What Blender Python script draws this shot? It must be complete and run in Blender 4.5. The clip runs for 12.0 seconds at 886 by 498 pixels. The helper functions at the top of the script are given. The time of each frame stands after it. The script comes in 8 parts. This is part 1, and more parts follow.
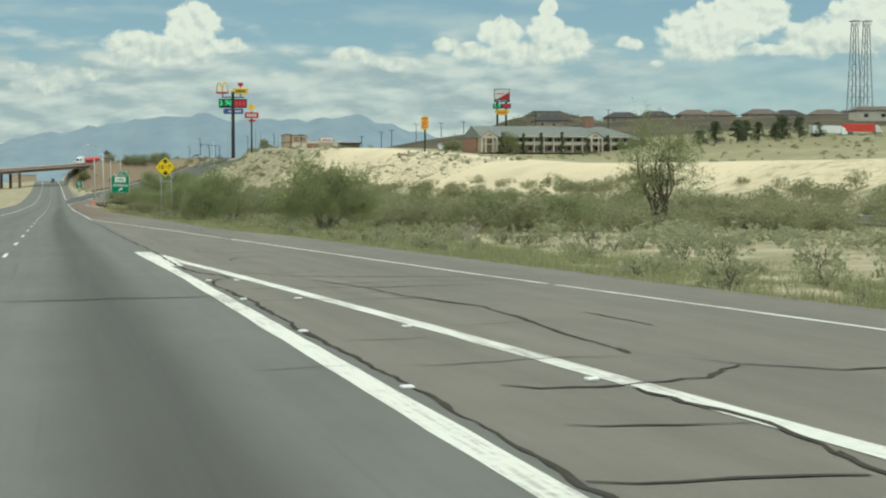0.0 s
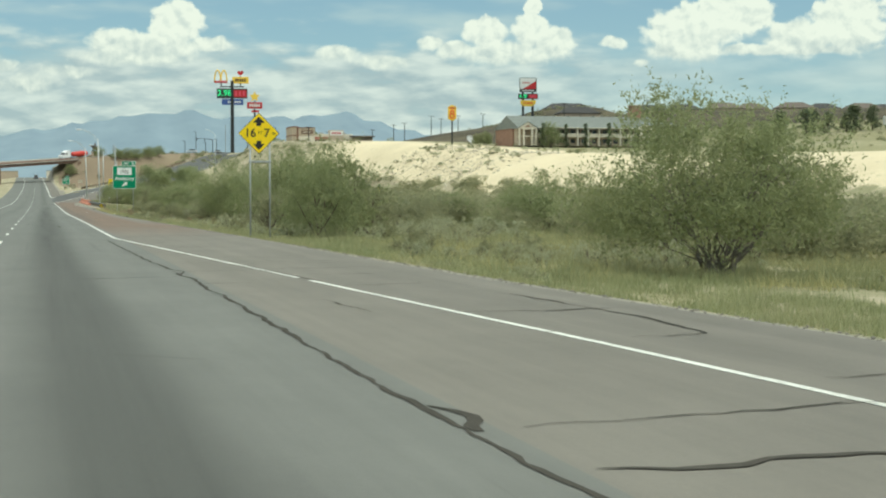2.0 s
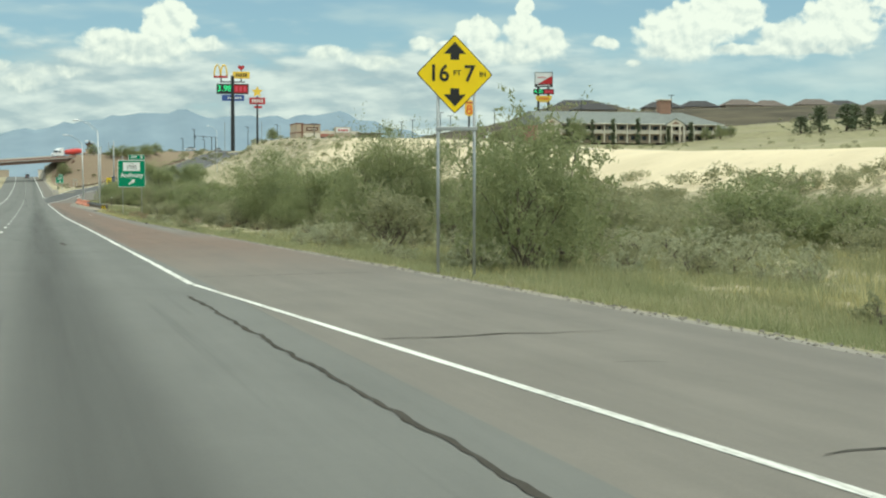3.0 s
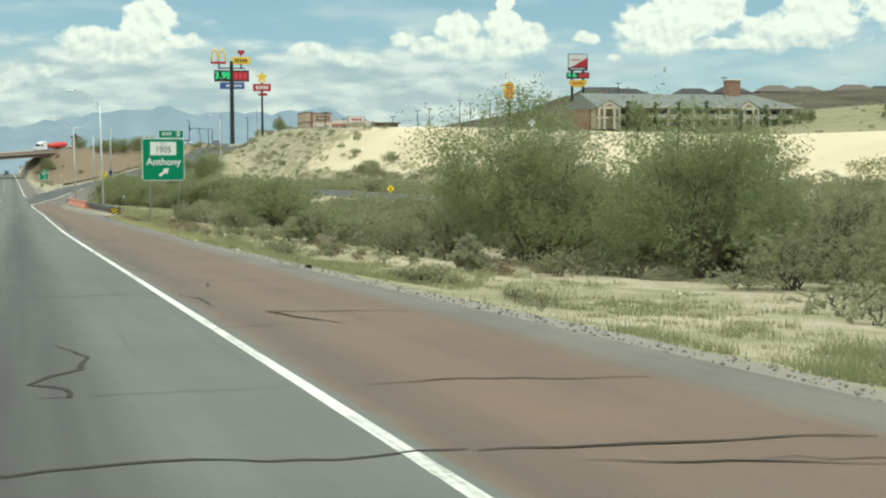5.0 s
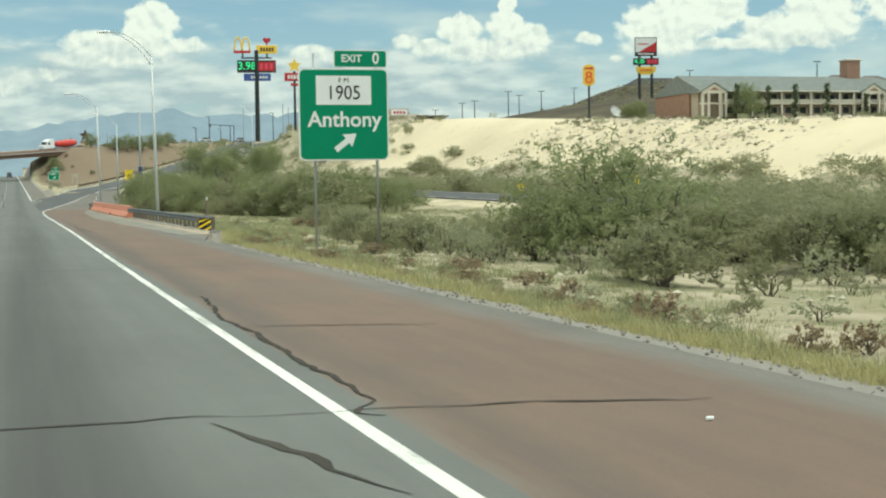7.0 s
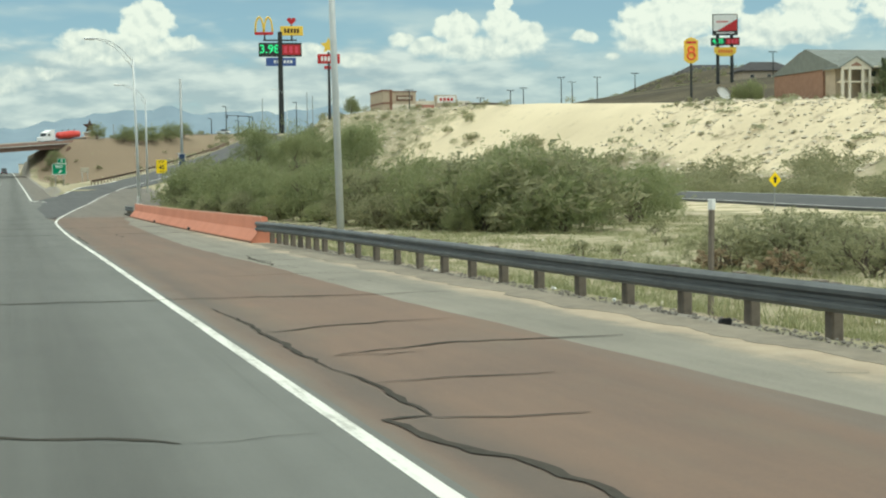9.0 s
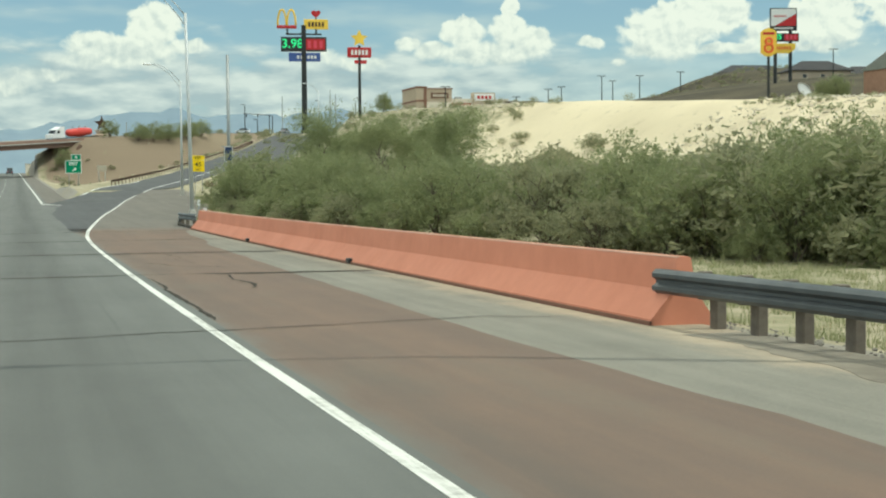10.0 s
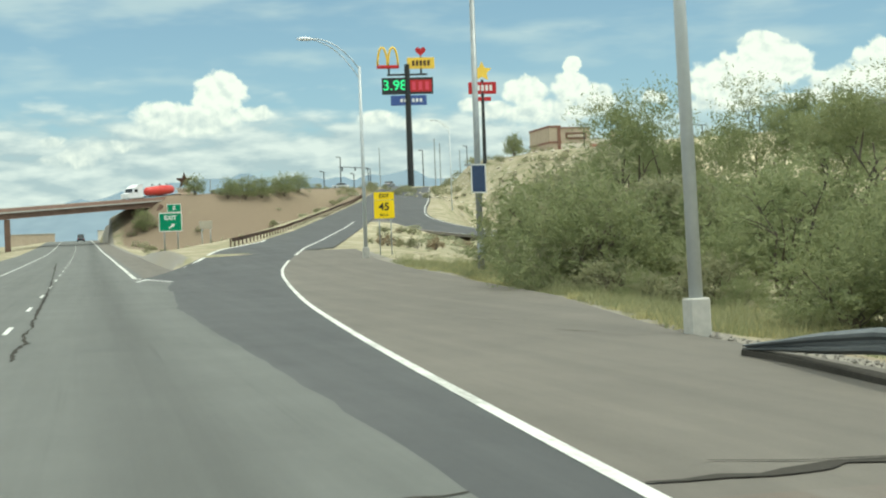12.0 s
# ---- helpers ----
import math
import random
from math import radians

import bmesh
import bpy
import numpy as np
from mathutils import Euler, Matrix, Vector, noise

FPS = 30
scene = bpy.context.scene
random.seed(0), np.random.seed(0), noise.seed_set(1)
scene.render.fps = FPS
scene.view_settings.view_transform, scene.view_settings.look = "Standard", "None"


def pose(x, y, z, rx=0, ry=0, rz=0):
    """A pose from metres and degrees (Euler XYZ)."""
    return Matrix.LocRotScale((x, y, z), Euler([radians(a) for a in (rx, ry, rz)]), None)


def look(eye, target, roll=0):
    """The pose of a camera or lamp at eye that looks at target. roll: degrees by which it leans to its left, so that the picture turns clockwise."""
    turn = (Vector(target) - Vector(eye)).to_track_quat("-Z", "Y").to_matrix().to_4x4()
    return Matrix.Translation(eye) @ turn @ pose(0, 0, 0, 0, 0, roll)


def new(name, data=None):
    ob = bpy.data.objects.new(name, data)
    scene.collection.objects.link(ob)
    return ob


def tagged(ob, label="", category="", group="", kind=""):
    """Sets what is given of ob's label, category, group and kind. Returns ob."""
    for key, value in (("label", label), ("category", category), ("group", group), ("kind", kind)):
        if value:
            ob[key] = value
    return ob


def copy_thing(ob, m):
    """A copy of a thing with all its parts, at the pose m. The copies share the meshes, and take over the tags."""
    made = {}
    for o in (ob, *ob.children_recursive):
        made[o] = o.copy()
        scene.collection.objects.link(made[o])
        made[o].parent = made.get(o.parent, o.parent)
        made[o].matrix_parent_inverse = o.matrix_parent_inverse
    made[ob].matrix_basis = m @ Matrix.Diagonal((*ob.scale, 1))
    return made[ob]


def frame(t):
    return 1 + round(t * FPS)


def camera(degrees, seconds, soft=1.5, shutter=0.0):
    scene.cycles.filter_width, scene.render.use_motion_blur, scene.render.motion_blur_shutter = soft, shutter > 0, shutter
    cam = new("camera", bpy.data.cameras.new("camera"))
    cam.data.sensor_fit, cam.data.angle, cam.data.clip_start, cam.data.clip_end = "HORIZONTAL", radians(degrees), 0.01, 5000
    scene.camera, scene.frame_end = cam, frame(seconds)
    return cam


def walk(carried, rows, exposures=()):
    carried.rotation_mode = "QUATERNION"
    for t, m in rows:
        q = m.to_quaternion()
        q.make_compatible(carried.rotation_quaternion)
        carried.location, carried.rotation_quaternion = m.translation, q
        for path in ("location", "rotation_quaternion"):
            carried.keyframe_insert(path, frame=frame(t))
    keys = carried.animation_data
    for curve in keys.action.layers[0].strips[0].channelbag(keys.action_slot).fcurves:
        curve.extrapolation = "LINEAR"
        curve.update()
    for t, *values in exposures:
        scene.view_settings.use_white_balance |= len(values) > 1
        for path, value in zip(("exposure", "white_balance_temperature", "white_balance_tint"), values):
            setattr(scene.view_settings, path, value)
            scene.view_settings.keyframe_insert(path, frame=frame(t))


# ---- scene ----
from math import atan2, cos, exp, hypot, pi, sin, sqrt, tan

# ---------- camera and its way along the road ----------
cam = camera(32.53, 12.0, soft=2.1, shutter=0.0)
# seconds, x, y, z, yaw, pitch, roll (degrees)
PATH = [
    (0, -0.011, -3.790, 1.600, -14.237, -2.274, -0.12),
    (0.5, -0.043, 12.223, 1.507, -14.353, -2.326, -0.31),
    (1, -0.069, 28.229, 1.385, -14.552, -2.297, -0.27),
    (1.5, -0.171, 44.202, 1.270, -14.674, -2.267, -0.06),
    (2, -0.191, 60.120, 1.155, -14.837, -2.319, -0.01),
    (2.5, -0.246, 75.952, 1.043, -15.005, -2.331, -0.03),
    (4.5, -0.041, 138.723, 0.756, -15.590, -2.314, -0.10),
    (5, 0.046, 154.370, 0.648, -15.797, -2.476, -0.42),
    (5.5, 0.089, 169.990, 0.487, -15.873, -2.457, -0.57),
    (6, 0.088, 185.548, 0.390, -15.900, -2.435, -0.75),
    (6.5, 0.122, 201.053, 0.220, -15.797, -2.402, -0.69),
    (7, 0.083, 216.570, 0.130, -15.661, -2.402, -0.82),
    (9, 0.219, 279.246, -0.041, -15.794, -2.473, -0.91),
    (9.5, 0.162, 295.046, -0.100, -15.613, -2.344, -0.37),
    (10, 0.120, 310.884, -0.150, -15.610, -2.298, -0.49),
    (10.5, 0.036, 326.719, -0.228, -15.652, -2.388, -0.65),
    (11, 0.057, 342.360, -0.324, -15.436, -2.247, -0.81),
    (11.5, 0.025, 357.844, -0.359, -14.349, -2.046, -1.16),
    (12, -0.052, 373.370, -0.302, -13.107, 0.012, -2.06),
]


def eye_pose(x, y, z, yaw, pitch, roll):
    a, b = radians(yaw), radians(pitch)
    ahead = Vector((-sin(a) * cos(b), cos(a) * cos(b), sin(b)))
    eye = Vector((x, y, z))
    return look(eye, eye + 10 * ahead, roll)


walk(cam, [(t, eye_pose(*p)) for t, *p in PATH], [(0.0, -0.33, 6500, -3), (1.5, -0.19, 6500, -3), (2.5, -0.09, 6500, -3), (4.5, -0.03, 6500, -3), (6.0, -0.05, 6500, -3), (9.5, -0.13, 6500, -3), (11.2, -0.12, 6500, -3), (12.0, 0.05, 6500, -3)])

# ---------- light ----------
SUN_EL, SUN_AZ = 62.0, 118.0  # elevation; azimuth clockwise from +y


def node(nt, kind, ins=(), operation="", use_clamp=False, interpolation_type="", layer_name=""):
    n = nt.nodes.new(kind)
    if operation:
        n.operation = operation
    if use_clamp:
        n.use_clamp = True
    if interpolation_type:
        n.interpolation_type = interpolation_type
    if layer_name:
        n.layer_name = layer_name
    for k, v in dict(ins).items():
        if isinstance(v, bpy.types.NodeSocket):
            nt.links.new(v, n.inputs[k])
        else:
            n.inputs[k].default_value = v
    return n


def math_node(nt, op, a, b=0.0, c=0.0, clamp=False):
    return node(nt, "ShaderNodeMath", {0: a, 1: b, 2: c}, operation=op, use_clamp=clamp).outputs[0]


def mix_rgb(nt, f, a, b, blend="MIX"):
    n = nt.nodes.new("ShaderNodeMix")
    n.data_type, n.blend_type = "RGBA", blend
    for k, v in ((0, f), (6, a), (7, b)):
        if isinstance(v, bpy.types.NodeSocket):
            nt.links.new(v, n.inputs[k])
        else:
            n.inputs[k].default_value = v if k == 0 else ((*v, 1.0) if len(v) == 3 else v)
    return n.outputs[2]


world = bpy.data.worlds.new("sky")
scene.world = world
world.use_nodes = True
wt = world.node_tree
wt.nodes.clear()
sky = wt.nodes.new("ShaderNodeTexSky")
sky.sky_type, sky.sun_disc = "NISHITA", False
sky.sun_elevation, sky.sun_rotation = radians(SUN_EL), radians(SUN_AZ)
sky.air_density, sky.dust_density, sky.ozone_density, sky.altitude = 1.0, 0.6, 2.0, 1150
geo = node(wt, "ShaderNodeTexCoord").outputs["Generated"]
sep = node(wt, "ShaderNodeSeparateXYZ", {0: geo})
flat = math_node(wt, "MAXIMUM", math_node(wt, "SQRT", math_node(wt, "ADD", math_node(wt, "MULTIPLY", sep.outputs[0], sep.outputs[0]), math_node(wt, "MULTIPLY", sep.outputs[1], sep.outputs[1]))), 0.02)
az = math_node(wt, "ARCTAN2", sep.outputs[0], sep.outputs[1])
el = math_node(wt, "DIVIDE", sep.outputs[2], flat)
uv = node(wt, "ShaderNodeCombineXYZ", {0: az, 1: el}).outputs[0]
# cumulus heaps: azimuth, elevation, half width, half height
HEAPS = [(0.087, 0.105, 0.0186, 0.0164), (0.048, 0.091, 0.0205, 0.0127), (0.075, 0.089, 0.0316, 0.0112), (0.106, 0.093, 0.0156, 0.0056), (0.061, 0.084, 0.0447, 0.0067), (0.190, 0.087, 0.0156, 0.0060),
         (0.221, 0.082, 0.0186, 0.0052), (0.251, 0.094, 0.0104, 0.0052), (0.286, 0.101, 0.0149, 0.0112), (0.316, 0.102, 0.0134, 0.0119), (0.332, 0.094, 0.0156, 0.0104), (0.301, 0.087, 0.0409, 0.0097),
         (0.319, 0.117, 0.0060, 0.0060), (0.268, 0.090, 0.0149, 0.0067), (0.371, 0.094, 0.0097, 0.0056), (0.387, 0.081, 0.0060, 0.0033), (0.420, 0.099, 0.0305, 0.0208), (0.447, 0.111, 0.0268, 0.0171),
         (0.411, 0.088, 0.0238, 0.0067), (0.488, 0.094, 0.0231, 0.0134), (0.519, 0.104, 0.0260, 0.0208), (0.481, 0.088, 0.0670, 0.0045), (0.440, 0.124, 0.0156, 0.0097), (-0.006, 0.066, 0.0223, 0.0074),
         (-0.020, 0.077, 0.0112, 0.0045), (0.015, 0.074, 0.0223, 0.0052), (0.60, 0.11, 0.06, 0.03), (0.80, 0.12, 0.10, 0.05)]
puff = {"Detail": 5.0, "Roughness": 0.52}
# billows: the noise bends the outline of the lobes, and its slope gives their light
warp = node(wt, "ShaderNodeTexNoise", {"Vector": uv, "Scale": 55.0, "Detail": 3.0, "Roughness": 0.5}).outputs[1]
bent = node(wt, "ShaderNodeVectorMath", {0: warp, 1: (0.011, 0.008, 0.0), 2: uv}, operation="MULTIPLY_ADD").outputs[0]
bsep = node(wt, "ShaderNodeSeparateXYZ", {0: bent}).outputs
baz = math_node(wt, "SUBTRACT", bsep[0], 0.0055)
bel = math_node(wt, "SUBTRACT", bsep[1], 0.004)
n_big = node(wt, "ShaderNodeTexNoise", {"Vector": bent, "Scale": 95.0, **puff}).outputs[0]
lit = node(wt, "ShaderNodeMapping", {0: bent, 1: (0.0022, 0.0040, 0.0)}).outputs[0]
n_lit = node(wt, "ShaderNodeTexNoise", {"Vector": lit, "Scale": 95.0, **puff}).outputs[0]
heap = None
for ha, he, hw, hh in HEAPS:
    # domed lobes over a soft flat base
    da = math_node(wt, "MULTIPLY", math_node(wt, "SUBTRACT", baz, ha), 1 / hw)
    dv = math_node(wt, "MULTIPLY", math_node(wt, "SUBTRACT", bel, he), 1 / hh)
    d = math_node(wt, "ADD", math_node(wt, "MULTIPLY", da, da), math_node(wt, "MULTIPLY", dv, dv))
    d = math_node(wt, "SUBTRACT", 1.0, d)
    heap = d if heap is None else math_node(wt, "SMOOTH_MAX", heap, d, 0.2)
edge = math_node(wt, "ADD", heap, math_node(wt, "MULTIPLY_ADD", n_big, 1.5, -0.62))
# crisp tops, bases that melt into the haze
foot = node(wt, "ShaderNodeMapRange", {0: el, 1: 0.078, 2: 0.104}).outputs[0]
cum = math_node(wt, "DIVIDE", edge, math_node(wt, "MULTIPLY_ADD", foot, -0.75, 1.15))
cum = node(wt, "ShaderNodeMapRange", {0: cum, 1: 0.0, 2: 1.0}, interpolation_type="SMOOTHSTEP").outputs[0]
# a grey-white bank of broken cloud low over the land
st = node(wt, "ShaderNodeMapping", {0: uv, 3: (11.0, 34.0, 1.0)}).outputs[0]
n_st = node(wt, "ShaderNodeTexNoise", {"Vector": st, "Scale": 2.0, "Detail": 4.0, "Roughness": 0.5}).outputs[0]
st_up = node(wt, "ShaderNodeMapping", {0: st, 1: (0.06, 0.16, 0.0)}).outputs[0]
n_up2 = node(wt, "ShaderNodeTexNoise", {"Vector": st_up, "Scale": 2.0, "Detail": 4.0, "Roughness": 0.5}).outputs[0]
low = node(wt, "ShaderNodeMapRange", {0: el, 1: 0.120, 2: 0.060}, interpolation_type="SMOOTHSTEP").outputs[0]
west = node(wt, "ShaderNodeMapRange", {0: az, 1: 0.44, 2: 0.28}, interpolation_type="SMOOTHSTEP").outputs[0]
bank = node(wt, "ShaderNodeMapRange", {0: math_node(wt, "MULTIPLY_ADD", low, 0.55, n_st), 1: 0.62, 2: 0.98}, interpolation_type="SMOOTHSTEP").outputs[0]
bank = math_node(wt, "MULTIPLY", bank, math_node(wt, "MULTIPLY_ADD", west, 0.62, 0.30))
# thin high veil
ve = node(wt, "ShaderNodeMapping", {0: uv, 3: (4.0, 16.0, 1.0), 1: (3.1, 1.7, 0.0)}).outputs[0]
n_ve = node(wt, "ShaderNodeTexNoise", {"Vector": ve, "Scale": 2.2, "Detail": 4.0, "Roughness": 0.5}).outputs[0]
veil = math_node(wt, "MULTIPLY", node(wt, "ShaderNodeMapRange", {0: n_ve, 1: 0.46, 2: 0.72}, interpolation_type="SMOOTHSTEP").outputs[0], 0.55)
SKY_GAIN = 0.10
clear = node(wt, "ShaderNodeVectorMath", {0: sky.outputs[0], 1: (SKY_GAIN * 0.84, SKY_GAIN * 0.98, SKY_GAIN * 1.0)}, operation="MULTIPLY").outputs[0]
# cloud brightness: heaps are bright on top, greyer at the foot
relief = math_node(wt, "MULTIPLY", math_node(wt, "SUBTRACT", n_big, n_lit), 2.2)
tone = math_node(wt, "ADD", math_node(wt, "MULTIPLY_ADD", foot, 0.55, 0.42), relief, clamp=True)
cum_col = mix_rgb(wt, tone, (0.58, 0.67, 0.68), (0.98, 1.01, 0.92))
bank_tone = math_node(wt, "ADD", math_node(wt, "MULTIPLY", math_node(wt, "SUBTRACT", n_st, n_up2), 2.6), math_node(wt, "MULTIPLY_ADD", n_st, 1.8, -0.45), clamp=True)
bank_col = mix_rgb(wt, bank_tone, (0.47, 0.57, 0.61), (0.80, 0.86, 0.83))
hazy = mix_rgb(wt, node(wt, "ShaderNodeMapRange", {0: el, 1: 0.30, 2: 0.05, 3: 0.12, 4: 0.38}).outputs[0], clear, (0.51, 0.69, 0.76))
c1 = mix_rgb(wt, veil, hazy, (0.68, 0.78, 0.77))
c2 = mix_rgb(wt, bank, c1, bank_col)
c3 = mix_rgb(wt, cum, c2, cum_col)
# broken cloud overhead and behind, added out of view and brightened to fill shade
n_up = node(wt, "ShaderNodeTexNoise", {"Vector": geo, "Scale": 3.2, "Detail": 6.0, "Roughness": 0.55}).outputs[0]
up = node(wt, "ShaderNodeMapRange", {0: n_up, 1: 0.44, 2: 0.56}, interpolation_type="SMOOTHSTEP").outputs[0]
up = math_node(wt, "MULTIPLY", up, node(wt, "ShaderNodeMapRange", {0: el, 1: 0.19, 2: 0.34}, interpolation_type="SMOOTHSTEP").outputs[0])
up_col = mix_rgb(wt, node(wt, "ShaderNodeMapRange", {0: n_up, 1: 0.5, 2: 0.75}).outputs[0], (2.45, 2.42, 2.2), (1.7, 1.72, 1.66))
c3 = mix_rgb(wt, up, c3, up_col)
bg = node(wt, "ShaderNodeBackground", {0: c3, 1: 1.0})
node(wt, "ShaderNodeOutputWorld", {0: bg.outputs[0]})

sun_data = bpy.data.lights.new("sun", "SUN")
sun_data.energy, sun_data.angle, sun_data.color = 2.12, radians(0.5), (1.0, 0.955, 0.88)
sun = new("sun", sun_data)
sun.matrix_world = look((60 * sin(radians(SUN_AZ)), 60 * cos(radians(SUN_AZ)), 60 * tan(radians(SUN_EL))), (0, 0, 0))


# ---------- materials ----------
def material(name):
    m = bpy.data.materials.new(name)
    m.use_nodes = True
    nt = m.node_tree
    nt.nodes.clear()
    b = nt.nodes.new("ShaderNodeBsdfPrincipled")
    o = nt.nodes.new("ShaderNodeOutputMaterial")
    nt.links.new(b.outputs[0], o.inputs[0])
    return m, nt, b


def surface(name, col, col2=None, rough=0.8, metal=0.0, grain=8.0, stain=0.7, bump=0.1, bump_scale=60.0, vary=0.12, rough_var=0.1, spec=0.3):
    """Colour with grain and stains at two scales, plus fine relief, in metres of the object."""
    m, nt, b = material(name)
    pos = node(nt, "ShaderNodeTexCoord").outputs["Object"]
    col2 = col2 or tuple(c * (1 - vary * 2) for c in col)
    n1 = node(nt, "ShaderNodeTexNoise", {"Vector": pos, "Scale": grain, "Detail": 6.0, "Roughness": 0.65}).outputs[0]
    n2 = node(nt, "ShaderNodeTexNoise", {"Vector": pos, "Scale": stain, "Detail": 4.0}).outputs[0]
    f = node(nt, "ShaderNodeMapRange", {0: math_node(nt, "ADD", math_node(nt, "MULTIPLY", n1, 0.5), math_node(nt, "MULTIPLY", n2, 0.5)), 1: 0.34, 2: 0.66}).outputs[0]
    c = mix_rgb(nt, f, col, col2)
    rnd = node(nt, "ShaderNodeObjectInfo").outputs["Random"]
    c = mix_rgb(nt, 1.0, c, node(nt, "ShaderNodeCombineColor", {k: math_node(nt, "MULTIPLY_ADD", rnd, vary, 1 - vary / 2) for k in range(3)}).outputs[0], "MULTIPLY")
    nt.links.new(c, b.inputs["Base Color"])
    b.inputs["Metallic"].default_value = metal
    b.inputs["Specular IOR Level"].default_value = spec
    nt.links.new(math_node(nt, "MULTIPLY_ADD", n2, rough_var * 2, rough - rough_var, clamp=True), b.inputs["Roughness"])
    if bump:
        nb = node(nt, "ShaderNodeTexNoise", {"Vector": pos, "Scale": bump_scale, "Detail": 3.0}).outputs[0]
        bp = node(nt, "ShaderNodeBump", {"Height": nb, "Strength": bump, "Distance": 0.02})
        nt.links.new(bp.outputs[0], b.inputs["Normal"])
    return m


def wear_noise(nt, pos, scale, detail=4.0, stretch=(1.0, 1.0, 1.0), rough=0.6):
    v = node(nt, "ShaderNodeMapping", {0: pos, 3: stretch}).outputs[0]
    return node(nt, "ShaderNodeTexNoise", {"Vector": v, "Scale": scale, "Detail": detail, "Roughness": rough}).outputs[0]


def ramp_of(nt, v, lo, hi, a=0.0, b=1.0):
    return node(nt, "ShaderNodeMapRange", {0: v, 1: lo, 2: hi, 3: a, 4: b}, interpolation_type="SMOOTHSTEP").outputs[0]


def asphalt_tone(nt, pos, col, dark, fine, shift=0.0):
    """Aggregate speckle, blotches and long wear streaks between two tones; also gives the speckle and the streaks."""
    if shift:
        pos = node(nt, "ShaderNodeMapping", {0: pos, 1: (shift, shift * 7, 0)}).outputs[0]
    speck = wear_noise(nt, pos, 38.0, 3.0, rough=0.75)
    blotch = wear_noise(nt, pos, 1.1, 5.0, (1.0, 0.35, 1.0), 0.65)
    patch = wear_noise(nt, pos, 0.2, 5.0)
    lines = wear_noise(nt, pos, 1.0, 5.0, (1.6, 0.03, 1.0), 0.65)
    f = math_node(nt, "ADD", math_node(nt, "MULTIPLY_ADD", patch, 0.9, -0.45), math_node(nt, "MULTIPLY_ADD", lines, 1.3, -0.65))
    f = math_node(nt, "ADD", f, math_node(nt, "MULTIPLY_ADD", blotch, 0.9, -0.45))
    f = math_node(nt, "ADD", f, math_node(nt, "MULTIPLY_ADD", speck, fine * 2, 0.5 - fine), clamp=True)
    return mix_rgb(nt, f, dark, col), speck, lines, blotch


def finish_asphalt(nt, b, c, speck):
    nt.links.new(c, b.inputs["Base Color"])
    b.inputs["Roughness"].default_value = 0.82
    b.inputs["Specular IOR Level"].default_value = 0.25
    bp = node(nt, "ShaderNodeBump", {"Height": speck, "Strength": 0.3, "Distance": 0.01})
    nt.links.new(bp.outputs[0], b.inputs["Normal"])


def pavement(name, col, dark, streak=0.0, fine=0.25, newer=None, dirt=False):
    """Worn asphalt; with streak, rubber and oil darken the wheel tracks of the lane."""
    m, nt, b = material(name)
    pos = node(nt, "ShaderNodeTexCoord").outputs["Object"]
    c, speck, lines, blotch = asphalt_tone(nt, pos, col, dark, fine)
    xyz = node(nt, "ShaderNodeSeparateXYZ", {0: pos}).outputs
    if newer:
        c2 = asphalt_tone(nt, pos, newer[0], newer[1], fine, 3.3)[0]
        c = mix_rgb(nt, ramp_of(nt, math_node(nt, "MULTIPLY_ADD", blotch, 14.0, xyz[1]), 96, 176), c, c2)
    if streak:
        mid = math_node(nt, "MULTIPLY_ADD", ramp_of(nt, xyz[1], 20, 110), -0.5, 0.65)
        mid = math_node(nt, "MULTIPLY_ADD", ramp_of(nt, xyz[1], 180, 290), 0.35, mid)
        off = math_node(nt, "SUBTRACT", xyz[0], mid)
        w = ramp_of(nt, math_node(nt, "ABSOLUTE", off), 0.15, 1.05, 1.0, 0.0)
        far_lane = ramp_of(nt, math_node(nt, "ABSOLUTE", math_node(nt, "ADD", off, 3.7)), 0.15, 0.9, 0.3, 0.0)
        w = math_node(nt, "MULTIPLY", math_node(nt, "ADD", w, far_lane), math_node(nt, "MULTIPLY_ADD", lines, 1.3, streak - 0.65), clamp=True)
        w = math_node(nt, "MULTIPLY", w, ramp_of(nt, xyz[1], 200, 330, 1.0, 0.55))
        c = mix_rgb(nt, w, c, tuple(k * 0.55 for k in dark))
        thin = wear_noise(nt, pos, 1.0, 3.0, (5.0, 0.05, 1.0))
        c = mix_rgb(nt, ramp_of(nt, thin, 0.62, 0.78, 0.0, 0.4), c, tuple(k * 0.6 for k in dark))
    if dirt:  # soil washed in from the verge
        far_out = math_node(nt, "MULTIPLY_ADD", blotch, 1.6, math_node(nt, "MULTIPLY_ADD", speck, 0.5, math_node(nt, "ADD", xyz[0], -1.05)))
        soil = mix_rgb(nt, wear_noise(nt, pos, 3.0, 6.0), (0.27, 0.215, 0.155), (0.46, 0.39, 0.29))
        c = mix_rgb(nt, math_node(nt, "MULTIPLY", ramp_of(nt, far_out, 6.9, 7.6), ramp_of(nt, xyz[1], 338, 350, 1.0, 0.3)), c, soil)
    finish_asphalt(nt, b, c, speck)
    return m


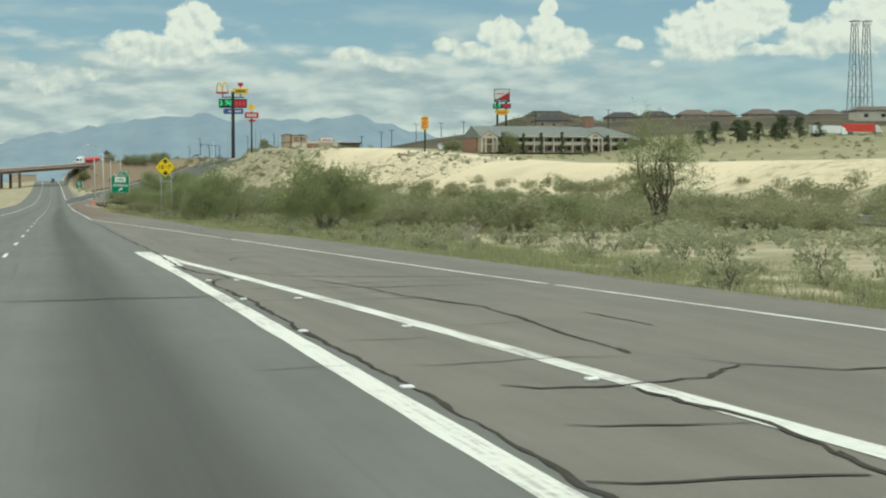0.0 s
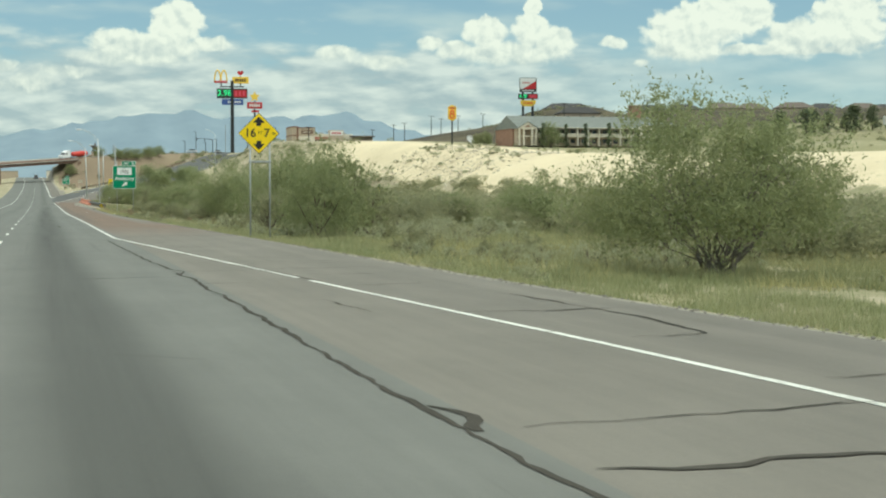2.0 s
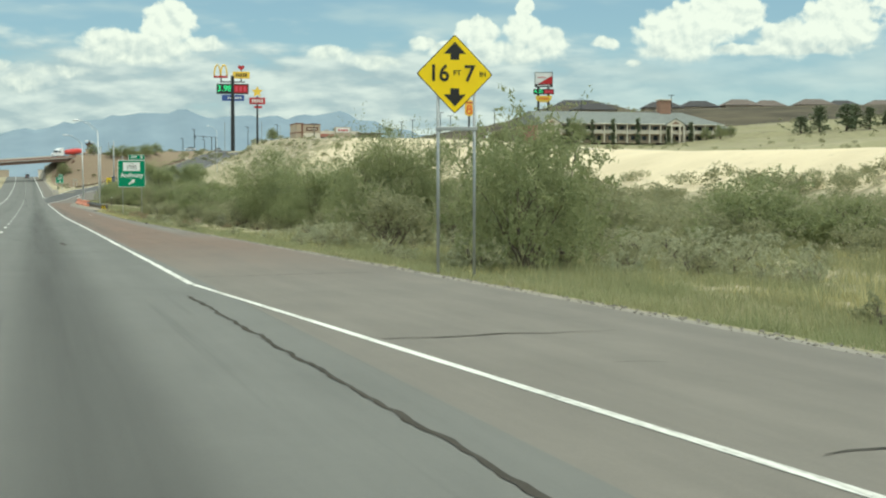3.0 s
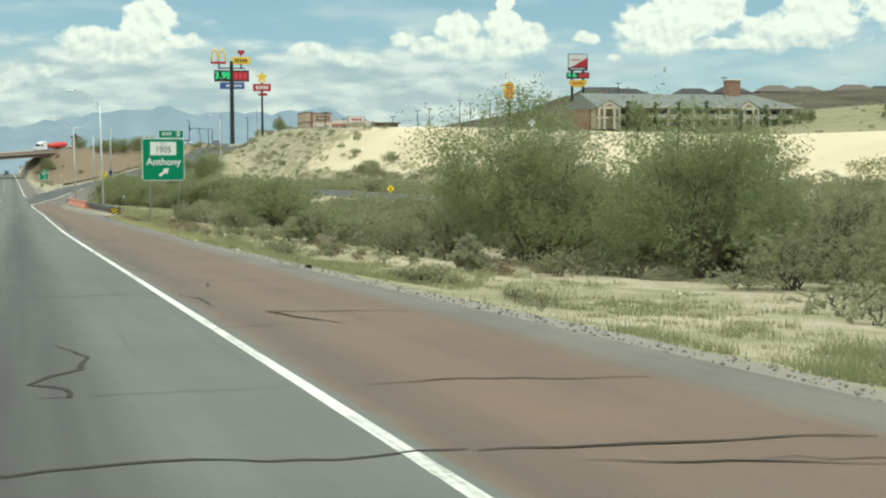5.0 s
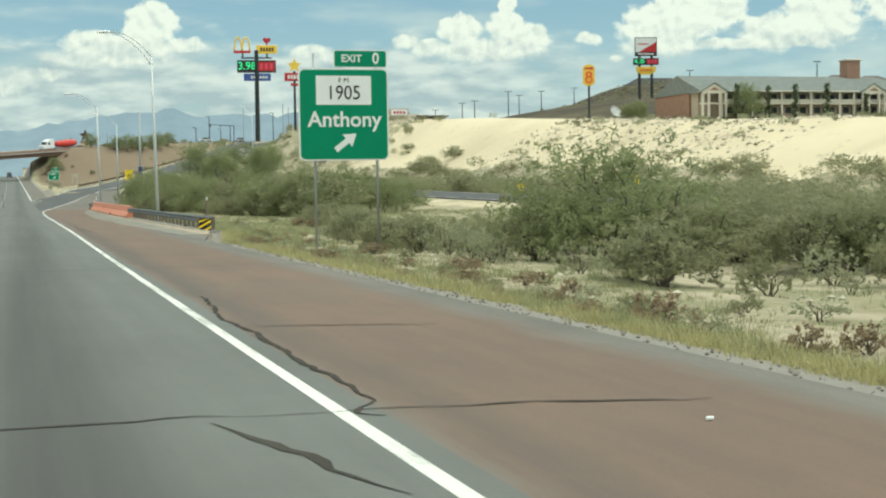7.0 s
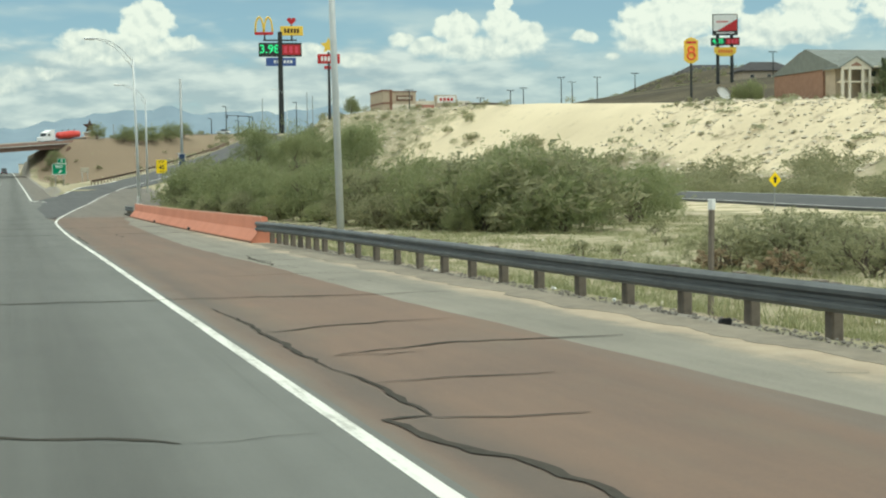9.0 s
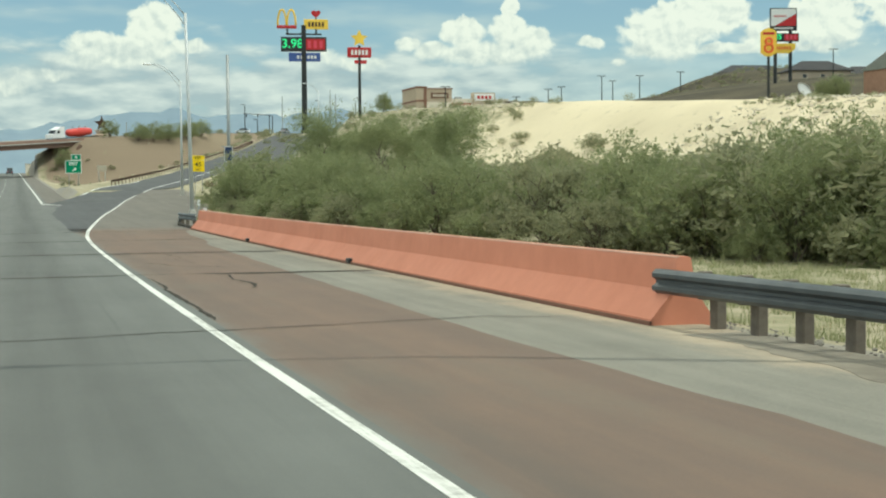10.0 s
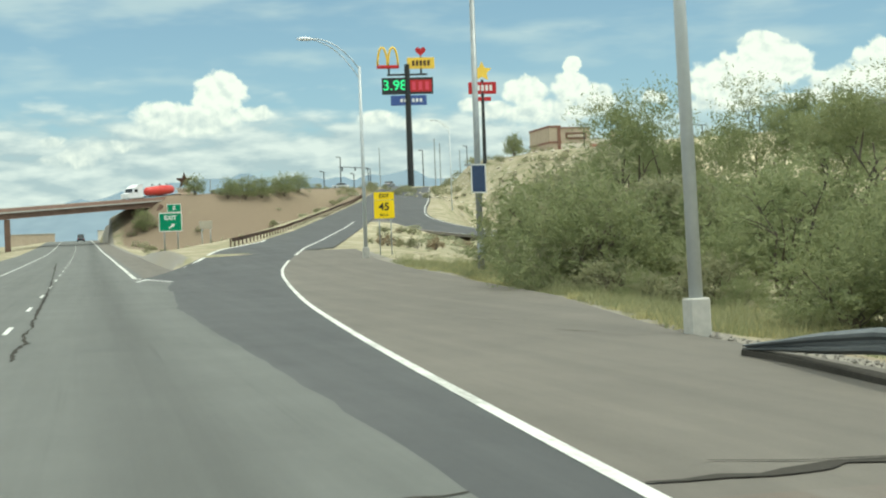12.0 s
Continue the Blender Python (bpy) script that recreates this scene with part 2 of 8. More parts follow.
def shoulder_pavement():
    """Shoulder paving: old grey-brown asphalt that passes into a red-brown surfacing, with a dark seam beside the edge line and a gritty grey outer edge."""
    m, nt, b = material("shoulder_asphalt")
    pos = node(nt, "ShaderNodeTexCoord").outputs["Object"]
    old, speck, lines, blotch = asphalt_tone(nt, pos, (0.194, 0.179, 0.155), (0.127, 0.118, 0.103), 0.35)
    red = asphalt_tone(nt, pos, (0.192, 0.129, 0.094), (0.124, 0.094, 0.077), 0.5, 2.1)[0]
    # worn places where the grey stone shows through the red
    bald = ramp_of(nt, wear_noise(nt, pos, 0.5, 6.0, (1.0, 0.3, 1.0), 0.7), 0.50, 0.70, 0.0, 0.55)
    red = mix_rgb(nt, bald, red, (0.15, 0.125, 0.098))
    grit = asphalt_tone(nt, pos, (0.20, 0.186, 0.16), (0.10, 0.096, 0.086), 0.7, 5.2)[0]
    xyz = node(nt, "ShaderNodeSeparateXYZ", {0: pos}).outputs
    wob = math_node(nt, "ADD", math_node(nt, "MULTIPLY_ADD", blotch, 0.6, -0.3), math_node(nt, "MULTIPLY_ADD", lines, 0.7, -0.35))
    x, y = math_node(nt, "ADD", xyz[0], wob), math_node(nt, "MULTIPLY_ADD", wob, 16.0, xyz[1])
    span = math_node(nt, "MULTIPLY", ramp_of(nt, y, 116, 148), ramp_of(nt, y, 376, 386, 1.0, 0.0))
    w = math_node(nt, "MULTIPLY", span, ramp_of(nt, x, 2.4, 2.85))
    c = mix_rgb(nt, w, old, red)
    rim = math_node(nt, "MULTIPLY", math_node(nt, "MULTIPLY", ramp_of(nt, x, 5.4, 6.0), ramp_of(nt, xyz[1], 140, 170)), ramp_of(nt, y, 280, 300, 1.0, 0.0))
    c = mix_rgb(nt, rim, c, grit)
    # grime that gathers along the seam
    seam = math_node(nt, "MULTIPLY", ramp_of(nt, x, 2.6, 2.95), ramp_of(nt, x, 3.0, 3.6, 1.0, 0.0))
    seam = math_node(nt, "MULTIPLY", math_node(nt, "MULTIPLY", seam, math_node(nt, "MULTIPLY", ramp_of(nt, y, 140, 175), ramp_of(nt, y, 305, 345, 1.0, 0.25))), math_node(nt, "MULTIPLY_ADD", lines, 1.2, -0.1), clamp=True)
    c = mix_rgb(nt, seam, c, (0.085, 0.08, 0.072))
    finish_asphalt(nt, b, c, speck)
    return m


def worn_paint():
    """Road paint scraped thin along the direction of travel."""
    m, nt, b = material("road_paint")
    pos = node(nt, "ShaderNodeTexCoord").outputs["Object"]
    rub = wear_noise(nt, pos, 1.0, 5.0, (22.0, 0.8, 1.0), 0.7)
    chip = wear_noise(nt, pos, 9.0, 5.0, rough=0.7)
    area = wear_noise(nt, pos, 0.28, 3.0)
    f = math_node(nt, "ADD", math_node(nt, "MULTIPLY", rub, 0.5), math_node(nt, "ADD", math_node(nt, "MULTIPLY", chip, 0.3), math_node(nt, "MULTIPLY", area, 0.45)))
    c = mix_rgb(nt, ramp_of(nt, f, 0.58, 0.78), (0.66, 0.66, 0.615), (0.30, 0.295, 0.265))
    nt.links.new(c, b.inputs["Base Color"])
    b.inputs["Roughness"].default_value = 0.65
    return m


def leafy(name, col, col2, through_light=0.3, dry=0.0, patch=0.9):
    """Leaves that differ one by one, from clump to clump and from plant to plant."""
    m, nt, b = material(name)
    isl = node(nt, "ShaderNodeNewGeometry").outputs["Random Per Island"]
    rnd = node(nt, "ShaderNodeObjectInfo").outputs["Random"]
    pos = node(nt, "ShaderNodeTexCoord").outputs["Object"]
    clump = ramp_of(nt, wear_noise(nt, pos, patch, 3.0), 0.36, 0.64)
    c = mix_rgb(nt, math_node(nt, "MULTIPLY_ADD", isl, 0.6, math_node(nt, "MULTIPLY", clump, 0.4)), col, col2)
    shift = math_node(nt, "MULTIPLY", math_node(nt, "ADD", rnd, clump), 0.5)
    c = mix_rgb(nt, math_node(nt, "MULTIPLY", shift, 0.18 + 1.4 * dry), c, (0.30, 0.26, 0.135))
    nt.links.new(c, b.inputs["Base Color"])
    b.inputs["Roughness"].default_value = 0.6
    b.inputs["Specular IOR Level"].default_value = 0.25
    tr = node(nt, "ShaderNodeBsdfTranslucent", {0: c})
    mx = node(nt, "ShaderNodeMixShader", {0: through_light, 1: b.outputs[0], 2: tr.outputs[0]})
    out = [n for n in nt.nodes if n.type == "OUTPUT_MATERIAL"][0]
    nt.links.new(mx.outputs[0], out.inputs[0])
    return m


def glow(name, col, strength):
    m, nt, b = material(name)
    b.inputs["Base Color"].default_value = (*col, 1)
    b.inputs["Emission Color"].default_value = (*col, 1)
    b.inputs["Emission Strength"].default_value = strength
    return m


M_LANE = pavement("lane_asphalt", (0.164, 0.166, 0.153), (0.108, 0.110, 0.102), streak=0.8, newer=((0.156, 0.162, 0.150), (0.105, 0.109, 0.101)))
M_SHOULDER = shoulder_pavement()
M_OLD = pavement("old_asphalt", (0.180, 0.163, 0.138), (0.114, 0.105, 0.090), fine=0.4)
M_PALE = pavement("pale_shoulder", (0.262, 0.248, 0.207), (0.14, 0.132, 0.112), fine=0.5, dirt=True)
M_DARK = pavement("new_asphalt", (0.102, 0.104, 0.104), (0.06, 0.062, 0.064))
M_SEAL = surface("crack_sealant", (0.045, 0.042, 0.036), (0.075, 0.069, 0.06), rough=0.95, grain=14, spec=0.05)
M_LINE = worn_paint()
M_GALV = surface("weathered_galvanising", (0.58, 0.61, 0.62), (0.47, 0.50, 0.51), rough=0.5, metal=0.25, grain=5, bump=0.02)
M_STEEL = surface("galvanised_steel", (0.42, 0.44, 0.44), (0.30, 0.32, 0.325), rough=0.5, metal=0.55, grain=5, bump=0.03)
M_RAIL = surface("weathered_rail_steel", (0.135, 0.148, 0.155), (0.085, 0.094, 0.10), rough=0.5, metal=0.6, grain=4, bump=0.04)
M_POST = surface("brown_timber_post", (0.215, 0.185, 0.15), (0.115, 0.095, 0.078), rough=0.9, grain=9)
M_CONC = surface("concrete", (0.50, 0.49, 0.45), (0.36, 0.35, 0.32), rough=0.85, grain=6, bump=0.15)
M_BARRIER = surface("red_barrier_paint", (0.70, 0.28, 0.18), (0.60, 0.23, 0.145), rough=0.75, grain=3, stain=0.5, bump=0.08, vary=0.04)
M_GREEN = surface("sign_green", (0.0, 0.235, 0.115), (0.0, 0.205, 0.10), rough=0.45, grain=2, bump=0.0, vary=0.05)
M_YELLOW = surface("sign_yellow", (0.93, 0.66, 0.012), (0.90, 0.63, 0.012), rough=0.4, grain=2, bump=0.0, vary=0.03)
M_WHITE = surface("sign_white", (0.80, 0.81, 0.80), (0.73, 0.74, 0.73), rough=0.45, grain=2, bump=0.0, vary=0.04)
M_BLACK = surface("sign_black", (0.018, 0.018, 0.018), (0.03, 0.03, 0.03), rough=0.5, grain=2, bump=0.0)
M_RUST = surface("rusted_steel", (0.12, 0.065, 0.045), (0.07, 0.045, 0.035), rough=0.8, metal=0.3, grain=5)
M_GIRDER = surface("bridge_steel", (0.185, 0.115, 0.085), (0.13, 0.085, 0.065), rough=0.7, grain=1.5)
M_DPOLE = surface("dark_pole_paint", (0.022, 0.026, 0.028), (0.04, 0.042, 0.042), rough=0.55, grain=2, bump=0.0)
M_BARK = surface("mesquite_bark", (0.15, 0.125, 0.10), (0.085, 0.07, 0.058), rough=0.95, grain=12, bump=0.4)
M_GREYBARK = surface("grey_mesquite_bark", (0.22, 0.20, 0.175), (0.12, 0.105, 0.09), rough=0.95, grain=12, bump=0.4)
M_BLEACH = surface("bleached_branch", (0.48, 0.45, 0.39), (0.34, 0.31, 0.27), rough=0.9, grain=12)
M_LEAF = leafy("creosote_leaf", (0.245, 0.258, 0.148), (0.36, 0.36, 0.222), through_light=0.56)
M_MESQ = leafy("mesquite_leaf", (0.215, 0.255, 0.12), (0.335, 0.365, 0.195), through_light=0.56)
M_SAGE = leafy("sage_leaf", (0.36, 0.38, 0.25), (0.49, 0.50, 0.35), through_light=0.5, dry=0.1)
M_GRASS = leafy("roadside_grass", (0.21, 0.245, 0.12), (0.35, 0.355, 0.20), through_light=0.45, dry=0.1, patch=0.4)
M_YGRASS = leafy("yellow_grass", (0.36, 0.34, 0.16), (0.52, 0.47, 0.24), through_light=0.4, patch=0.5)
M_STRAW = leafy("dry_grass", (0.40, 0.36, 0.24), (0.50, 0.45, 0.31))
M_RUSSET = leafy("dry_russet_weed", (0.29, 0.22, 0.145), (0.40, 0.31, 0.21), through_light=0.4)
M_PINE = leafy("conifer_needle", (0.10, 0.14, 0.08), (0.17, 0.21, 0.12), through_light=0.25)
M_BRICK = surface("motel_brick", (0.33, 0.20, 0.145), (0.25, 0.145, 0.105), rough=0.9, grain=3)
M_STUCCO = surface("tan_stucco", (0.52, 0.43, 0.33), (0.44, 0.36, 0.28), rough=0.9, grain=2)
M_CREAM = surface("cream_trim", (0.70, 0.64, 0.54), (0.60, 0.55, 0.46), rough=0.7, grain=3)
M_SHINGLE = surface("grey_green_shingle", (0.215, 0.235, 0.22), (0.155, 0.17, 0.16), rough=0.95, grain=2.5, bump=0.3)
M_ROOFDARK = surface("dark_shingle", (0.075, 0.073, 0.075), (0.05, 0.049, 0.05), rough=0.95, grain=2)
M_ROOFTAN = surface("tan_tile_roof", (0.17, 0.145, 0.125), (0.12, 0.10, 0.088), rough=0.95, grain=2)
M_GLASS = surface("dark_window_glass", (0.03, 0.035, 0.04), (0.05, 0.055, 0.06), rough=0.12, grain=1, bump=0.0, spec=0.6)
M_DOOR = surface("motel_door", (0.12, 0.10, 0.09), (0.09, 0.075, 0.07), rough=0.6)
M_REDSIGN = surface("sign_red", (0.52, 0.03, 0.035), (0.45, 0.025, 0.03), rough=0.45, bump=0.0)
M_BLUE = surface("sign_blue", (0.06, 0.11, 0.32), (0.05, 0.09, 0.27), rough=0.45, bump=0.0)
M_GOLD = surface("sign_gold", (0.88, 0.60, 0.09), (0.80, 0.54, 0.08), rough=0.4, bump=0.0)
M_ORANGE = surface("sign_orange", (0.76, 0.16, 0.04), (0.68, 0.14, 0.04), rough=0.4, bump=0.0)
M_LED_G = glow("green_led", (0.05, 0.70, 0.25), 0.6)
M_LED_R = glow("red_led", (0.55, 0.05, 0.09), 0.18)
M_TRUCKW = surface("white_paint", (0.78, 0.79, 0.80), (0.70, 0.71, 0.72), rough=0.35, grain=1, bump=0.0)
M_TRUCKR = surface("red_tank_paint", (0.66, 0.075, 0.06), (0.56, 0.06, 0.05), rough=0.35, grain=1, bump=0.0)
M_TYRE = surface("tyre_rubber", (0.02, 0.02, 0.02), (0.035, 0.035, 0.035), rough=0.9)
M_CARG = surface("silver_paint", (0.42, 0.44, 0.46), (0.36, 0.38, 0.40), rough=0.3, metal=0.4, bump=0.0)
M_CARD = surface("dark_car_paint", (0.05, 0.06, 0.08), (0.04, 0.05, 0.06), rough=0.3, bump=0.0)
M_SOLAR = surface("solar_cell", (0.035, 0.06, 0.13), (0.025, 0.04, 0.10), rough=0.2, bump=0.0, spec=0.6)
M_STONE = surface("grey_gravel", (0.25, 0.23, 0.20), (0.15, 0.14, 0.125), rough=0.95, grain=9)
M_ROCK = surface("pale_rock", (0.60, 0.55, 0.44), (0.46, 0.41, 0.32), rough=0.95, grain=6)


def ground_material():
    """Desert floor: tan soil, pale caliche where the bluff is bare, dark brush hills, gravel at the road's edge."""
    m, nt, b = material("desert_ground")
    pos = node(nt, "ShaderNodeTexCoord").outputs["Object"]
    zone = node(nt, "ShaderNodeVertexColor", layer_name="zone").outputs[0]
    earth_w = node(nt, "ShaderNodeVertexColor", layer_name="zone").outputs[1]
    z = node(nt, "ShaderNodeSeparateColor", {0: zone})
    n1 = node(nt, "ShaderNodeTexNoise", {"Vector": pos, "Scale": 0.35, "Detail": 8.0, "Roughness": 0.65}).outputs[0]
    n2 = node(nt, "ShaderNodeTexNoise", {"Vector": pos, "Scale": 5.0, "Detail": 6.0, "Roughness": 0.7}).outputs[0]
    n3 = node(nt, "ShaderNodeTexNoise", {"Vector": pos, "Scale": 0.05, "Detail": 4.0}).outputs[0]
    soil = mix_rgb(nt, n2, (0.35, 0.30, 0.215), (0.50, 0.44, 0.335))
    green = mix_rgb(nt, n2, (0.20, 0.20, 0.115), (0.32, 0.30, 0.19))
    soil = mix_rgb(nt, node(nt, "ShaderNodeMapRange", {0: n1, 1: 0.42, 2: 0.60}).outputs[0], green, soil)
    xyz = node(nt, "ShaderNodeSeparateXYZ", {0: pos}).outputs
    lawn = mix_rgb(nt, n2, (0.19, 0.19, 0.10), (0.31, 0.295, 0.17))
    up_there = math_node(nt, "MULTIPLY", ramp_of(nt, math_node(nt, "MULTIPLY_ADD", n1, 40.0, xyz[0]), 158, 190), ramp_of(nt, n3, 0.34, 0.56, 0.35, 0.9))
    soil = mix_rgb(nt, up_there, soil, lawn)
    sand = mix_rgb(nt, n2, (0.60, 0.515, 0.36), (0.70, 0.61, 0.44))
    sand = mix_rgb(nt, node(nt, "ShaderNodeMapRange", {0: n1, 1: 0.60, 2: 0.74}).outputs[0], sand, (0.47, 0.41, 0.30))
    brush = mix_rgb(nt, n1, (0.030, 0.028, 0.021), (0.10, 0.088, 0.064))
    gravel = mix_rgb(nt, n2, (0.20, 0.19, 0.17), (0.33, 0.31, 0.275))
    jit = math_node(nt, "ADD", math_node(nt, "MULTIPLY_ADD", n1, 0.8, -0.4), math_node(nt, "MULTIPLY_ADD", n2, 0.4, -0.2))
    ws = node(nt, "ShaderNodeMapRange", {0: math_node(nt, "ADD", z.outputs[0], jit), 1: 0.40, 2: 0.60}, interpolation_type="SMOOTHSTEP").outputs[0]
    wb = node(nt, "ShaderNodeMapRange", {0: math_node(nt, "ADD", z.outputs[1], jit), 1: 0.35, 2: 0.65}, interpolation_type="SMOOTHSTEP").outputs[0]
    wg = node(nt, "ShaderNodeMapRange", {0: math_node(nt, "ADD", z.outputs[2], jit), 1: 0.35, 2: 0.65}, interpolation_type="SMOOTHSTEP").outputs[0]
    c = mix_rgb(nt, ws, soil, sand)
    we = node(nt, "ShaderNodeMapRange", {0: math_node(nt, "ADD", earth_w, math_node(nt, "MULTIPLY", jit, 1.3)), 1: 0.38, 2: 0.62}, interpolation_type="SMOOTHSTEP").outputs[0]
    earth = mix_rgb(nt, n2, (0.17, 0.135, 0.10), (0.29, 0.225, 0.16))
    c = mix_rgb(nt, we, c, earth)
    c = mix_rgb(nt, wb, c, brush)
    c = mix_rgb(nt, wg, c, gravel)
    c = mix_rgb(nt, node(nt, "ShaderNodeMapRange", {0: n3, 1: 0.4, 2: 0.7, 3: 0.0, 4: 0.25}).outputs[0], c, (0.30, 0.25, 0.16))
    nt.links.new(c, b.inputs["Base Color"])
    b.inputs["Roughness"].default_value = 0.95
    b.inputs["Specular IOR Level"].default_value = 0.1
    bp = node(nt, "ShaderNodeBump", {"Height": n2, "Strength": 0.6, "Distance": 0.08})
    nt.links.new(bp.outputs[0], b.inputs["Normal"])
    return m


M_GROUND = ground_material()


# ---------- mesh helpers ----------
def mesh_of(bm, name, mat, smooth=False):
    me = bpy.data.meshes.new(name)
    if smooth:
        for f in bm.faces:
            f.smooth = True
    bm.normal_update()
    bm.to_mesh(me)
    bm.free()
    me.materials.append(mat)
    return me


def thing(name, m=None, label="", category="", group="", kind=""):
    ob = new(name)
    ob.empty_display_size = 0.3
    if m is not None:
        ob.matrix_world = m
    return tagged(ob, label, category, group, kind)


def part(name, bm, mat, parent=None, label="", smooth=False):
    ob = new(name, mesh_of(bm, name, mat, smooth) if isinstance(bm, bmesh.types.BMesh) else bm)
    if parent is not None:
        ob.parent = parent
    return tagged(ob, label)


def np_mesh(name, verts, faces, mat, smooth=False):
    me = bpy.data.meshes.new(name)
    me.from_pydata(np.asarray(verts, float).tolist(), [], faces if isinstance(faces, list) else faces.tolist())
    if smooth:
        me.polygons.foreach_set("use_smooth", [True] * len(me.polygons))
    me.materials.append(mat)
    return me


def box(bm, c, s, bevel=0.0, turn=0.0):
    m = Matrix.Translation(c) @ Matrix.Rotation(turn, 4, "Z") @ Matrix.Diagonal((*s, 1))
    r = bmesh.ops.create_cube(bm, size=1, matrix=m)
    if bevel:
        es = list({e for v in r["verts"] for e in v.link_edges})
        bmesh.ops.bevel(bm, geom=es, offset=bevel, segments=1, affect="EDGES", profile=0.5)
    return bm


def tube(bm, pts, radii, seg=8, cap=True):
    rings = []
    pts = [Vector(p) for p in pts]
    for i, p in enumerate(pts):
        d = (pts[min(i + 1, len(pts) - 1)] - pts[max(i - 1, 0)]).normalized()
        a = d.orthogonal().normalized() if abs(d.z) < 0.99 else Vector((1, 0, 0))
        b = d.cross(a)
        r = radii[i] if isinstance(radii, (list, tuple)) else radii
        rings.append([bm.verts.new(p + r * (cos(2 * pi * k / seg) * a + sin(2 * pi * k / seg) * b)) for k in range(seg)])
    for r0, r1 in zip(rings, rings[1:]):
        # rings may start at different angles where the direction turns; take the nearest start
        off = min(range(seg), key=lambda o: (r0[0].co - r1[o].co).length)
        for k in range(seg):
            bm.faces.new((r0[k], r0[(k + 1) % seg], r1[(k + 1 + off) % seg], r1[(k + off) % seg]))
    if cap:
        bm.faces.new(rings[0][::-1])
        bm.faces.new(rings[-1])
    return bm


def slab(bm, poly, y0, y1):
    """A flat shape in x and z, with its front at y0 and its back at y1."""
    f = [bm.verts.new((x, y0, z)) for x, z in poly]
    k = [bm.verts.new((x, y1, z)) for x, z in poly]
    n = len(poly)
    bm.faces.new(f)
    bm.faces.new(k[::-1])
    for i in range(n):
        bm.faces.new((f[(i + 1) % n], f[i], k[i], k[(i + 1) % n]))
    return bm


def rounded(cx, cz, w, h, r, seg=5):
    out = []
    for sx, sz, a0 in ((1, 1, 0), (-1, 1, 90), (-1, -1, 180), (1, -1, 270)):
        for k in range(seg + 1):
            a = radians(a0 + 90 * k / seg)
            out.append((cx + sx * (w / 2 - r) + r * cos(a), cz + sz * (h / 2 - r) + r * sin(a)))
    return out[::-1]


def new_bm():
    return bmesh.new()


def lettering(text, size, cx, cz, y, mat, parent, name="letter", depth=0.004, wide=1.0, bold=0.0):
    """Raised letters that face -y, centred at cx, cz; each letter is a part."""
    cu = bpy.data.curves.new("letters", "FONT")
    cu.body, cu.size, cu.align_x, cu.align_y, cu.extrude, cu.offset, cu.resolution_u = text, size, "CENTER", "CENTER", depth, bold, 4
    ob = bpy.data.objects.new("letters", cu)
    scene.collection.objects.link(ob)
    dg = bpy.context.evaluated_depsgraph_get()
    me = bpy.data.meshes.new_from_object(ob.evaluated_get(dg))
    bpy.data.objects.remove(ob)
    me.transform(Matrix.Translation((cx, y - depth, cz)) @ Matrix.Rotation(radians(90), 4, "X") @ Matrix.Diagonal((wide, 1, 1, 1)))
    # letters are the pieces whose spans in x overlap
    home = list(range(len(me.vertices)))

    def root(v):
        while home[v] != v:
            home[v] = home[home[v]]
            v = home[v]
        return v
    for p in me.polygons:
        for v in p.vertices[1:]:
            home[root(v)] = root(p.vertices[0])
    spans = {}
    for v in me.vertices:
        r, x = root(v.index), v.co.x
        lo, hi = spans.get(r, (x, x))
        spans[r] = (min(lo, x), max(hi, x))
    letters, last = {}, None
    for r, (lo, hi) in sorted(spans.items(), key=lambda q: q[1]):
        if last is None or lo > last:
            key, last = r, hi
        last = max(last, hi)
        letters.setdefault(key, set()).add(r)
    for key, roots in letters.items():
        faces = [tuple(p.vertices) for p in me.polygons if root(p.vertices[0]) in roots]
        ids = {v: k for k, v in enumerate(sorted({v for f in faces for v in f}))}
        part(name, np_mesh(name, [tuple(me.vertices[v].co) for v in ids], [tuple(ids[v] for v in f) for f in faces], mat), mat, parent)


def lerp(x, xs, ys):
    return float(np.interp(x, xs, ys))


# ---------- the plan ----------
RY = [-400, -40, 0, 40, 80, 120, 160, 200, 240, 280, 320, 360, 400, 440, 500, 600, 700, 800, 900, 1100, 1600, 6000]
RZ = [2.6, 0.27, 0.0, -0.29, -0.56, -0.78, -1.04, -1.36, -1.57, -1.70, -1.85, -1.93, -1.81, -1.46, -0.6, 1.0, 3.2, 5.6, 6.6, 6.0, 2.0, 0.0]


def road_z(y):
    # the mean over a few metres rounds the profile off
    return sum(lerp(y + d, RY, RZ) for d in (-14, -7, 0, 7, 14)) / 5


def bow(y):
    return -0.32 * (max(0.0, y - 450) / 150) ** 2 if y < 1100 else -6.0 - (y - 1100) * 0.055


def joint(y):  # right edge of the travel lanes
    return lerp(y, [-400, 120, 160, 366, 378, 383, 387, 395, 405, 416, 436, 447, 452, 6000], [2.95, 2.80, 2.62, 2.56, 2.28, 2.26, 2.34, 2.33, 2.30, 2.28, 3.2, 4.2, 2.65, 2.6]) + bow(y)


def paved(y):  # right edge of all paving
    return lerp(y, [-400, -60, 15, 28, 61, 72, 89, 99, 150, 157, 180, 211, 227, 270, 284, 330, 379, 384, 397, 414, 437, 458, 472],
                [13.6, 12.6, 11.2, 10.7, 9.7, 8.8, 8.0, 7.8, 6.85, 6.65, 6.4, 6.2, 6.3, 6.4, 8.3, 8.3, 8.0, 8.3, 9.4, 12.6, 15.0, 15.8, 17.0])


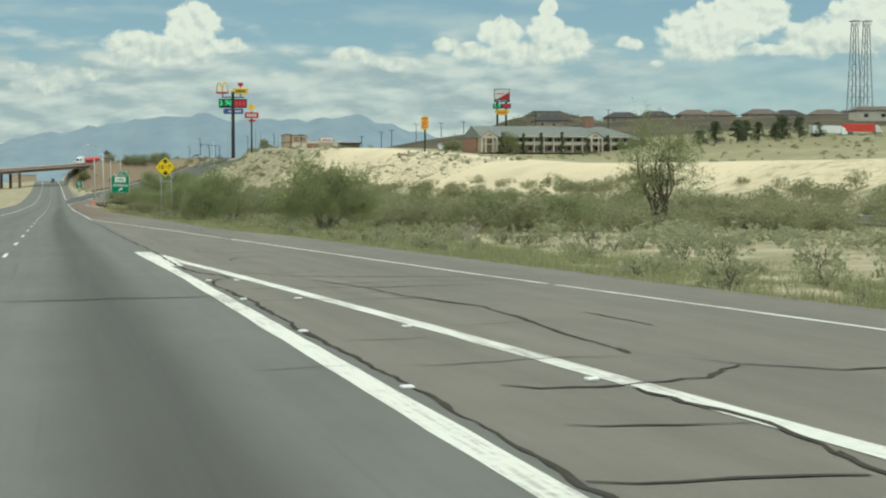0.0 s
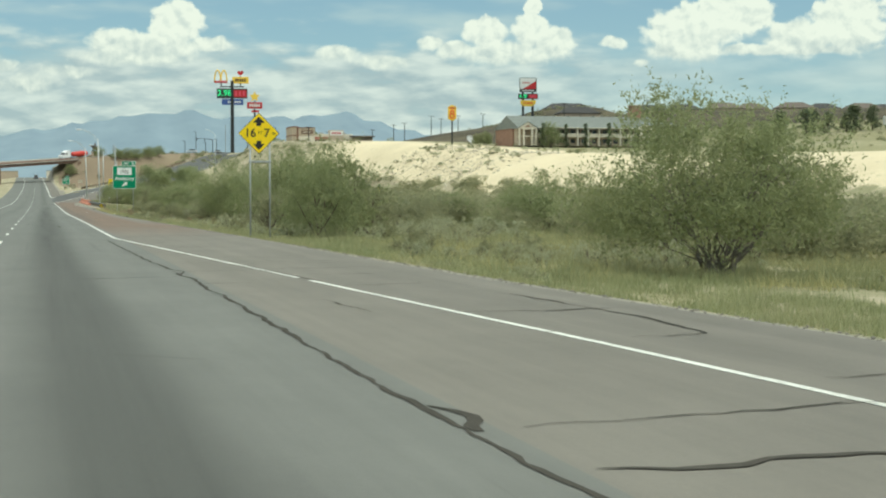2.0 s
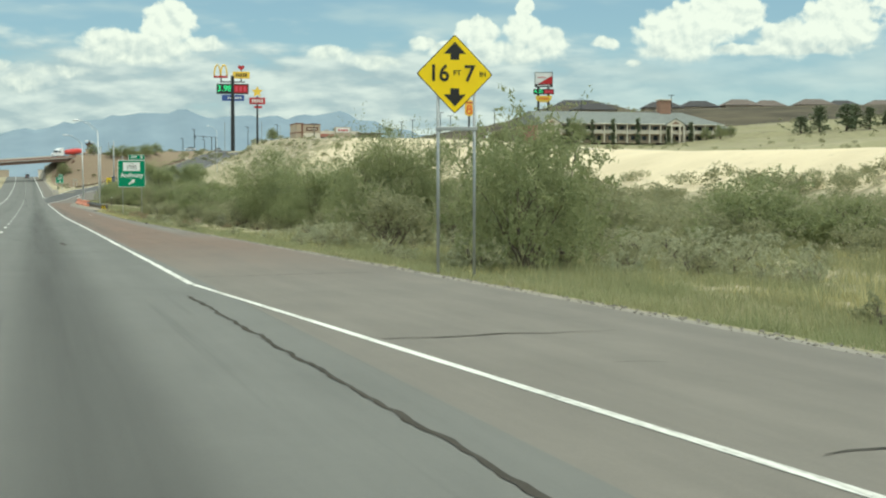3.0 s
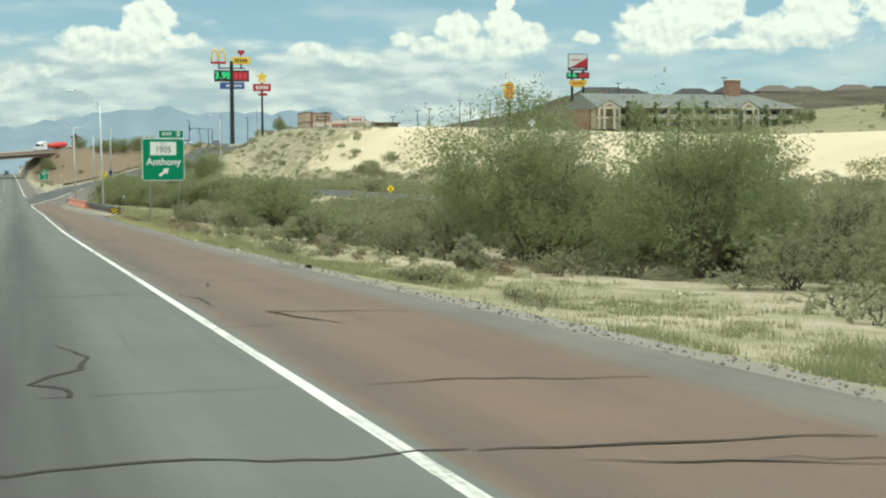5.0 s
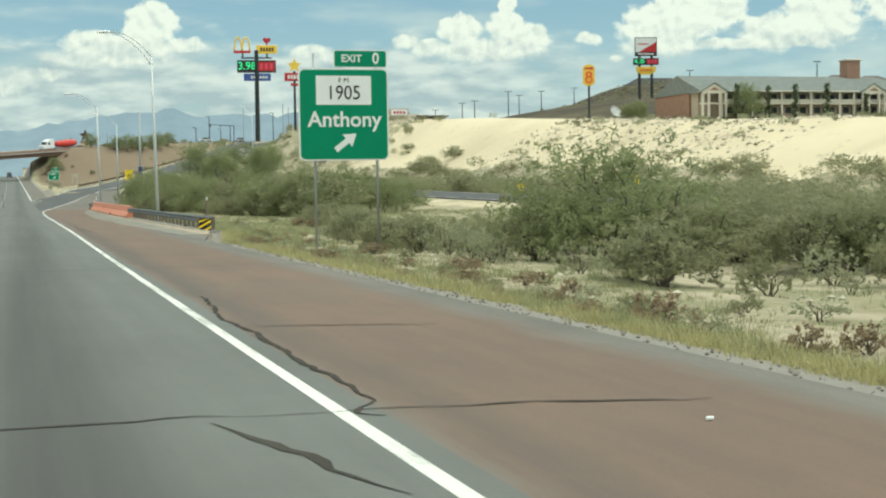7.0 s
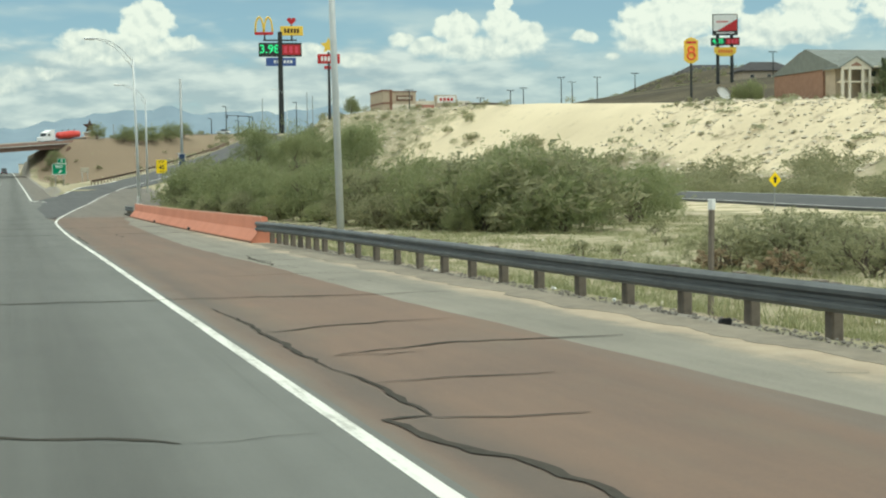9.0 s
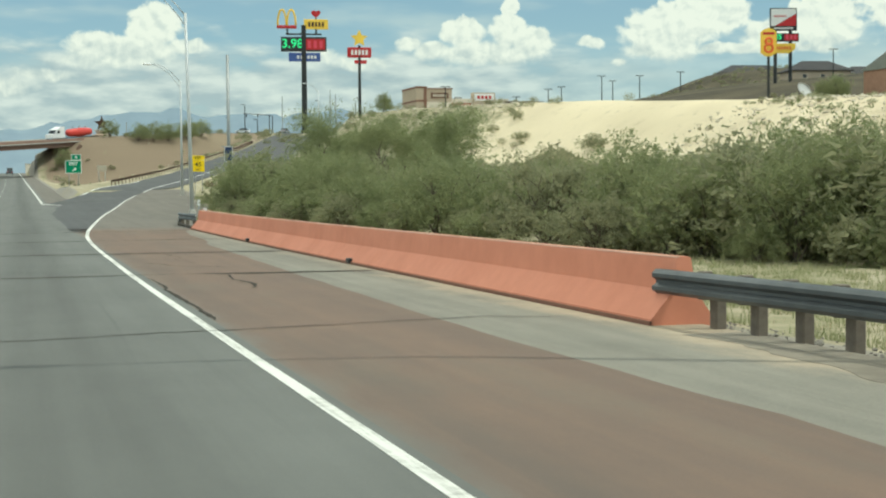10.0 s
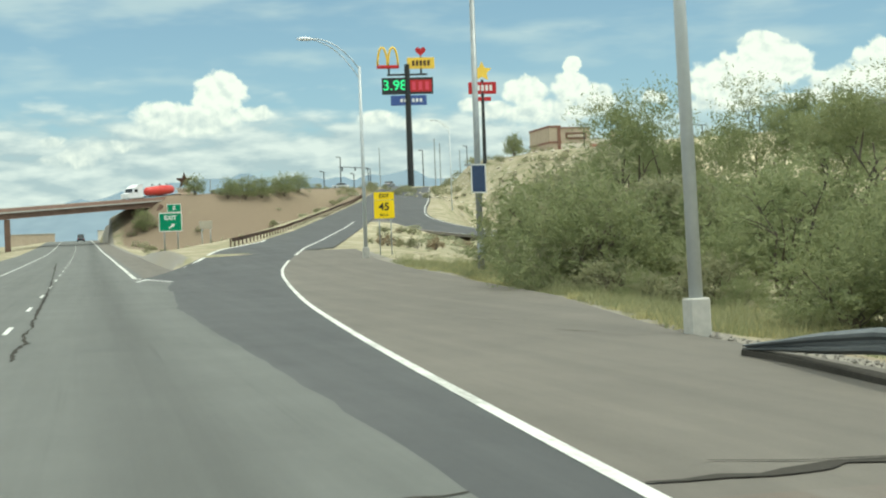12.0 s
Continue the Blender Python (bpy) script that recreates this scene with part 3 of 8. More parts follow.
def merge_line(y):  # right edge line of the entrance ramp, running in on the lane
    return lerp(y, [-400, 12, 28.5, 56, 75, 84.6, 93.5, 119, 140], [11.4, 9.55, 8.40, 6.80, 5.70, 5.02, 4.40, 2.55, 2.52])


def smooth(a, b, x):
    t = min(1.0, max(0.0, (x - a) / (b - a)))
    return t * t * (3 - 2 * t)


EXIT_Y = [119, 146, 193, 209, 224, 260, 287, 318, 334, 350, 366, 374, 382, 390, 399, 416, 433, 445, 455, 475, 500, 540, 600, 660, 730, 790, 830]
EXIT_X = [2.52, 2.55, 2.50, 2.44, 2.37, 2.44, 2.52, 2.50, 2.43, 2.36, 2.47, 2.76, 3.25, 3.82, 4.46, 5.85, 7.55, 8.75, 10.1, 14.0, 19.0, 27.5, 41.5, 56.0, 72.0, 86.0, 97.0]


def exit_line(y):  # right edge line that leaves with the exit ramp
    return -0.07 * smooth(119, 146, y) * (1 - smooth(336, 352, y)) + sum(lerp(y + d, EXIT_Y, EXIT_X) for d in (-5, -2.5, 0, 2.5, 5)) / 5


def ramp_z(y):
    return lerp(y, [400, 430, 445, 455, 475, 500, 540, 600, 660, 730, 790, 830], [-1.81, -1.50, -1.2, -0.85, 0.1, 0.85, 2.4, 5.7, 9.3, 14.0, 17.8, 18.8])


FRONT = [(58, -300, 1.0), (61, 100, -0.8), (63, 250, -2.2), (63.5, 340, -2.35), (64, 380, -2.1), (64.3, 405, -1.65), (64.6, 430, -1.45), (64.5, 470, -1.0), (61, 510, -0.4), (54, 545, 0.6), (47, 573, 2.3), (45, 595, 4.6), (50.5, 620, 6.7), (59, 655, 9.0), (67, 690, 11.3), (78.3, 740, 14.5), (91, 795, 17.8), (101, 830, 18.7)]
RAMP = [(exit_line(y) - 2.3, y, ramp_z(y)) for y in (450, 475, 500, 540, 600, 660, 730, 790, 830)]
CROSS = [(25.0, 735.5, 14.6), (40, 752, 16.2), (80, 812, 18.4), (110, 860, 19.2), (220, 1000, 22.0)]


def near_line(line, x, y):
    """The distance to a line in plan, and the line's height there."""
    best = (1e9, 0.0)
    for (ax, ay, az_), (bx, by, bz) in zip(line, line[1:]):
        dx, dy = bx - ax, by - ay
        t = min(1.0, max(0.0, ((x - ax) * dx + (y - ay) * dy) / (dx * dx + dy * dy)))
        d = hypot(x - ax - t * dx, y - ay - t * dy)
        if d < best[0]:
            best = (d, az_ + t * (bz - az_))
    return best


def crest_x(y):
    return lerp(y, [-300, 150, 400, 540, 600, 640, 690, 740, 800, 1000, 5000], [120, 122, 128, 132, 126, 114, 96, 90, 96, 120, 120])


def crest_z(y):
    return lerp(y, [-300, 0, 150, 220, 316, 400, 490, 560, 583, 602, 620, 640, 690, 740, 800, 1000, 3000, 6000], [3, 4, 5.4, 6.2, 7.3, 8.8, 12.2, 15.5, 16.5, 17.4, 18.5, 19.3, 20.4, 20.2, 19.4, 19.5, 10, 0])


def terrain(x, y):
    rz = road_z(y)
    u = x - bow(y)
    if u < -9.5:  # median and the far side
        d = -9.5 - u
        return rz - 0.12 - 0.9 * smooth(0, 9, d) + 0.9 * smooth(14, 26, d) + 0.10 * noise.noise((x * 0.12, y * 0.12, 4.0)) + 2.0 * smooth(300, 1500, d) * noise.noise((x * 0.002, y * 0.002, 0))
    pe = paved(y) if y < 470 else 5.2 + bow(y)
    if x < pe:
        return rz - 0.25
    d = x - pe
    valley = lerp(y, [-400, 300, 440, 520, 700, 1500], [road_z(y), road_z(y), -1.5, -1.0, 2.0, 5.0]) if y > 300 else rz
    z = rz - 0.05 - 0.35 * smooth(0.1, 3.0, d) - 0.35 * smooth(3.0, 12, d)
    z += (valley - rz) * smooth(2, 14, d)
    z += 0.16 * smooth(1.5, 6, d) * (noise.noise((x * 0.35, y * 0.35, 0.0)) + 0.8 * noise.noise((x * 0.11, y * 0.11, 3.0)) + 0.35 * noise.noise((x * 0.9, y * 0.9, 1.0)))
    # the bluff and the flat land above it
    cx, cz = crest_x(y), crest_z(y)
    wob = 5.0 * noise.noise((y * 0.02, x * 0.004, 7.0)) + 2.0 * noise.noise((y * 0.07, 0, 5.0))
    foot = cx - 40 + wob
    s = smooth(foot, cx + wob, x)
    rough = 1 + 1.3 * smooth(420, 450, y) * (1 - smooth(540, 560, y))
    gully = rough * (1.1 * noise.noise((y * 0.09, x * 0.03, 2.0)) + 0.6 * noise.noise((y * 0.22, x * 0.08, 9.0)))
    top = cz + lerp(y, [300, 400, 520, 700, 860, 1500], [2, 7, 12, 20, 27, 27]) * (1 - exp(-max(0.0, x - cx - 60) / 95))
    z = z + (top - z) * s + gully * 4 * s * (1 - s)
    if s >= 1:
        z += 0.25 * noise.noise((x * 0.05, y * 0.05, 1.5)) + 4.0 * smooth(150, 600, x - cx) * noise.noise((x * 0.006, y * 0.006, 3.3))
        z += 6.5 * smooth(234, 264, x) * (1 - smooth(286, 304, x)) * smooth(785, 838, y) * (1 - smooth(856, 892, y)) * (1 + 0.2 * noise.noise((x * 0.08, y * 0.05, 6.0)))  # dark knoll
    # far off, the land runs out level
    far = smooth(1100, 2600, hypot(x, y))
    z = z * (1 - far) + far * (6.0 * noise.noise((x * 0.0011, y * 0.0011, 8.0)))
    for line, half, spread in ((RAMP, 6.0, 16.0), (FRONT, 5.5, 9.0), (CROSS, 8.0, 26.0)):
        if -320 < y < 1050:
            d, lz = near_line(line, x, y)
            if d < half + spread:
                w = 1 - smooth(half, half + spread, d)
                z = z * (1 - w) + (lz - (0.40 - 0.16 * smooth(500, 540, y) if line is FRONT else 0.12) - 0.05 * smooth(half * 0.6, half, d)) * w
    return z


def zones(x, y):
    """How sandy, brushy and gravelly the ground is at a place of the plan."""
    cx = crest_x(y)
    sand = smooth(cx - 32, cx - 20, x) * (1 - smooth(cx + 6, cx + 24, x)) * (1 - smooth(760, 830, y)) * (1 - 0.75 * smooth(612, 660, y))
    if y < 330:  # lower down the bluff is a narrow bare bank
        sand *= 0.55 + 0.45 * smooth(200, 330, y)
    brush = smooth(cx + 24, cx + 46, x) * smooth(562, 600, y) * (1 - smooth(1500, 3000, y)) * 0.9
    brush = max(brush, 0.40 * smooth(cx + 22, cx + 50, x) * smooth(430, 470, y) * (1 - smooth(900, 1200, y)))
    pe = paved(y) if y < 470 else 5.2 + bow(y)
    d = x - pe
    gravel = (1 - smooth(0.3, 1.5, d)) if -1 < d else 0.0
    if 284 < y < 330 and d > 0:
        gravel *= 0.6
    earth = 0.74 * smooth(610, 670, y) * (1 - smooth(790, 820, y)) * smooth(4, 9, x) * (1 - smooth(-8, -4, x - exit_line(y)))
    earth = max(earth, 0.36 * smooth(420, 445, y) * (1 - smooth(535, 560, y)) * smooth(cx - 40, cx - 26, x) * (1 - smooth(cx + 2, cx + 10, x)), 0.28 * smooth(615, 655, y) * (1 - smooth(760, 800, y)) * smooth(cx - 44, cx - 30, x) * (1 - smooth(cx + 2, cx + 10, x)))
    earth = max(earth, 0.5 * smooth(284, 290, y) * (1 - smooth(392, 402, y)) * smooth(0.3, 0.8, d) * (1 - smooth(1.6, 3.2, d)))
    pale = smooth(470, 520, y) * (1 - smooth(700, 800, y)) * (1 - smooth(40, 70, x)) * smooth(4, 8, x) * 0.42
    bare = 0.12 * smooth(280, 295, y) * (1 - smooth(335, 350, y)) * smooth(9, 13, x) * (1 - smooth(66, 75, x))
    bare = max(bare, 0.5 * smooth(340, 360, y) * (1 - smooth(440, 480, y)) * smooth(42, 52, x) * (1 - smooth(68, 72, x)))
    return max(sand, pale, bare), brush, gravel, earth


# ---------- ground ----------
def build_ground():
    xs = np.concatenate([-np.geomspace(4200, 30, 16), np.arange(-26, -9, 2.0), [-9.6, -9.4, -4, 0, 2.2], np.arange(4.0, 34, 0.8), np.arange(34, 150, 2.6),
                         np.arange(150, 330, 7.0), np.geomspace(330, 4600, 18)])
    ys = np.concatenate([np.arange(-400, -20, 40.0), np.arange(-20, 500, 2.6), np.arange(500, 840, 5.0), np.arange(840, 1100, 20.0), np.geomspace(1100, 4950, 16)])
    verts = [(x, y, terrain(x, y)) for y in ys for x in xs]
    nx, ny = len(xs), len(ys)
    faces = [(j * nx + i, j * nx + i + 1, (j + 1) * nx + i + 1, (j + 1) * nx + i) for j in range(ny - 1) for i in range(nx - 1)]
    me = np_mesh("ground", verts, faces, M_GROUND, True)
    layer = me.color_attributes.new("zone", "FLOAT_COLOR", "POINT")
    cols = np.ones((len(verts), 4), np.float32)
    cols[:] = [zones(v[0], v[1]) for v in verts]
    layer.data.foreach_set("color", cols.ravel())
    return tagged(new("ground", me), "tan desert soil with pale bare bluff and gravel verge", "ground", kind="structure")


build_ground()


def strip(name, y0, y1, left, right, zf, mat, label, category, lift=0.0, thick=0.3, step=4.0, cols=1, right_z=None, kind="structure", parent=None):
    """Paving between two edges of the plan, with thickness."""
    n = max(1, int((y1 - y0) / step))
    ys = [y0 + (y1 - y0) * k / n for k in range(n + 1)]
    verts, faces = [], []
    w = cols + 1
    for y in ys:
        a, b = left(y), right(y)
        z = zf(y) + lift
        zr = right_z(y) + lift if right_z else z
        row = [(a + (b - a) * c / cols, y, z + (zr - z) * c / cols) for c in range(w)]
        verts += row + [(row[0][0], y, z - thick), (row[-1][0], y, zr - thick)]
    s = w + 2
    for k in range(n):
        o, p = k * s, (k + 1) * s
        faces += [(o + c, o + c + 1, p + c + 1, p + c) for c in range(cols)]
        faces += [(o + w, o, p, p + w), (o + cols, o + w + 1, p + w + 1, p + cols)]
    faces += [tuple(range(w))[::-1] + (w, w + 1), tuple(n * s + c for c in range(w)) + (n * s + w + 1, n * s + w)]
    ob = new(name, np_mesh(name, verts, faces, mat))
    if parent is not None:
        ob.parent = parent
        return ob
    return tagged(ob, label, category, kind=kind)


def along(line, half0, half1, name, mat, label, lift=0.0, step=4.0):
    """Paving of a side road along its centre line."""
    pts = []
    for (ax, ay, az_), (bx, by, bz) in zip(line, line[1:]):
        n = max(1, int(hypot(bx - ax, by - ay) / step))
        pts += [Vector((ax + (bx - ax) * k / n, ay + (by - ay) * k / n, az_ + (bz - az_) * k / n)) for k in range(n)]
    pts.append(Vector(line[-1]))
    # round the corners of the centre line
    for _ in range(5):
        pts = [pts[0]] + [(a + 2 * b + c) / 4 for a, b, c in zip(pts, pts[1:], pts[2:])] + [pts[-1]]
    verts, faces = [], []
    for i, p in enumerate(pts):
        d = (pts[min(i + 1, len(pts) - 1)] - pts[max(i - 1, 0)])
        side = Vector((d.y, -d.x, 0)).normalized()
        for o, dz in ((half0, -0.6), (half0, 0), (half1, 0), (half1, -0.6)):
            q = p + side * o
            bank = 0.05 * o * (1 - smooth(470, 540, p.y)) if line is FRONT else 0.0
            verts.append((q.x, q.y, q.z + lift + dz + bank))
    for i in range(len(pts) - 1):
        for k in range(3):
            faces.append((i * 4 + k, i * 4 + k + 1, i * 4 + k + 5, i * 4 + k + 4))
    return tagged(new(name, np_mesh(name, verts, faces, mat)), label, "road", kind="structure")


strip("road", -120, 1600, lambda y: -9.4 + bow(y), lambda y: joint(y) + (0.08 * noise.noise((0, y * 0.35, 6)) + 0.05 * noise.noise((0, y * 1.3, 2)) + 0.03 * noise.noise((0, y * 3.1, 2)) if 374 < y < 448 else 0), road_z, M_LANE, "worn grey asphalt freeway lanes with dark wheel tracks", "road", cols=6, step=1.0)
def gutter(y):  # where the red surfacing gives way to the pale gutter strip
    return lerp(y, [278, 295, 304, 313, 319, 328, 340, 352, 360, 365, 370, 376, 380], [6.4, 5.95, 5.71, 5.70, 5.52, 5.40, 5.6, 5.88, 6.0, 6.5, 6.55, 6.93, 8.1]) + 0.07 * noise.noise((0, y * 0.5, 0)) + 0.05 * noise.noise((0, y * 1.7, 3.0))


strip("shoulder", -120, 382, joint, lambda y: paved(y) if y < 278 else min(gutter(y), paved(y)), road_z, M_SHOULDER, "cracked merge lane and shoulder, grey asphalt turning red-brown", "shoulder", lift=-0.003, step=1.0)
strip("gutter_dirt", 284, 327, lambda y: lerp(y, [284, 300, 318, 327], [7.9, 7.6, 7.35, 7.5]) + 0.30 * noise.noise((0, y * 0.6, 8)) + 0.16 * noise.noise((0, y * 2.1, 5)), lambda y: max(paved(y) - 0.02, lerp(y, [284, 300, 318, 327], [8.3, 8.1, 7.9, 7.8])), road_z, surface("drifted_dirt", (0.27, 0.24, 0.19), (0.17, 0.15, 0.12), rough=0.95, grain=4, stain=0.5), "drifted brown dirt along the foot of the guardrail", "dirt", lift=-0.001, thick=0.004, step=0.25)
strip("gutter_strip", 278, 382, lambda y: min(gutter(y), paved(y)), lambda y: max(paved(y), 6.45), road_z, M_PALE, "pale grey gutter strip beside the guardrail", "shoulder", lift=-0.006, step=1.0)


strip("exit_lane", 375.5, 452, lambda y: max(joint(y) - 0.4, exit_line(y) - 0.1 - 0.24 * (y - 375.5)) if y < 384 else joint(y) - 0.4, exit_line, road_z, M_DARK, "new dark asphalt exit lane", "road", lift=-0.003, step=2.0, right_z=lambda y: road_z(y) + (ramp_z(y) - road_z(y)) * smooth(405, 452, y))
strip("exit_shoulder", 382, 472, exit_line, lambda y: paved(y) + 0.25 * noise.noise((3, y * 0.5, 0)), lambda y: road_z(y) + (ramp_z(y) - road_z(y)) * smooth(405, 452, y) if y < 452 else ramp_z(y), M_OLD, "old grey asphalt shoulder of the exit ramp", "shoulder", lift=-0.006, step=2.0)
strip("exit_ramp", 452, 830, lambda y: exit_line(y) - lerp(y, [452, 475, 500], [7.4, 6.2, 5.4]), lambda y: exit_line(y) + lerp(y, [452, 472, 473], [0.0, 0.0, 2.0]), lambda y: road_z(y) + (ramp_z(y) - road_z(y)) * smooth(452, 480, y), M_DARK, "dark asphalt exit ramp climbing the embankment", "road", lift=-0.003, right_z=ramp_z)
strip("main_shoulder", 452, 1000, joint, lambda y: joint(y) + 2.6, road_z, M_OLD, "grey asphalt freeway shoulder past the gore", "shoulder", lift=-0.004)
strip("gore_paving", 447, 486, lambda y: joint(y) + 2.5, lambda y: exit_line(y) - lerp(y, [452, 475, 500], [7.3, 6.1, 5.3]), road_z, M_OLD, "grey asphalt between the lane and the exit ramp", "road", lift=-0.012, right_z=lambda y: road_z(y) + (ramp_z(y) - road_z(y)) * smooth(452, 480, y))
strip("merge_gore", 550, 602, lambda y: exit_line(y) + 1.8, lambda y: lerp(y, [550, 573, 595, 602], [49.0, 43.4, 41.5, 44.0]), ramp_z, M_OLD, "grey asphalt where the frontage road joins the ramp", "road", lift=-0.03, right_z=lambda y: lerp(y, [550, 573, 595, 602], [0.75, 2.3, 4.6, 5.3]))
along(FRONT, -4.2, 4.2, "frontage_road", M_DARK, "dark asphalt frontage road below the bluff")
for off in (-3.9, 3.8):
    along(FRONT, off, off + 0.14, "edge_line", M_LINE, "white edge line of the frontage road", lift=0.012)
along(CROSS, -7.0, 7.0, "cross_road", M_OLD, "asphalt cross road leading to the overpass")


# painted lines, one thing for each
def line_strip(x_of, y0, y1, wide, zf, label, name="lane_line", step=3.0, lift=0.004, ragged=0.0):
    def edge_of(side):
        return lambda y: x_of(y) + side * wide / 2 + ragged * noise.noise((side, y * 2.3, 0.5))
    return strip(name, y0, y1, edge_of(-1), edge_of(1), zf, M_LINE, label, "road marking", lift=lift, thick=0.004, step=step)


strip("gore_line", 33.0, 43.2, lambda y: 2.65 - 0.18 * smooth(25, 44, y), lambda y: lerp(y, [33, 36, 40.4, 40.8, 43.2], [2.9, 2.94, 2.78, 2.77, 2.75]), road_z, M_LINE, "white filled tip of the gore", "road marking", lift=0.003, thick=0.004, step=1.0)
line_strip(lambda y: 2.55 if y < 25 else 2.55 - 0.18 * smooth(25, 44, y), -40, 43.3, 0.26, road_z, "broad worn white gore line", "gore_line", ragged=0.02, step=1.0)
line_strip(lambda y: lerp(y, [-40, 4.5, 14.3, 30, 36, 40.8], [7.3, 4.92, 4.42, 3.46, 3.02, 2.80]), -40, 40.7, 0.26, road_z, "broad worn white gore line along the merge lane", "gore_line", ragged=0.02, step=1.0)
# the merge line is broken where the slab joints cross it
for a, b in ((-60, 22.6), (23.0, 41), (41.3, 57.6), (57.9, 76.9), (77.0, 88.5), (89.6, 92.1), (92.3, 119)):
    line_strip(merge_line, a, b, 0.11, road_z, "thin white edge line crossing old asphalt", "edge_line", ragged=0.008, step=1.2)
line_strip(lambda y: exit_line(max(y, 119)), 119.2, 366, 0.125, road_z, "white edge line beside the red shoulder", "edge_line", ragged=0.006, step=1.5)
fork = lambda y: road_z(y) + (ramp_z(y) - road_z(y)) * smooth(405, 452, y) if y < 452 else ramp_z(y)
line_strip(exit_line, 366.1, 460, 0.14, fork, "white edge line curving off with the exit ramp", "edge_line", step=1.5)
line_strip(exit_line, 466, 560, 0.17, ramp_z, "white edge line of the exit ramp", "edge_line", step=2.0)
line_strip(lambda y: joint(y) - 0.45, 446, 900, 0.22, road_z, "white freeway edge line past the gore", "edge_line", step=4.0)
line_strip(lambda y: lerp(y, [447, 455, 475, 500, 560], [2.1, 3.4, 7.9, 13.9, 25.4]), 447, 505, 0.22, lambda y: road_z(y) + (ramp_z(y) - road_z(y)) * smooth(452, 480, y), "white gore line along the exit ramp", "gore_line", step=1.5, lift=0.012)
for k in range(60):
    y0 = -20 + 12.19 * k
    line_strip(lambda y: lerp(y, [0, 400], [-1.45, -1.83]) + bow(y), y0 - 0.6, y0 + 2.45, 0.11, road_z, "short white lane dash", "lane_dash", step=1.6)
line_strip(lambda y: -5.55 + bow(y), -100, 1000, 0.11, road_z, "yellowed left edge line", "edge_line", step=5)


def crack(wide, *way):
    """A ribbon of bitumen poured along a wandering crack through places (x, y) of the plan."""
    seed = way[0][0] * 7.3 + way[0][1] * 1.7
    rnd = random.Random(int(seed * 100))
    pts = []
    for (ax, ay), (bx, by) in zip(way, way[1:]):
        n = max(2, int(hypot(bx - ax, by - ay) / 0.22))
        pts += [(ax + (bx - ax) * k / n, ay + (by - ay) * k / n) for k in range(n)]
    pts.append(way[-1])
    verts, faces = [], []
    last = len(pts) - 1
    for k, (x, y) in enumerate(pts):
        (ax, ay), (bx, by) = pts[max(k - 1, 0)], pts[min(k + 1, last)]
        ln = max(hypot(bx - ax, by - ay), 1e-4)
        nx_, ny_ = -(by - ay) / ln, (bx - ax) / ln
        s = k * 0.22
        o = (0.05 * noise.noise((seed, s * 0.9, 0)) + 0.03 * noise.noise((seed, s * 2.6, 4.0))) * (1.0 + 2.6 * abs(ny_)) * (0 if k in (0, last) else 1)
        o += rnd.uniform(-1, 1) * 0.018 * (1 + 1.6 * abs(ny_))
        w = 0.78 * wide * (1 + 0.55 * abs(ny_)) * (0.75 + 0.8 * noise.noise((seed, s * 0.45, 9.0))) * min(1, 0.35 + 0.2 * k, 0.35 + 0.2 * (last - k))
        w = max(w, 0.004)
        u, v = w * (0.25 + 0.5 * rnd.random()), w * (0.25 + 0.5 * rnd.random())
        z = (fork(y) if y > 405 else road_z(y)) + 0.006
        verts += [(x + nx_ * (o - u), y + ny_ * (o - u), z), (x + nx_ * (o + v), y + ny_ * (o + v), z)]
    for k in range(last):
        faces.append((2 * k, 2 * k + 1, 2 * k + 3, 2 * k + 2))
    return tagged(new("sealed_crack", np_mesh("sealed_crack", verts, faces, M_SEAL)), "dark bitumen seal along a crack in the asphalt", "sealed crack", "sealed cracks", kind="structure")


# the long joint between the lane and the merge lane
crack(0.09, (2.84, 50), (2.80, 45), (2.84, 40.7), (2.78, 36.6), (2.77, 33.7), (2.79, 31.7), (2.89, 29.7), (3.33, 27.7), (3.31, 26.7), (2.92, 26.0), (2.78, 24.5), (2.85, 22.8), (2.83, 21.4), (2.92, 20.8), (2.82, 14.0), (2.83, 11.2), (2.88, 9.3), (2.80, 7.0), (2.83, 5.7), (2.79, 4.2), (2.85, 0), (2.8, -8))
crack(0.10, (2.15, 116), (2.2, 110.7), (2.38, 98), (2.54, 93.6), (2.74, 92.6), (2.5, 91.2), (2.66, 89.9), (2.61, 88.1), (2.55, 86.4), (2.63, 84.5), (2.54, 73.6), (2.62, 66.4), (2.72, 63.3), (2.62, 60.9), (2.64, 59.3), (2.70, 57.2), (2.72, 55.7), (2.73, 54.5), (2.76, 52.6), (2.74, 50))
crack(0.2, (2.56, 92.1), (2.50, 91.2), (2.58, 90.6))
crack(0.06, (4.2, 95.4), (4.25, 94.5), (4.41, 93.0), (4.59, 91.4), (4.73, 90.0), (4.85, 88.0))
crack(0.06, (2.67, 180.6), (2.93, 178.8), (2.9, 177.2))
crack(0.09, (2.84, 240.6), (2.74, 238.1), (2.57, 236.3), (2.67, 233.9), (2.65, 230.0), (2.68, 228.5), (2.70, 227.8))
crack(0.09, (2.70, 227.8), (2.50, 227.5), (2.41, 227.2), (2.56, 227.0))
crack(0.07, (1.33, 227.1), (1.52, 226.3), (1.73, 225.6), (1.84, 224.8), (2.03, 224.2))
crack(0.09, (2.58, 341.4), (2.62, 338.9), (2.58, 336.7), (2.64, 334.3), (2.6, 331))
crack(0.05, (2.64, 222), (2.68, 219), (2.6, 216))
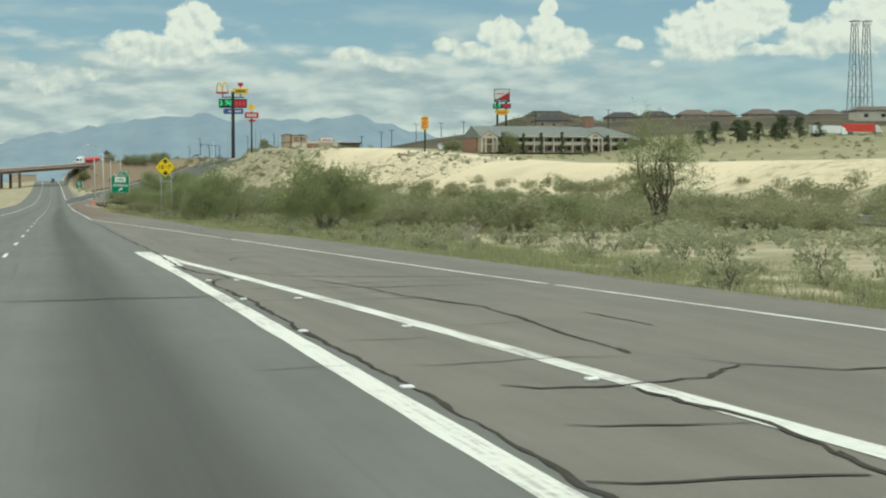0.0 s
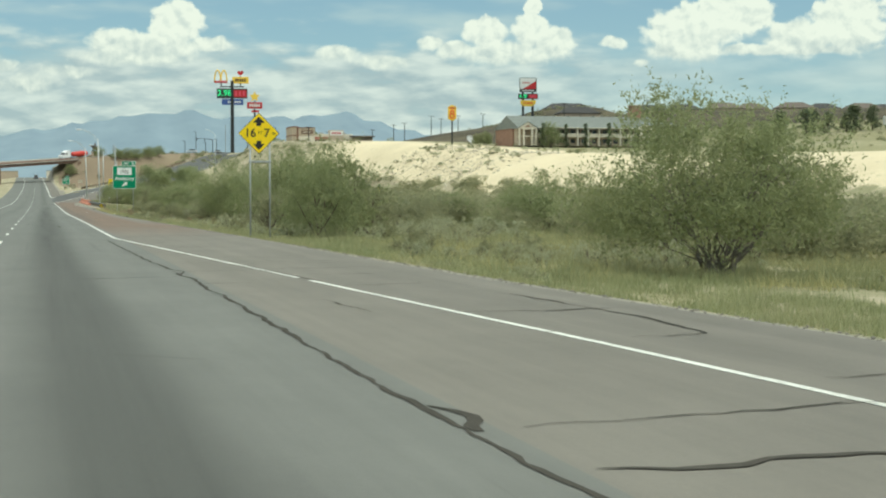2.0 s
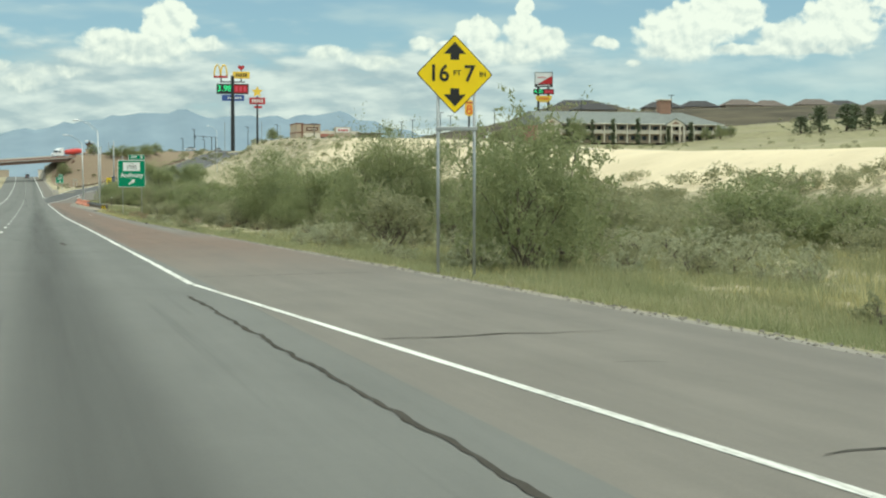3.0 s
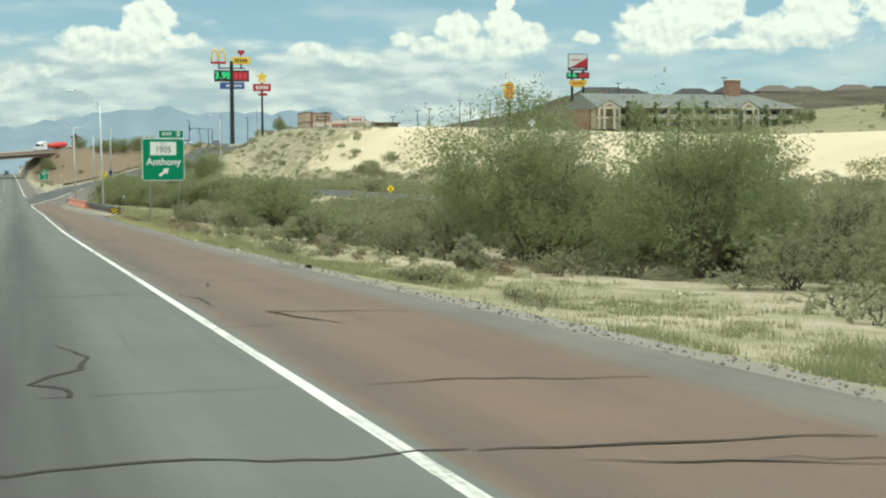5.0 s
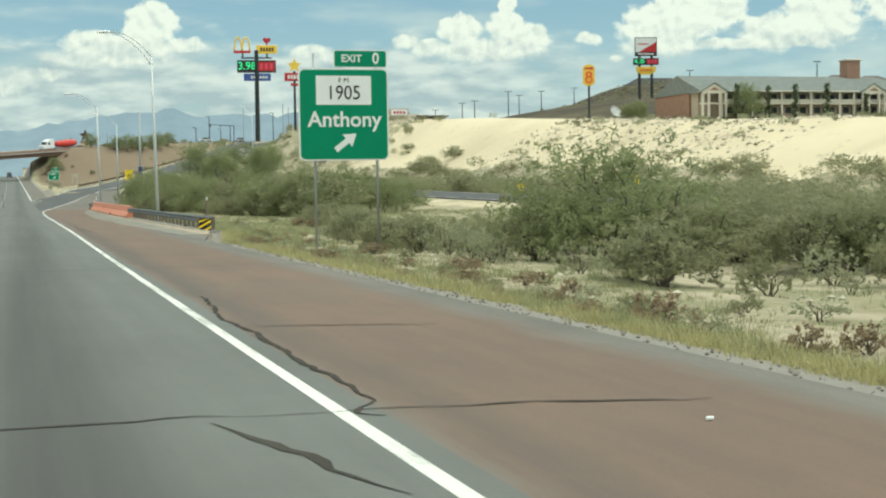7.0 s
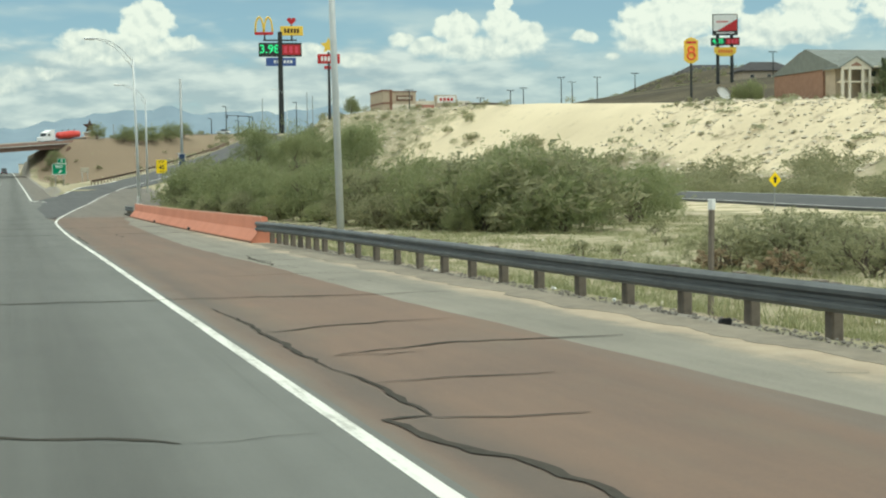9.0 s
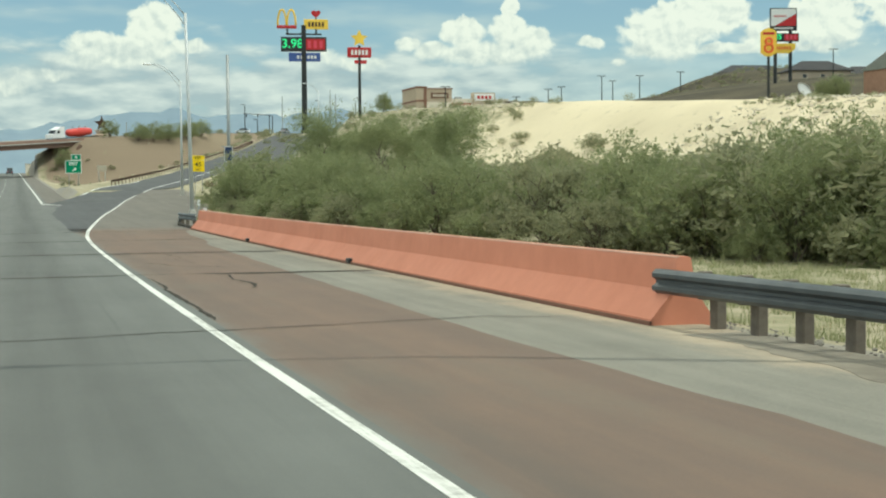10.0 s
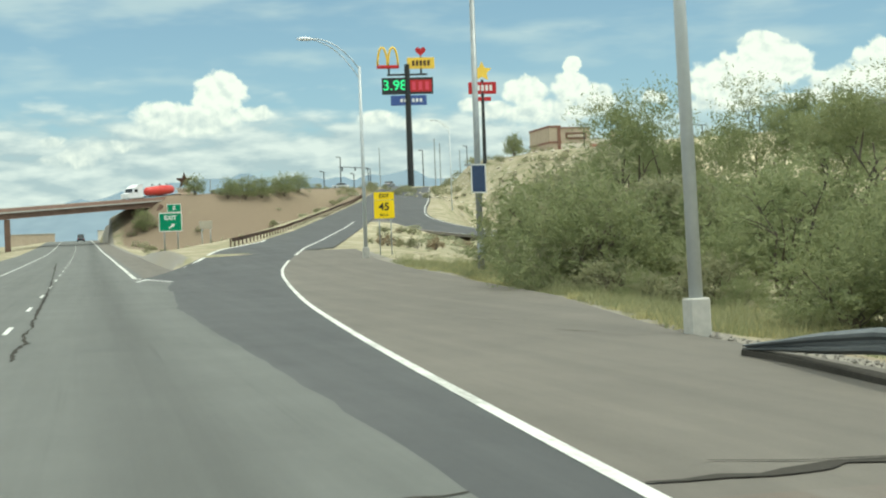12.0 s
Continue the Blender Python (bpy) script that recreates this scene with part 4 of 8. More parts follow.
# the merge lane near the gore
crack(0.10, (-0.9, 20.8), (-0.35, 20.8), (0.8, 20.9), (1.9, 21.1), (2.7, 21.3))
crack(0.08, (2.89, 22.9), (3.64, 23.0), (5.3, 22.9), (6.4, 23.0), (8.2, 23.1))
crack(0.09, (4.83, 25.5), (5.08, 24.3), (5.35, 22.4), (5.47, 20.2), (6.02, 17.6), (5.91, 15.4), (5.74, 13.1), (5.61, 10.7), (6.33, 9.4), (6.97, 8.8), (8.6, 8.9))
crack(0.14, (5.70, 11.2), (5.61, 10.7))
crack(0.13, (6.2, 9.5), (6.4, 9.35))
crack(0.08, (3.62, 8.5), (3.87, 8.2), (4.62, 8.2), (5.5, 8.5), (6.24, 9.4))
crack(0.06, (3.39, 6.2), (3.89, 6.1), (4.68, 5.9))
crack(0.10, (4.62, 8.2), (4.64, 7.1), (4.79, 6.2), (4.75, 5.2), (4.60, 4.4), (4.54, 3.9), (4.3, 2.0))
crack(0.15, (4.66, 4.7), (4.58, 4.2))
crack(0.08, (2.82, 4.1), (3.35, 4.1), (3.98, 4.0), (4.45, 3.95))
crack(0.07, (7.07, 16.1), (7.15, 13.7))
crack(0.05, (4.73, 14.4), (5.58, 14.8), (6.47, 14.8))
crack(0.04, (1.75, 10.1), (2.71, 10.3))
crack(0.05, (3.17, 10.2), (3.9, 10.3), (5.5, 10.4))
crack(0.05, (3.06, 12.8), (4.07, 12.95))
crack(0.07, (5.08, 24.3), (6.3, 24.5), (7.3, 24.5), (9.4, 24.7))
crack(0.07, (3.66, 29.2), (4.29, 28.3), (5.43, 29.0), (4.97, 29.75))
crack(0.07, (4.29, 28.3), (4.27, 27.5), (6.3, 26.35), (8.1, 25.9), (9.3, 25.8))
crack(0.06, (8.2, 28.8), (9.94, 29.1))
crack(0.05, (4.2, 21.25), (5.3, 21.2), (6.6, 21.3))
crack(0.08, (1.66, 39.85), (2.74, 40.1))
crack(0.07, (3.11, 37.7), (4.74, 37.7))
crack(0.09, (4.19, 44.4), (4.14, 42.9), (4.29, 41.6), (6.79, 41.7))
crack(0.05, (3.0, 40.9), (4.29, 41.6))
crack(0.13, (5.66, 37.9), (4.70, 37.5), (4.37, 36.5), (4.35, 35.65))
crack(0.07, (2.92, 68.4), (4.71, 68.3), (6.5, 68.4))
crack(0.07, (7.2, 83.8), (7.44, 78.4), (7.26, 76.3), (6.2, 76.0))
crack(0.03, (0.39, 75.8), (1.63, 74.8))
crack(0.20, (2.62, 71.2), (2.8, 70.6), (2.66, 69.9))
crack(0.06, (8.5, 41.0), (8.8, 38.9))
crack(0.06, (3.0, 19.8), (4.3, 19.6), (6.0, 19.8))
crack(0.05, (3.69, 25.7), (4.81, 25.55))
# between the slabs further on
crack(0.05, (2.69, 59.6), (3.72, 60.1), (5.44, 60.2))
crack(0.06, (4.33, 66.5), (4.33, 64.2), (4.64, 63.0), (4.70, 61.6), (4.90, 59.9))
crack(0.06, (2.78, 55.7), (3.71, 56.0), (5.71, 55.9), (6.52, 56.0))
crack(0.07, (-0.9, 54.3), (0.8, 54.4), (2.2, 54.7), (2.65, 54.7))
crack(0.08, (2.81, 54.4), (3.73, 54.4), (4.34, 54.5), (4.76, 54.5))
crack(0.06, (2.76, 52.0), (3.13, 52.0), (3.60, 52.1))
crack(0.06, (3.31, 52.5), (3.80, 52.5), (4.76, 52.4), (6.4, 52.6))
crack(0.05, (6.74, 62.8), (8.63, 63.5))
crack(0.08, (7.59, 60.0), (6.55, 60.1), (6.65, 58.5), (6.70, 57.3), (6.54, 56.0))
crack(0.07, (6.85, 57.7), (8.14, 58.0))
crack(0.09, (-0.9, 53.1), (-0.17, 53.0), (-0.12, 53.1))
crack(0.05, (7.0, 65.7), (7.44, 65.2))
crack(0.05, (6.56, 66.9), (6.76, 65.8))
crack(0.06, (4.0, 83.2), (4.2, 80.5))
crack(0.03, (2.25, 57.0), (2.04, 56.9), (1.3, 55.9), (-0.5, 55.1))
crack(0.05, (6.4, 72), (8.0, 72.2), (9.2, 72.6))
crack(0.04, (3.0, 70), (6.2, 70.5))
crack(0.06, (5.0, 80), (7.7, 80.4))
crack(0.07, (2.6, 88.0), (3.56, 88.05))
crack(0.08, (4.48, 93.4), (5.9, 93.5), (7.3, 93.7))
crack(0.07, (5.05, 90.8), (6.5, 90.6))
crack(0.07, (4.9, 86.7), (6.55, 87.1))
crack(0.05, (4.4, 100), (6.9, 100.6))
crack(0.05, (3.2, 108), (6.4, 108.3))
crack(0.05, (2.7, 121.5), (6.6, 122.4))
crack(0.04, (-0.6, 136.0), (2.5, 136.3))
# the red shoulder
crack(0.07, (-0.9, 149.7), (1.0, 149.9), (2.49, 150.1), (2.88, 149.9), (3.95, 149.7), (4.4, 149.9))
crack(0.05, (4.8, 149.9), (4.95, 149.9))
crack(0.06, (2.86, 159.2), (5.4, 158.8))
crack(0.05, (4.46, 162.8), (5.33, 162.5))
crack(0.06, (3.34, 174.7), (3.97, 174.4))
crack(0.08, (-1.25, 152.6), (-0.9, 151.2), (-0.7, 150.4), (-1.0, 149.4), (-0.6, 148.8))
crack(0.07, (0.43, 171.9), (0.78, 170.3), (0.68, 169.3), (0.30, 168.8), (0.12, 168.2), (0.49, 167.8), (0.50, 167.2), (0.2, 167.3))
crack(0.07, (-0.9, 163.8), (1.1, 163.8), (2.2, 163.7), (2.85, 163.7))
crack(0.07, (2.9, 163.7), (4.2, 163.5), (5.6, 163.3))
crack(0.06, (2.98, 167.2), (3.7, 167.4), (5.5, 166.9))
crack(0.03, (0.6, 167.2), (1.37, 167.3), (2.48, 167.4))
crack(0.08, (4.07, 173.5), (3.54, 175.9), (5.44, 175.2))
crack(0.04, (2.18, 173.2), (3.07, 173.7), (3.7, 173.8))
crack(0.07, (3.60, 183.8), (3.44, 182.1))
crack(0.05, (0.0, 180.5), (2.5, 180.6))
crack(0.05, (2.9, 184.1), (5.5, 183.9))
crack(0.05, (3.98, 180.2), (5.5, 180.2))
crack(0.06, (2.9, 200.2), (4.3, 200.1), (5.3, 200.0))
crack(0.06, (4.39, 195.7), (4.84, 194.7), (5.21, 194.3))
crack(0.05, (2.05, 200.3), (2.38, 200.5))
crack(0.07, (3.39, 212.8), (3.91, 212.9))
crack(0.05, (4.2, 207.6), (4.89, 206.4))
crack(0.04, (-0.8, 195.5), (2.4, 195.2))
crack(0.07, (1.74, 210.0), (2.83, 210.5), (3.66, 211.4), (4.85, 210.9))
crack(0.08, (2.8, 216.7), (2.84, 214.3), (3.4, 213.1), (5.2, 213.8))
crack(0.16, (3.3, 213.3), (3.45, 213.0))
crack(0.05, (3.68, 218.05), (5.1, 218.35))
crack(0.06, (-0.8, 227.2), (-0.1, 227.3), (2.5, 227.4), (3.8, 227.3), (5.1, 227.0))
crack(0.06, (2.35, 234.9), (4.9, 234.1))
crack(0.05, (-0.7, 250), (2.6, 250.4), (5.8, 251))
crack(0.05, (2.8, 262), (5.4, 262.4))
crack(0.05, (-0.8, 275.6), (2.4, 276), (5.6, 276.2))
crack(0.085, (2.93, 301.0), (3.01, 298.6), (3.0, 295.2), (3.04, 293.0), (3.15, 291.4), (3.12, 289.9))
crack(0.10, (3.12, 289.9), (2.78, 289.8), (2.85, 289.0), (3.04, 288.3), (3.21, 287.8), (3.3, 286.7), (3.4, 285.2))
crack(0.06, (3.04, 296.9), (4.07, 297.6), (5.6, 297.9))
crack(0.07, (3.26, 294.1), (4.76, 295.0), (6.7, 294.9))
crack(0.05, (3.33, 294.1), (4.23, 294.2))
crack(0.06, (3.14, 291.8), (3.88, 292.0), (4.85, 292.0))
crack(0.06, (3.12, 289.8), (3.63, 289.6), (4.26, 289.6))
crack(0.08, (-0.8, 290.0), (0.09, 290.0), (1.01, 289.6), (1.24, 289.3))
crack(0.03, (1.32, 289.3), (2.17, 289.4))
crack(0.08, (5.78, 316.7), (6.02, 314.6))
crack(0.07, (7.0, 291.0), (7.3, 290.8))
# beside the guardrail and the barrier
crack(0.10, (-0.8, 303.4), (1.67, 303.2), (2.52, 303.2), (3.45, 303.1), (5.0, 302.8), (7.0, 302.7))
crack(0.06, (4.28, 302.8), (4.82, 302.5))
crack(0.07, (4.16, 309.1), (5.7, 309.3), (7.06, 309.0))
crack(0.08, (7.2, 318.4), (6.03, 318.6), (5.82, 315.7), (6.41, 315.7), (7.11, 315.8))
crack(0.09, (5.32, 315.4), (5.75, 315.3), (5.94, 313.7), (5.65, 312.8))
crack(0.06, (4.71, 312.3), (4.96, 312.2))
crack(0.13, (3.47, 213.3), (3.50, 212.8), (3.65, 212.3), (3.71, 211.5))
crack(0.06, (3.89, 218.1), (4.14, 218.3), (5.07, 218.2))
crack(0.06, (5.8, 310.38), (5.95, 310.26))
crack(0.07, (5.83, 307.0), (5.97, 306.9))
crack(0.04, (6.38, 306.2), (6.48, 306.05))
crack(0.06, (6.0, 312.2), (6.12, 311.5))
crack(0.06, (5.26, 312.9), (6.08, 312.7), (6.54, 312.6))
crack(0.08, (5.81, 306.9), (5.95, 306.9))
crack(0.08, (6.36, 306.1), (6.5, 306.1))
crack(0.05, (-2.4, 328.5), (-0.24, 328.9), (2.16, 329.4), (5.96, 330.2), (7.1, 329.8))
crack(0.30, (-2.4, 342.2), (-0.16, 342.4), (2.33, 342.8), (4.9, 342.5), (7.4, 342.5))
crack(0.30, (-2.4, 353.7), (-0.14, 353.8), (2.4, 354.0), (5.8, 354.0), (7.5, 353.9))
crack(0.24, (-2.4, 364.5), (-0.29, 364.8), (2.55, 365.2), (5.15, 365.6), (7.48, 365.6))
crack(0.26, (-2.4, 375.6), (-0.44, 375.8), (3.18, 376.6), (7.16, 377.2))
crack(0.07, (3.95, 353.3), (4.06, 352.9), (4.06, 351.9), (4.19, 351.2), (3.96, 350.2), (3.98, 349.3), (4.2, 347.6))
crack(0.13, (4.05, 353.0), (4.07, 352.8))
crack(0.06, (2.5, 358.3), (2.62, 357.4))
crack(0.05, (2.59, 358.1), (3.16, 358.9))
crack(0.09, (4.26, 342.3), (4.12, 340.4), (4.32, 338.9), (4.07, 337.5))
crack(0.05, (6.95, 339.7), (7.15, 339.6))
crack(0.05, (3.0, 348.4), (3.6, 346.4), (4.6, 345.4))
crack(0.06, (2.22, 159.6), (3.40, 159.2), (5.39, 158.9))
crack(0.04, (3.41, 163.1), (5.31, 162.4))
crack(0.08, (0.56, 90.2), (1.25, 90.4), (1.86, 90.5), (2.43, 90.6))
crack(0.10, (2.81, 92.6), (3.50, 92.7), (4.22, 92.6))
crack(0.06, (2.82, 97.1), (4.13, 97.4), (5.51, 97.2), (7.04, 97.1))
crack(0.05, (5.11, 99.1), (6.42, 99.2))
crack(0.06, (5.48, 96.0), (7.08, 96.0))
crack(0.05, (5.07, 105.1), (5.56, 105.0))
crack(0.06, (4.41, 95.2), (4.64, 95.8), (4.75, 95.8))
crack(0.09, (4.41, 95.2), (4.43, 94.1), (4.47, 93.4))
crack(0.06, (3.44, 149.2), (4.34, 149.4))
crack(0.07, (3.35, 144.2), (4.65, 144.0))
crack(0.07, (4.58, 143.7), (5.54, 143.4))
crack(0.16, (0.73, 145.7), (0.75, 144.0), (0.82, 143.2), (0.74, 142.3))
crack(0.05, (-0.21, 142.2), (0.21, 142.3), (1.36, 142.1))
crack(0.07, (4.14, 383.4), (5.59, 382.9), (7.07, 382.9))
# past the end of the barrier
crack(0.09, (1.5, 382.8), (1.88, 382.8), (2.26, 382.8))
crack(0.15, (3.4, 382.7), (4.22, 382.7), (4.94, 382.9), (6.8, 382.8))
crack(0.09, (7.66, 403.8), (8.28, 402.2))
crack(0.09, (7.94, 399.2), (8.3, 397.8))
crack(0.12, (-1.30, 397.5), (-1.36, 400.3), (-1.27, 402.5), (-1.42, 405.5), (-1.36, 408.4), (-1.45, 411.6), (-1.6, 424), (-1.72, 438), (-1.99, 466))


def raised_marker(x, y):
    bm = new_bm()
    box(bm, (0, 0, 0.012), (0.11, 0.11, 0.028), 0.008)
    ob = new("raised_marker", mesh_of(bm, "raised_marker", M_WHITE))
    ob.matrix_world = pose(x, y, road_z(y))
    tagged(ob, "small raised white pavement marker beside the gore line", "road marker", "raised markers")


for my in (8.5, 14.1, 20.2, 26.0):
    raised_marker(2.78 + 0.002 * my, my)
for mx, my in ((4.46, 8.6), (4.14, 14.4), (3.68, 20.1), (3.38, 26.0)):
    raised_marker(mx, my)


# ---------- mountains ----------
def mountains():
    xs = np.linspace(-1500, 3600, 180)
    verts, faces = [], []
    ridge = lambda x: lerp(x, [-1500, -700, -180, 45, 240, 430, 575, 740, 925, 1080, 1270, 1600, 2200, 3600], [60, 90, 140, 188, 222, 236, 222, 222, 240, 206, 165, 120, 90, 60])
    rows = 14
    for j in range(rows):
        t = j / (rows - 1)
        for x in xs:
            h = ridge(x) + 20 * noise.noise((x * 0.012, 0, 1.0)) + 11 * noise.noise((x * 0.035, 0, 2.0)) + 5 * noise.noise((x * 0.1, 0, 5.0))
            y = 4300 + 560 * t
            z = h * t ** 1.25 * (1 + 0.22 * (1 - t) * noise.noise((x * 0.008, t * 3, 5.0))) + 26 * t * (1 - t) * noise.noise((x * 0.02, t * 6, 0))
            verts.append((x, y, z - 6 * (1 - t)))
    nx = len(xs)
    for j in range(rows - 1):
        for i in range(nx - 1):
            faces.append((j * nx + i, j * nx + i + 1, (j + 1) * nx + i + 1, (j + 1) * nx + i))
    m, nt, b = material("haze_tinted_mountain")
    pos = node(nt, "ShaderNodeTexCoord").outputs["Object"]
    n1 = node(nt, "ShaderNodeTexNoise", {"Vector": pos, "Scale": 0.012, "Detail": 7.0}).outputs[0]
    # distance haze is put into the blue-grey colour, and glows through emission
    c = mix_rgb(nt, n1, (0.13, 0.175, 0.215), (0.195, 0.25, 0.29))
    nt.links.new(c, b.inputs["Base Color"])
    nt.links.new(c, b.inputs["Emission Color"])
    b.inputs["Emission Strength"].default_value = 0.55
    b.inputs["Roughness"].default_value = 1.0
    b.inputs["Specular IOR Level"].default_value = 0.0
    tagged(new("backdrop", np_mesh("backdrop", verts, faces, m, True)), "desert mountain range on the horizon with blue haze painted in", "mountains", kind="structure")


mountains()


# ---------- road signs ----------
def sign_posts(parent, xs, top, radius=0.035, y=0.06):
    for x in xs:
        part("post", tube(new_bm(), [(x, y, -0.4), (x, y, top)], radius, 8), M_STEEL, parent, smooth=True)


def clearance_sign():
    z0 = terrain(8.7, 123.7)
    s = thing("clearance_sign", pose(8.66, 123.6, z0), "yellow diamond low clearance sign on two steel posts", "road sign")
    c = 3.42 - z0
    r = 0.86
    sign_posts(s, (-0.36, 0.46), c + 0.35)
    part("crossbar", box(new_bm(), (0.05, 0.03, c - 1.18), (0.94, 0.05, 0.09), 0.01), M_STEEL, s, "grey steel crossbar")
    corner = lambda k: [(k * cos(radians(a)) * f, c + k * sin(radians(a)) * f) for b in (0, 90, 180, 270) for a, f in ((b - 3, 0.955), (b, 0.985), (b + 3, 0.955))][::-1]
    part("panel", slab(new_bm(), corner(r), -0.004, 0.004), M_BLACK, s, "black sign border")
    part("face", slab(new_bm(), corner(r * 0.97), -0.008, -0.005), M_YELLOW, s, "yellow reflective face")
    lettering("16", 0.50, -0.36, c, -0.010, M_BLACK, s, bold=0.008, wide=0.95)
    lettering("7", 0.50, 0.33, c, -0.010, M_BLACK, s, bold=0.008)
    lettering("FT", 0.17, 0.05, c + 0.02, -0.010, M_BLACK, s)
    lettering("IN", 0.15, 0.63, c, -0.010, M_BLACK, s)
    for sg in (1, -1):
        p = [(0, 0.70), (0.25, 0.44), (0.10, 0.44), (0.10, 0.31), (-0.10, 0.31), (-0.10, 0.44), (-0.25, 0.44)]
        p = [(x, c + sg * z) for x, z in p]
        part("arrow", slab(new_bm(), p if sg > 0 else p[::-1], -0.011, -0.0085), M_BLACK, s, "black arrow")
    return s


def arrow_poly(cx, cz, size):
    """A thick arrow that points up to the right."""
    p = [(-0.62, -0.13), (0.08, -0.13), (0.08, -0.36), (0.62, 0.0), (0.08, 0.36), (0.08, 0.13), (-0.62, 0.13)]
    a = radians(38)
    return [(cx + size * (x * cos(a) - z * sin(a)), cz + size * (x * sin(a) + z * cos(a))) for x, z in p][::-1]


def town_sign():
    gz = -2.0
    s = thing("exit_sign", pose(10.6, 266.0, gz), "large green freeway exit sign on two steel posts", "road sign")
    bottom, w, h = 3.0, 3.03, 3.04
    cz = bottom + h / 2
    sign_posts(s, (-0.97, 1.13), bottom + h + 0.5, 0.045, 0.10)
    part("panel", slab(new_bm(), rounded(0, cz, w, h, 0.2), -0.01, 0.02), M_WHITE, s, "white sign border")
    part("face", slab(new_bm(), rounded(0, cz, w - 0.09, h - 0.09, 0.16), -0.016, -0.011), M_GREEN, s, "green reflective face")
    part("route_plate", slab(new_bm(), rounded(0, cz + 0.80, 1.86, 0.96, 0.02, 2), -0.022, -0.017), M_WHITE, s, "white route number plate")
    lettering("F M", 0.24, 0.0, cz + 1.12, -0.024, M_BLACK, s)
    lettering("1905", 0.66, 0.0, cz + 0.70, -0.024, M_BLACK, s, wide=0.88)
    lettering("Anthony", 0.71, 0.02, cz - 0.18, -0.019, M_WHITE, s, bold=0.012)
    part("arrow", slab(new_bm(), arrow_poly(0.06, cz - 0.90, 0.72), -0.020, -0.017), M_WHITE, s, "white arrow")
    pw, ph, px0 = 1.80, 0.58, 0.58
    pz = bottom + h + 0.03 + ph / 2
    q = part("exit_plaque", slab(new_bm(), rounded(px0, pz, pw, ph, 0.07), -0.01, 0.02), M_WHITE, s, "small exit number plaque")
    part("plaque_face", slab(new_bm(), rounded(px0, pz, pw - 0.06, ph - 0.06, 0.05), -0.016, -0.011), M_GREEN, q, "green reflective face")
    lettering("EXIT", 0.34, px0 - 0.30, pz, -0.019, M_WHITE, q, bold=0.008)
    lettering("0", 0.52, px0 + 0.52, pz, -0.019, M_WHITE, q, bold=0.01, wide=0.9)
    for dz in (0.35, 1.5, 2.6):
        part("stringer", box(new_bm(), (0.05, 0.055, bottom + dz), (2.8, 0.05, 0.07)), M_STEEL, s)
    return s


def gore_sign():
    gz = terrain(6.9, 507)
    s = thing("gore_exit_sign", pose(6.87, 506.7, gz), "green exit arrow sign in the gore on short posts", "road sign")
    c = 2.9 - gz
    sign_posts(s, (-0.55, 0.6), c + 0.5, 0.06)
    part("panel", slab(new_bm(), rounded(0, c, 1.98, 1.62, 0.14), -0.01, 0.01), M_WHITE, s, "white sign border")
    part("face", slab(new_bm(), rounded(0, c, 1.86, 1.50, 0.10), -0.016, -0.011), M_GREEN, s, "green reflective face")
    lettering("EXIT", 0.52, 0.0, c + 0.36, -0.019, M_WHITE, s, bold=0.012)
    part("arrow", slab(new_bm(), arrow_poly(0.12, c - 0.34, 0.50), -0.020, -0.017), M_WHITE, s, "white arrow")
    q = part("exit_plaque", slab(new_bm(), rounded(0.35, c + 1.20, 1.20, 0.70, 0.07), -0.01, 0.01), M_WHITE, s, "small exit number plaque")
    part("plaque_face", slab(new_bm(), rounded(0.35, c + 1.20, 1.12, 0.62, 0.05), -0.016, -0.011), M_GREEN, q, "green reflective face")
    lettering("0", 0.5, 0.35, c + 1.20, -0.019, M_WHITE, q, bold=0.01)
    return s


def speed_sign():
    gz = terrain(17.6, 464.8)
    s = thing("advisory_speed_sign", pose(17.63, 464.8, gz), "yellow exit advisory speed sign on two posts", "road sign")
    c = 2.52 - gz
    sign_posts(s, (-0.32, 0.40), c + 0.5, 0.035)
    part("upper_panel", slab(new_bm(), rounded(0, c + 0.58, 1.26, 0.46, 0.06), -0.01, 0.01), M_YELLOW, s, "yellow panel")
    part("lower_panel", slab(new_bm(), rounded(0, c - 0.24, 1.26, 1.12, 0.08), -0.012, 0.008), M_YELLOW, s, "yellow panel")
    lettering("EXIT", 0.30, 0, c + 0.58, -0.014, M_BLACK, s, bold=0.006)
    lettering("45", 0.66, 0, c - 0.10, -0.016, M_BLACK, s, bold=0.012)
    lettering("M.P.H.", 0.20, 0, c - 0.60, -0.016, M_BLACK, s, bold=0.004)
    return s


def back_sign():
    gz = terrain(11.4, 527)
    s = thing("small_sign", pose(11.38, 526.7, gz), "small bare sign panel seen from behind on two posts", "road sign")
    c = 3.0 - gz
    sign_posts(s, (-0.4, 0.45), c, 0.05)
    part("panel", box(new_bm(), (0, 0, c), (1.3, 0.02, 0.8), 0.01), surface("bare_sign_back", (0.42, 0.38, 0.31), rough=0.6), s, "unpainted weathered panel")


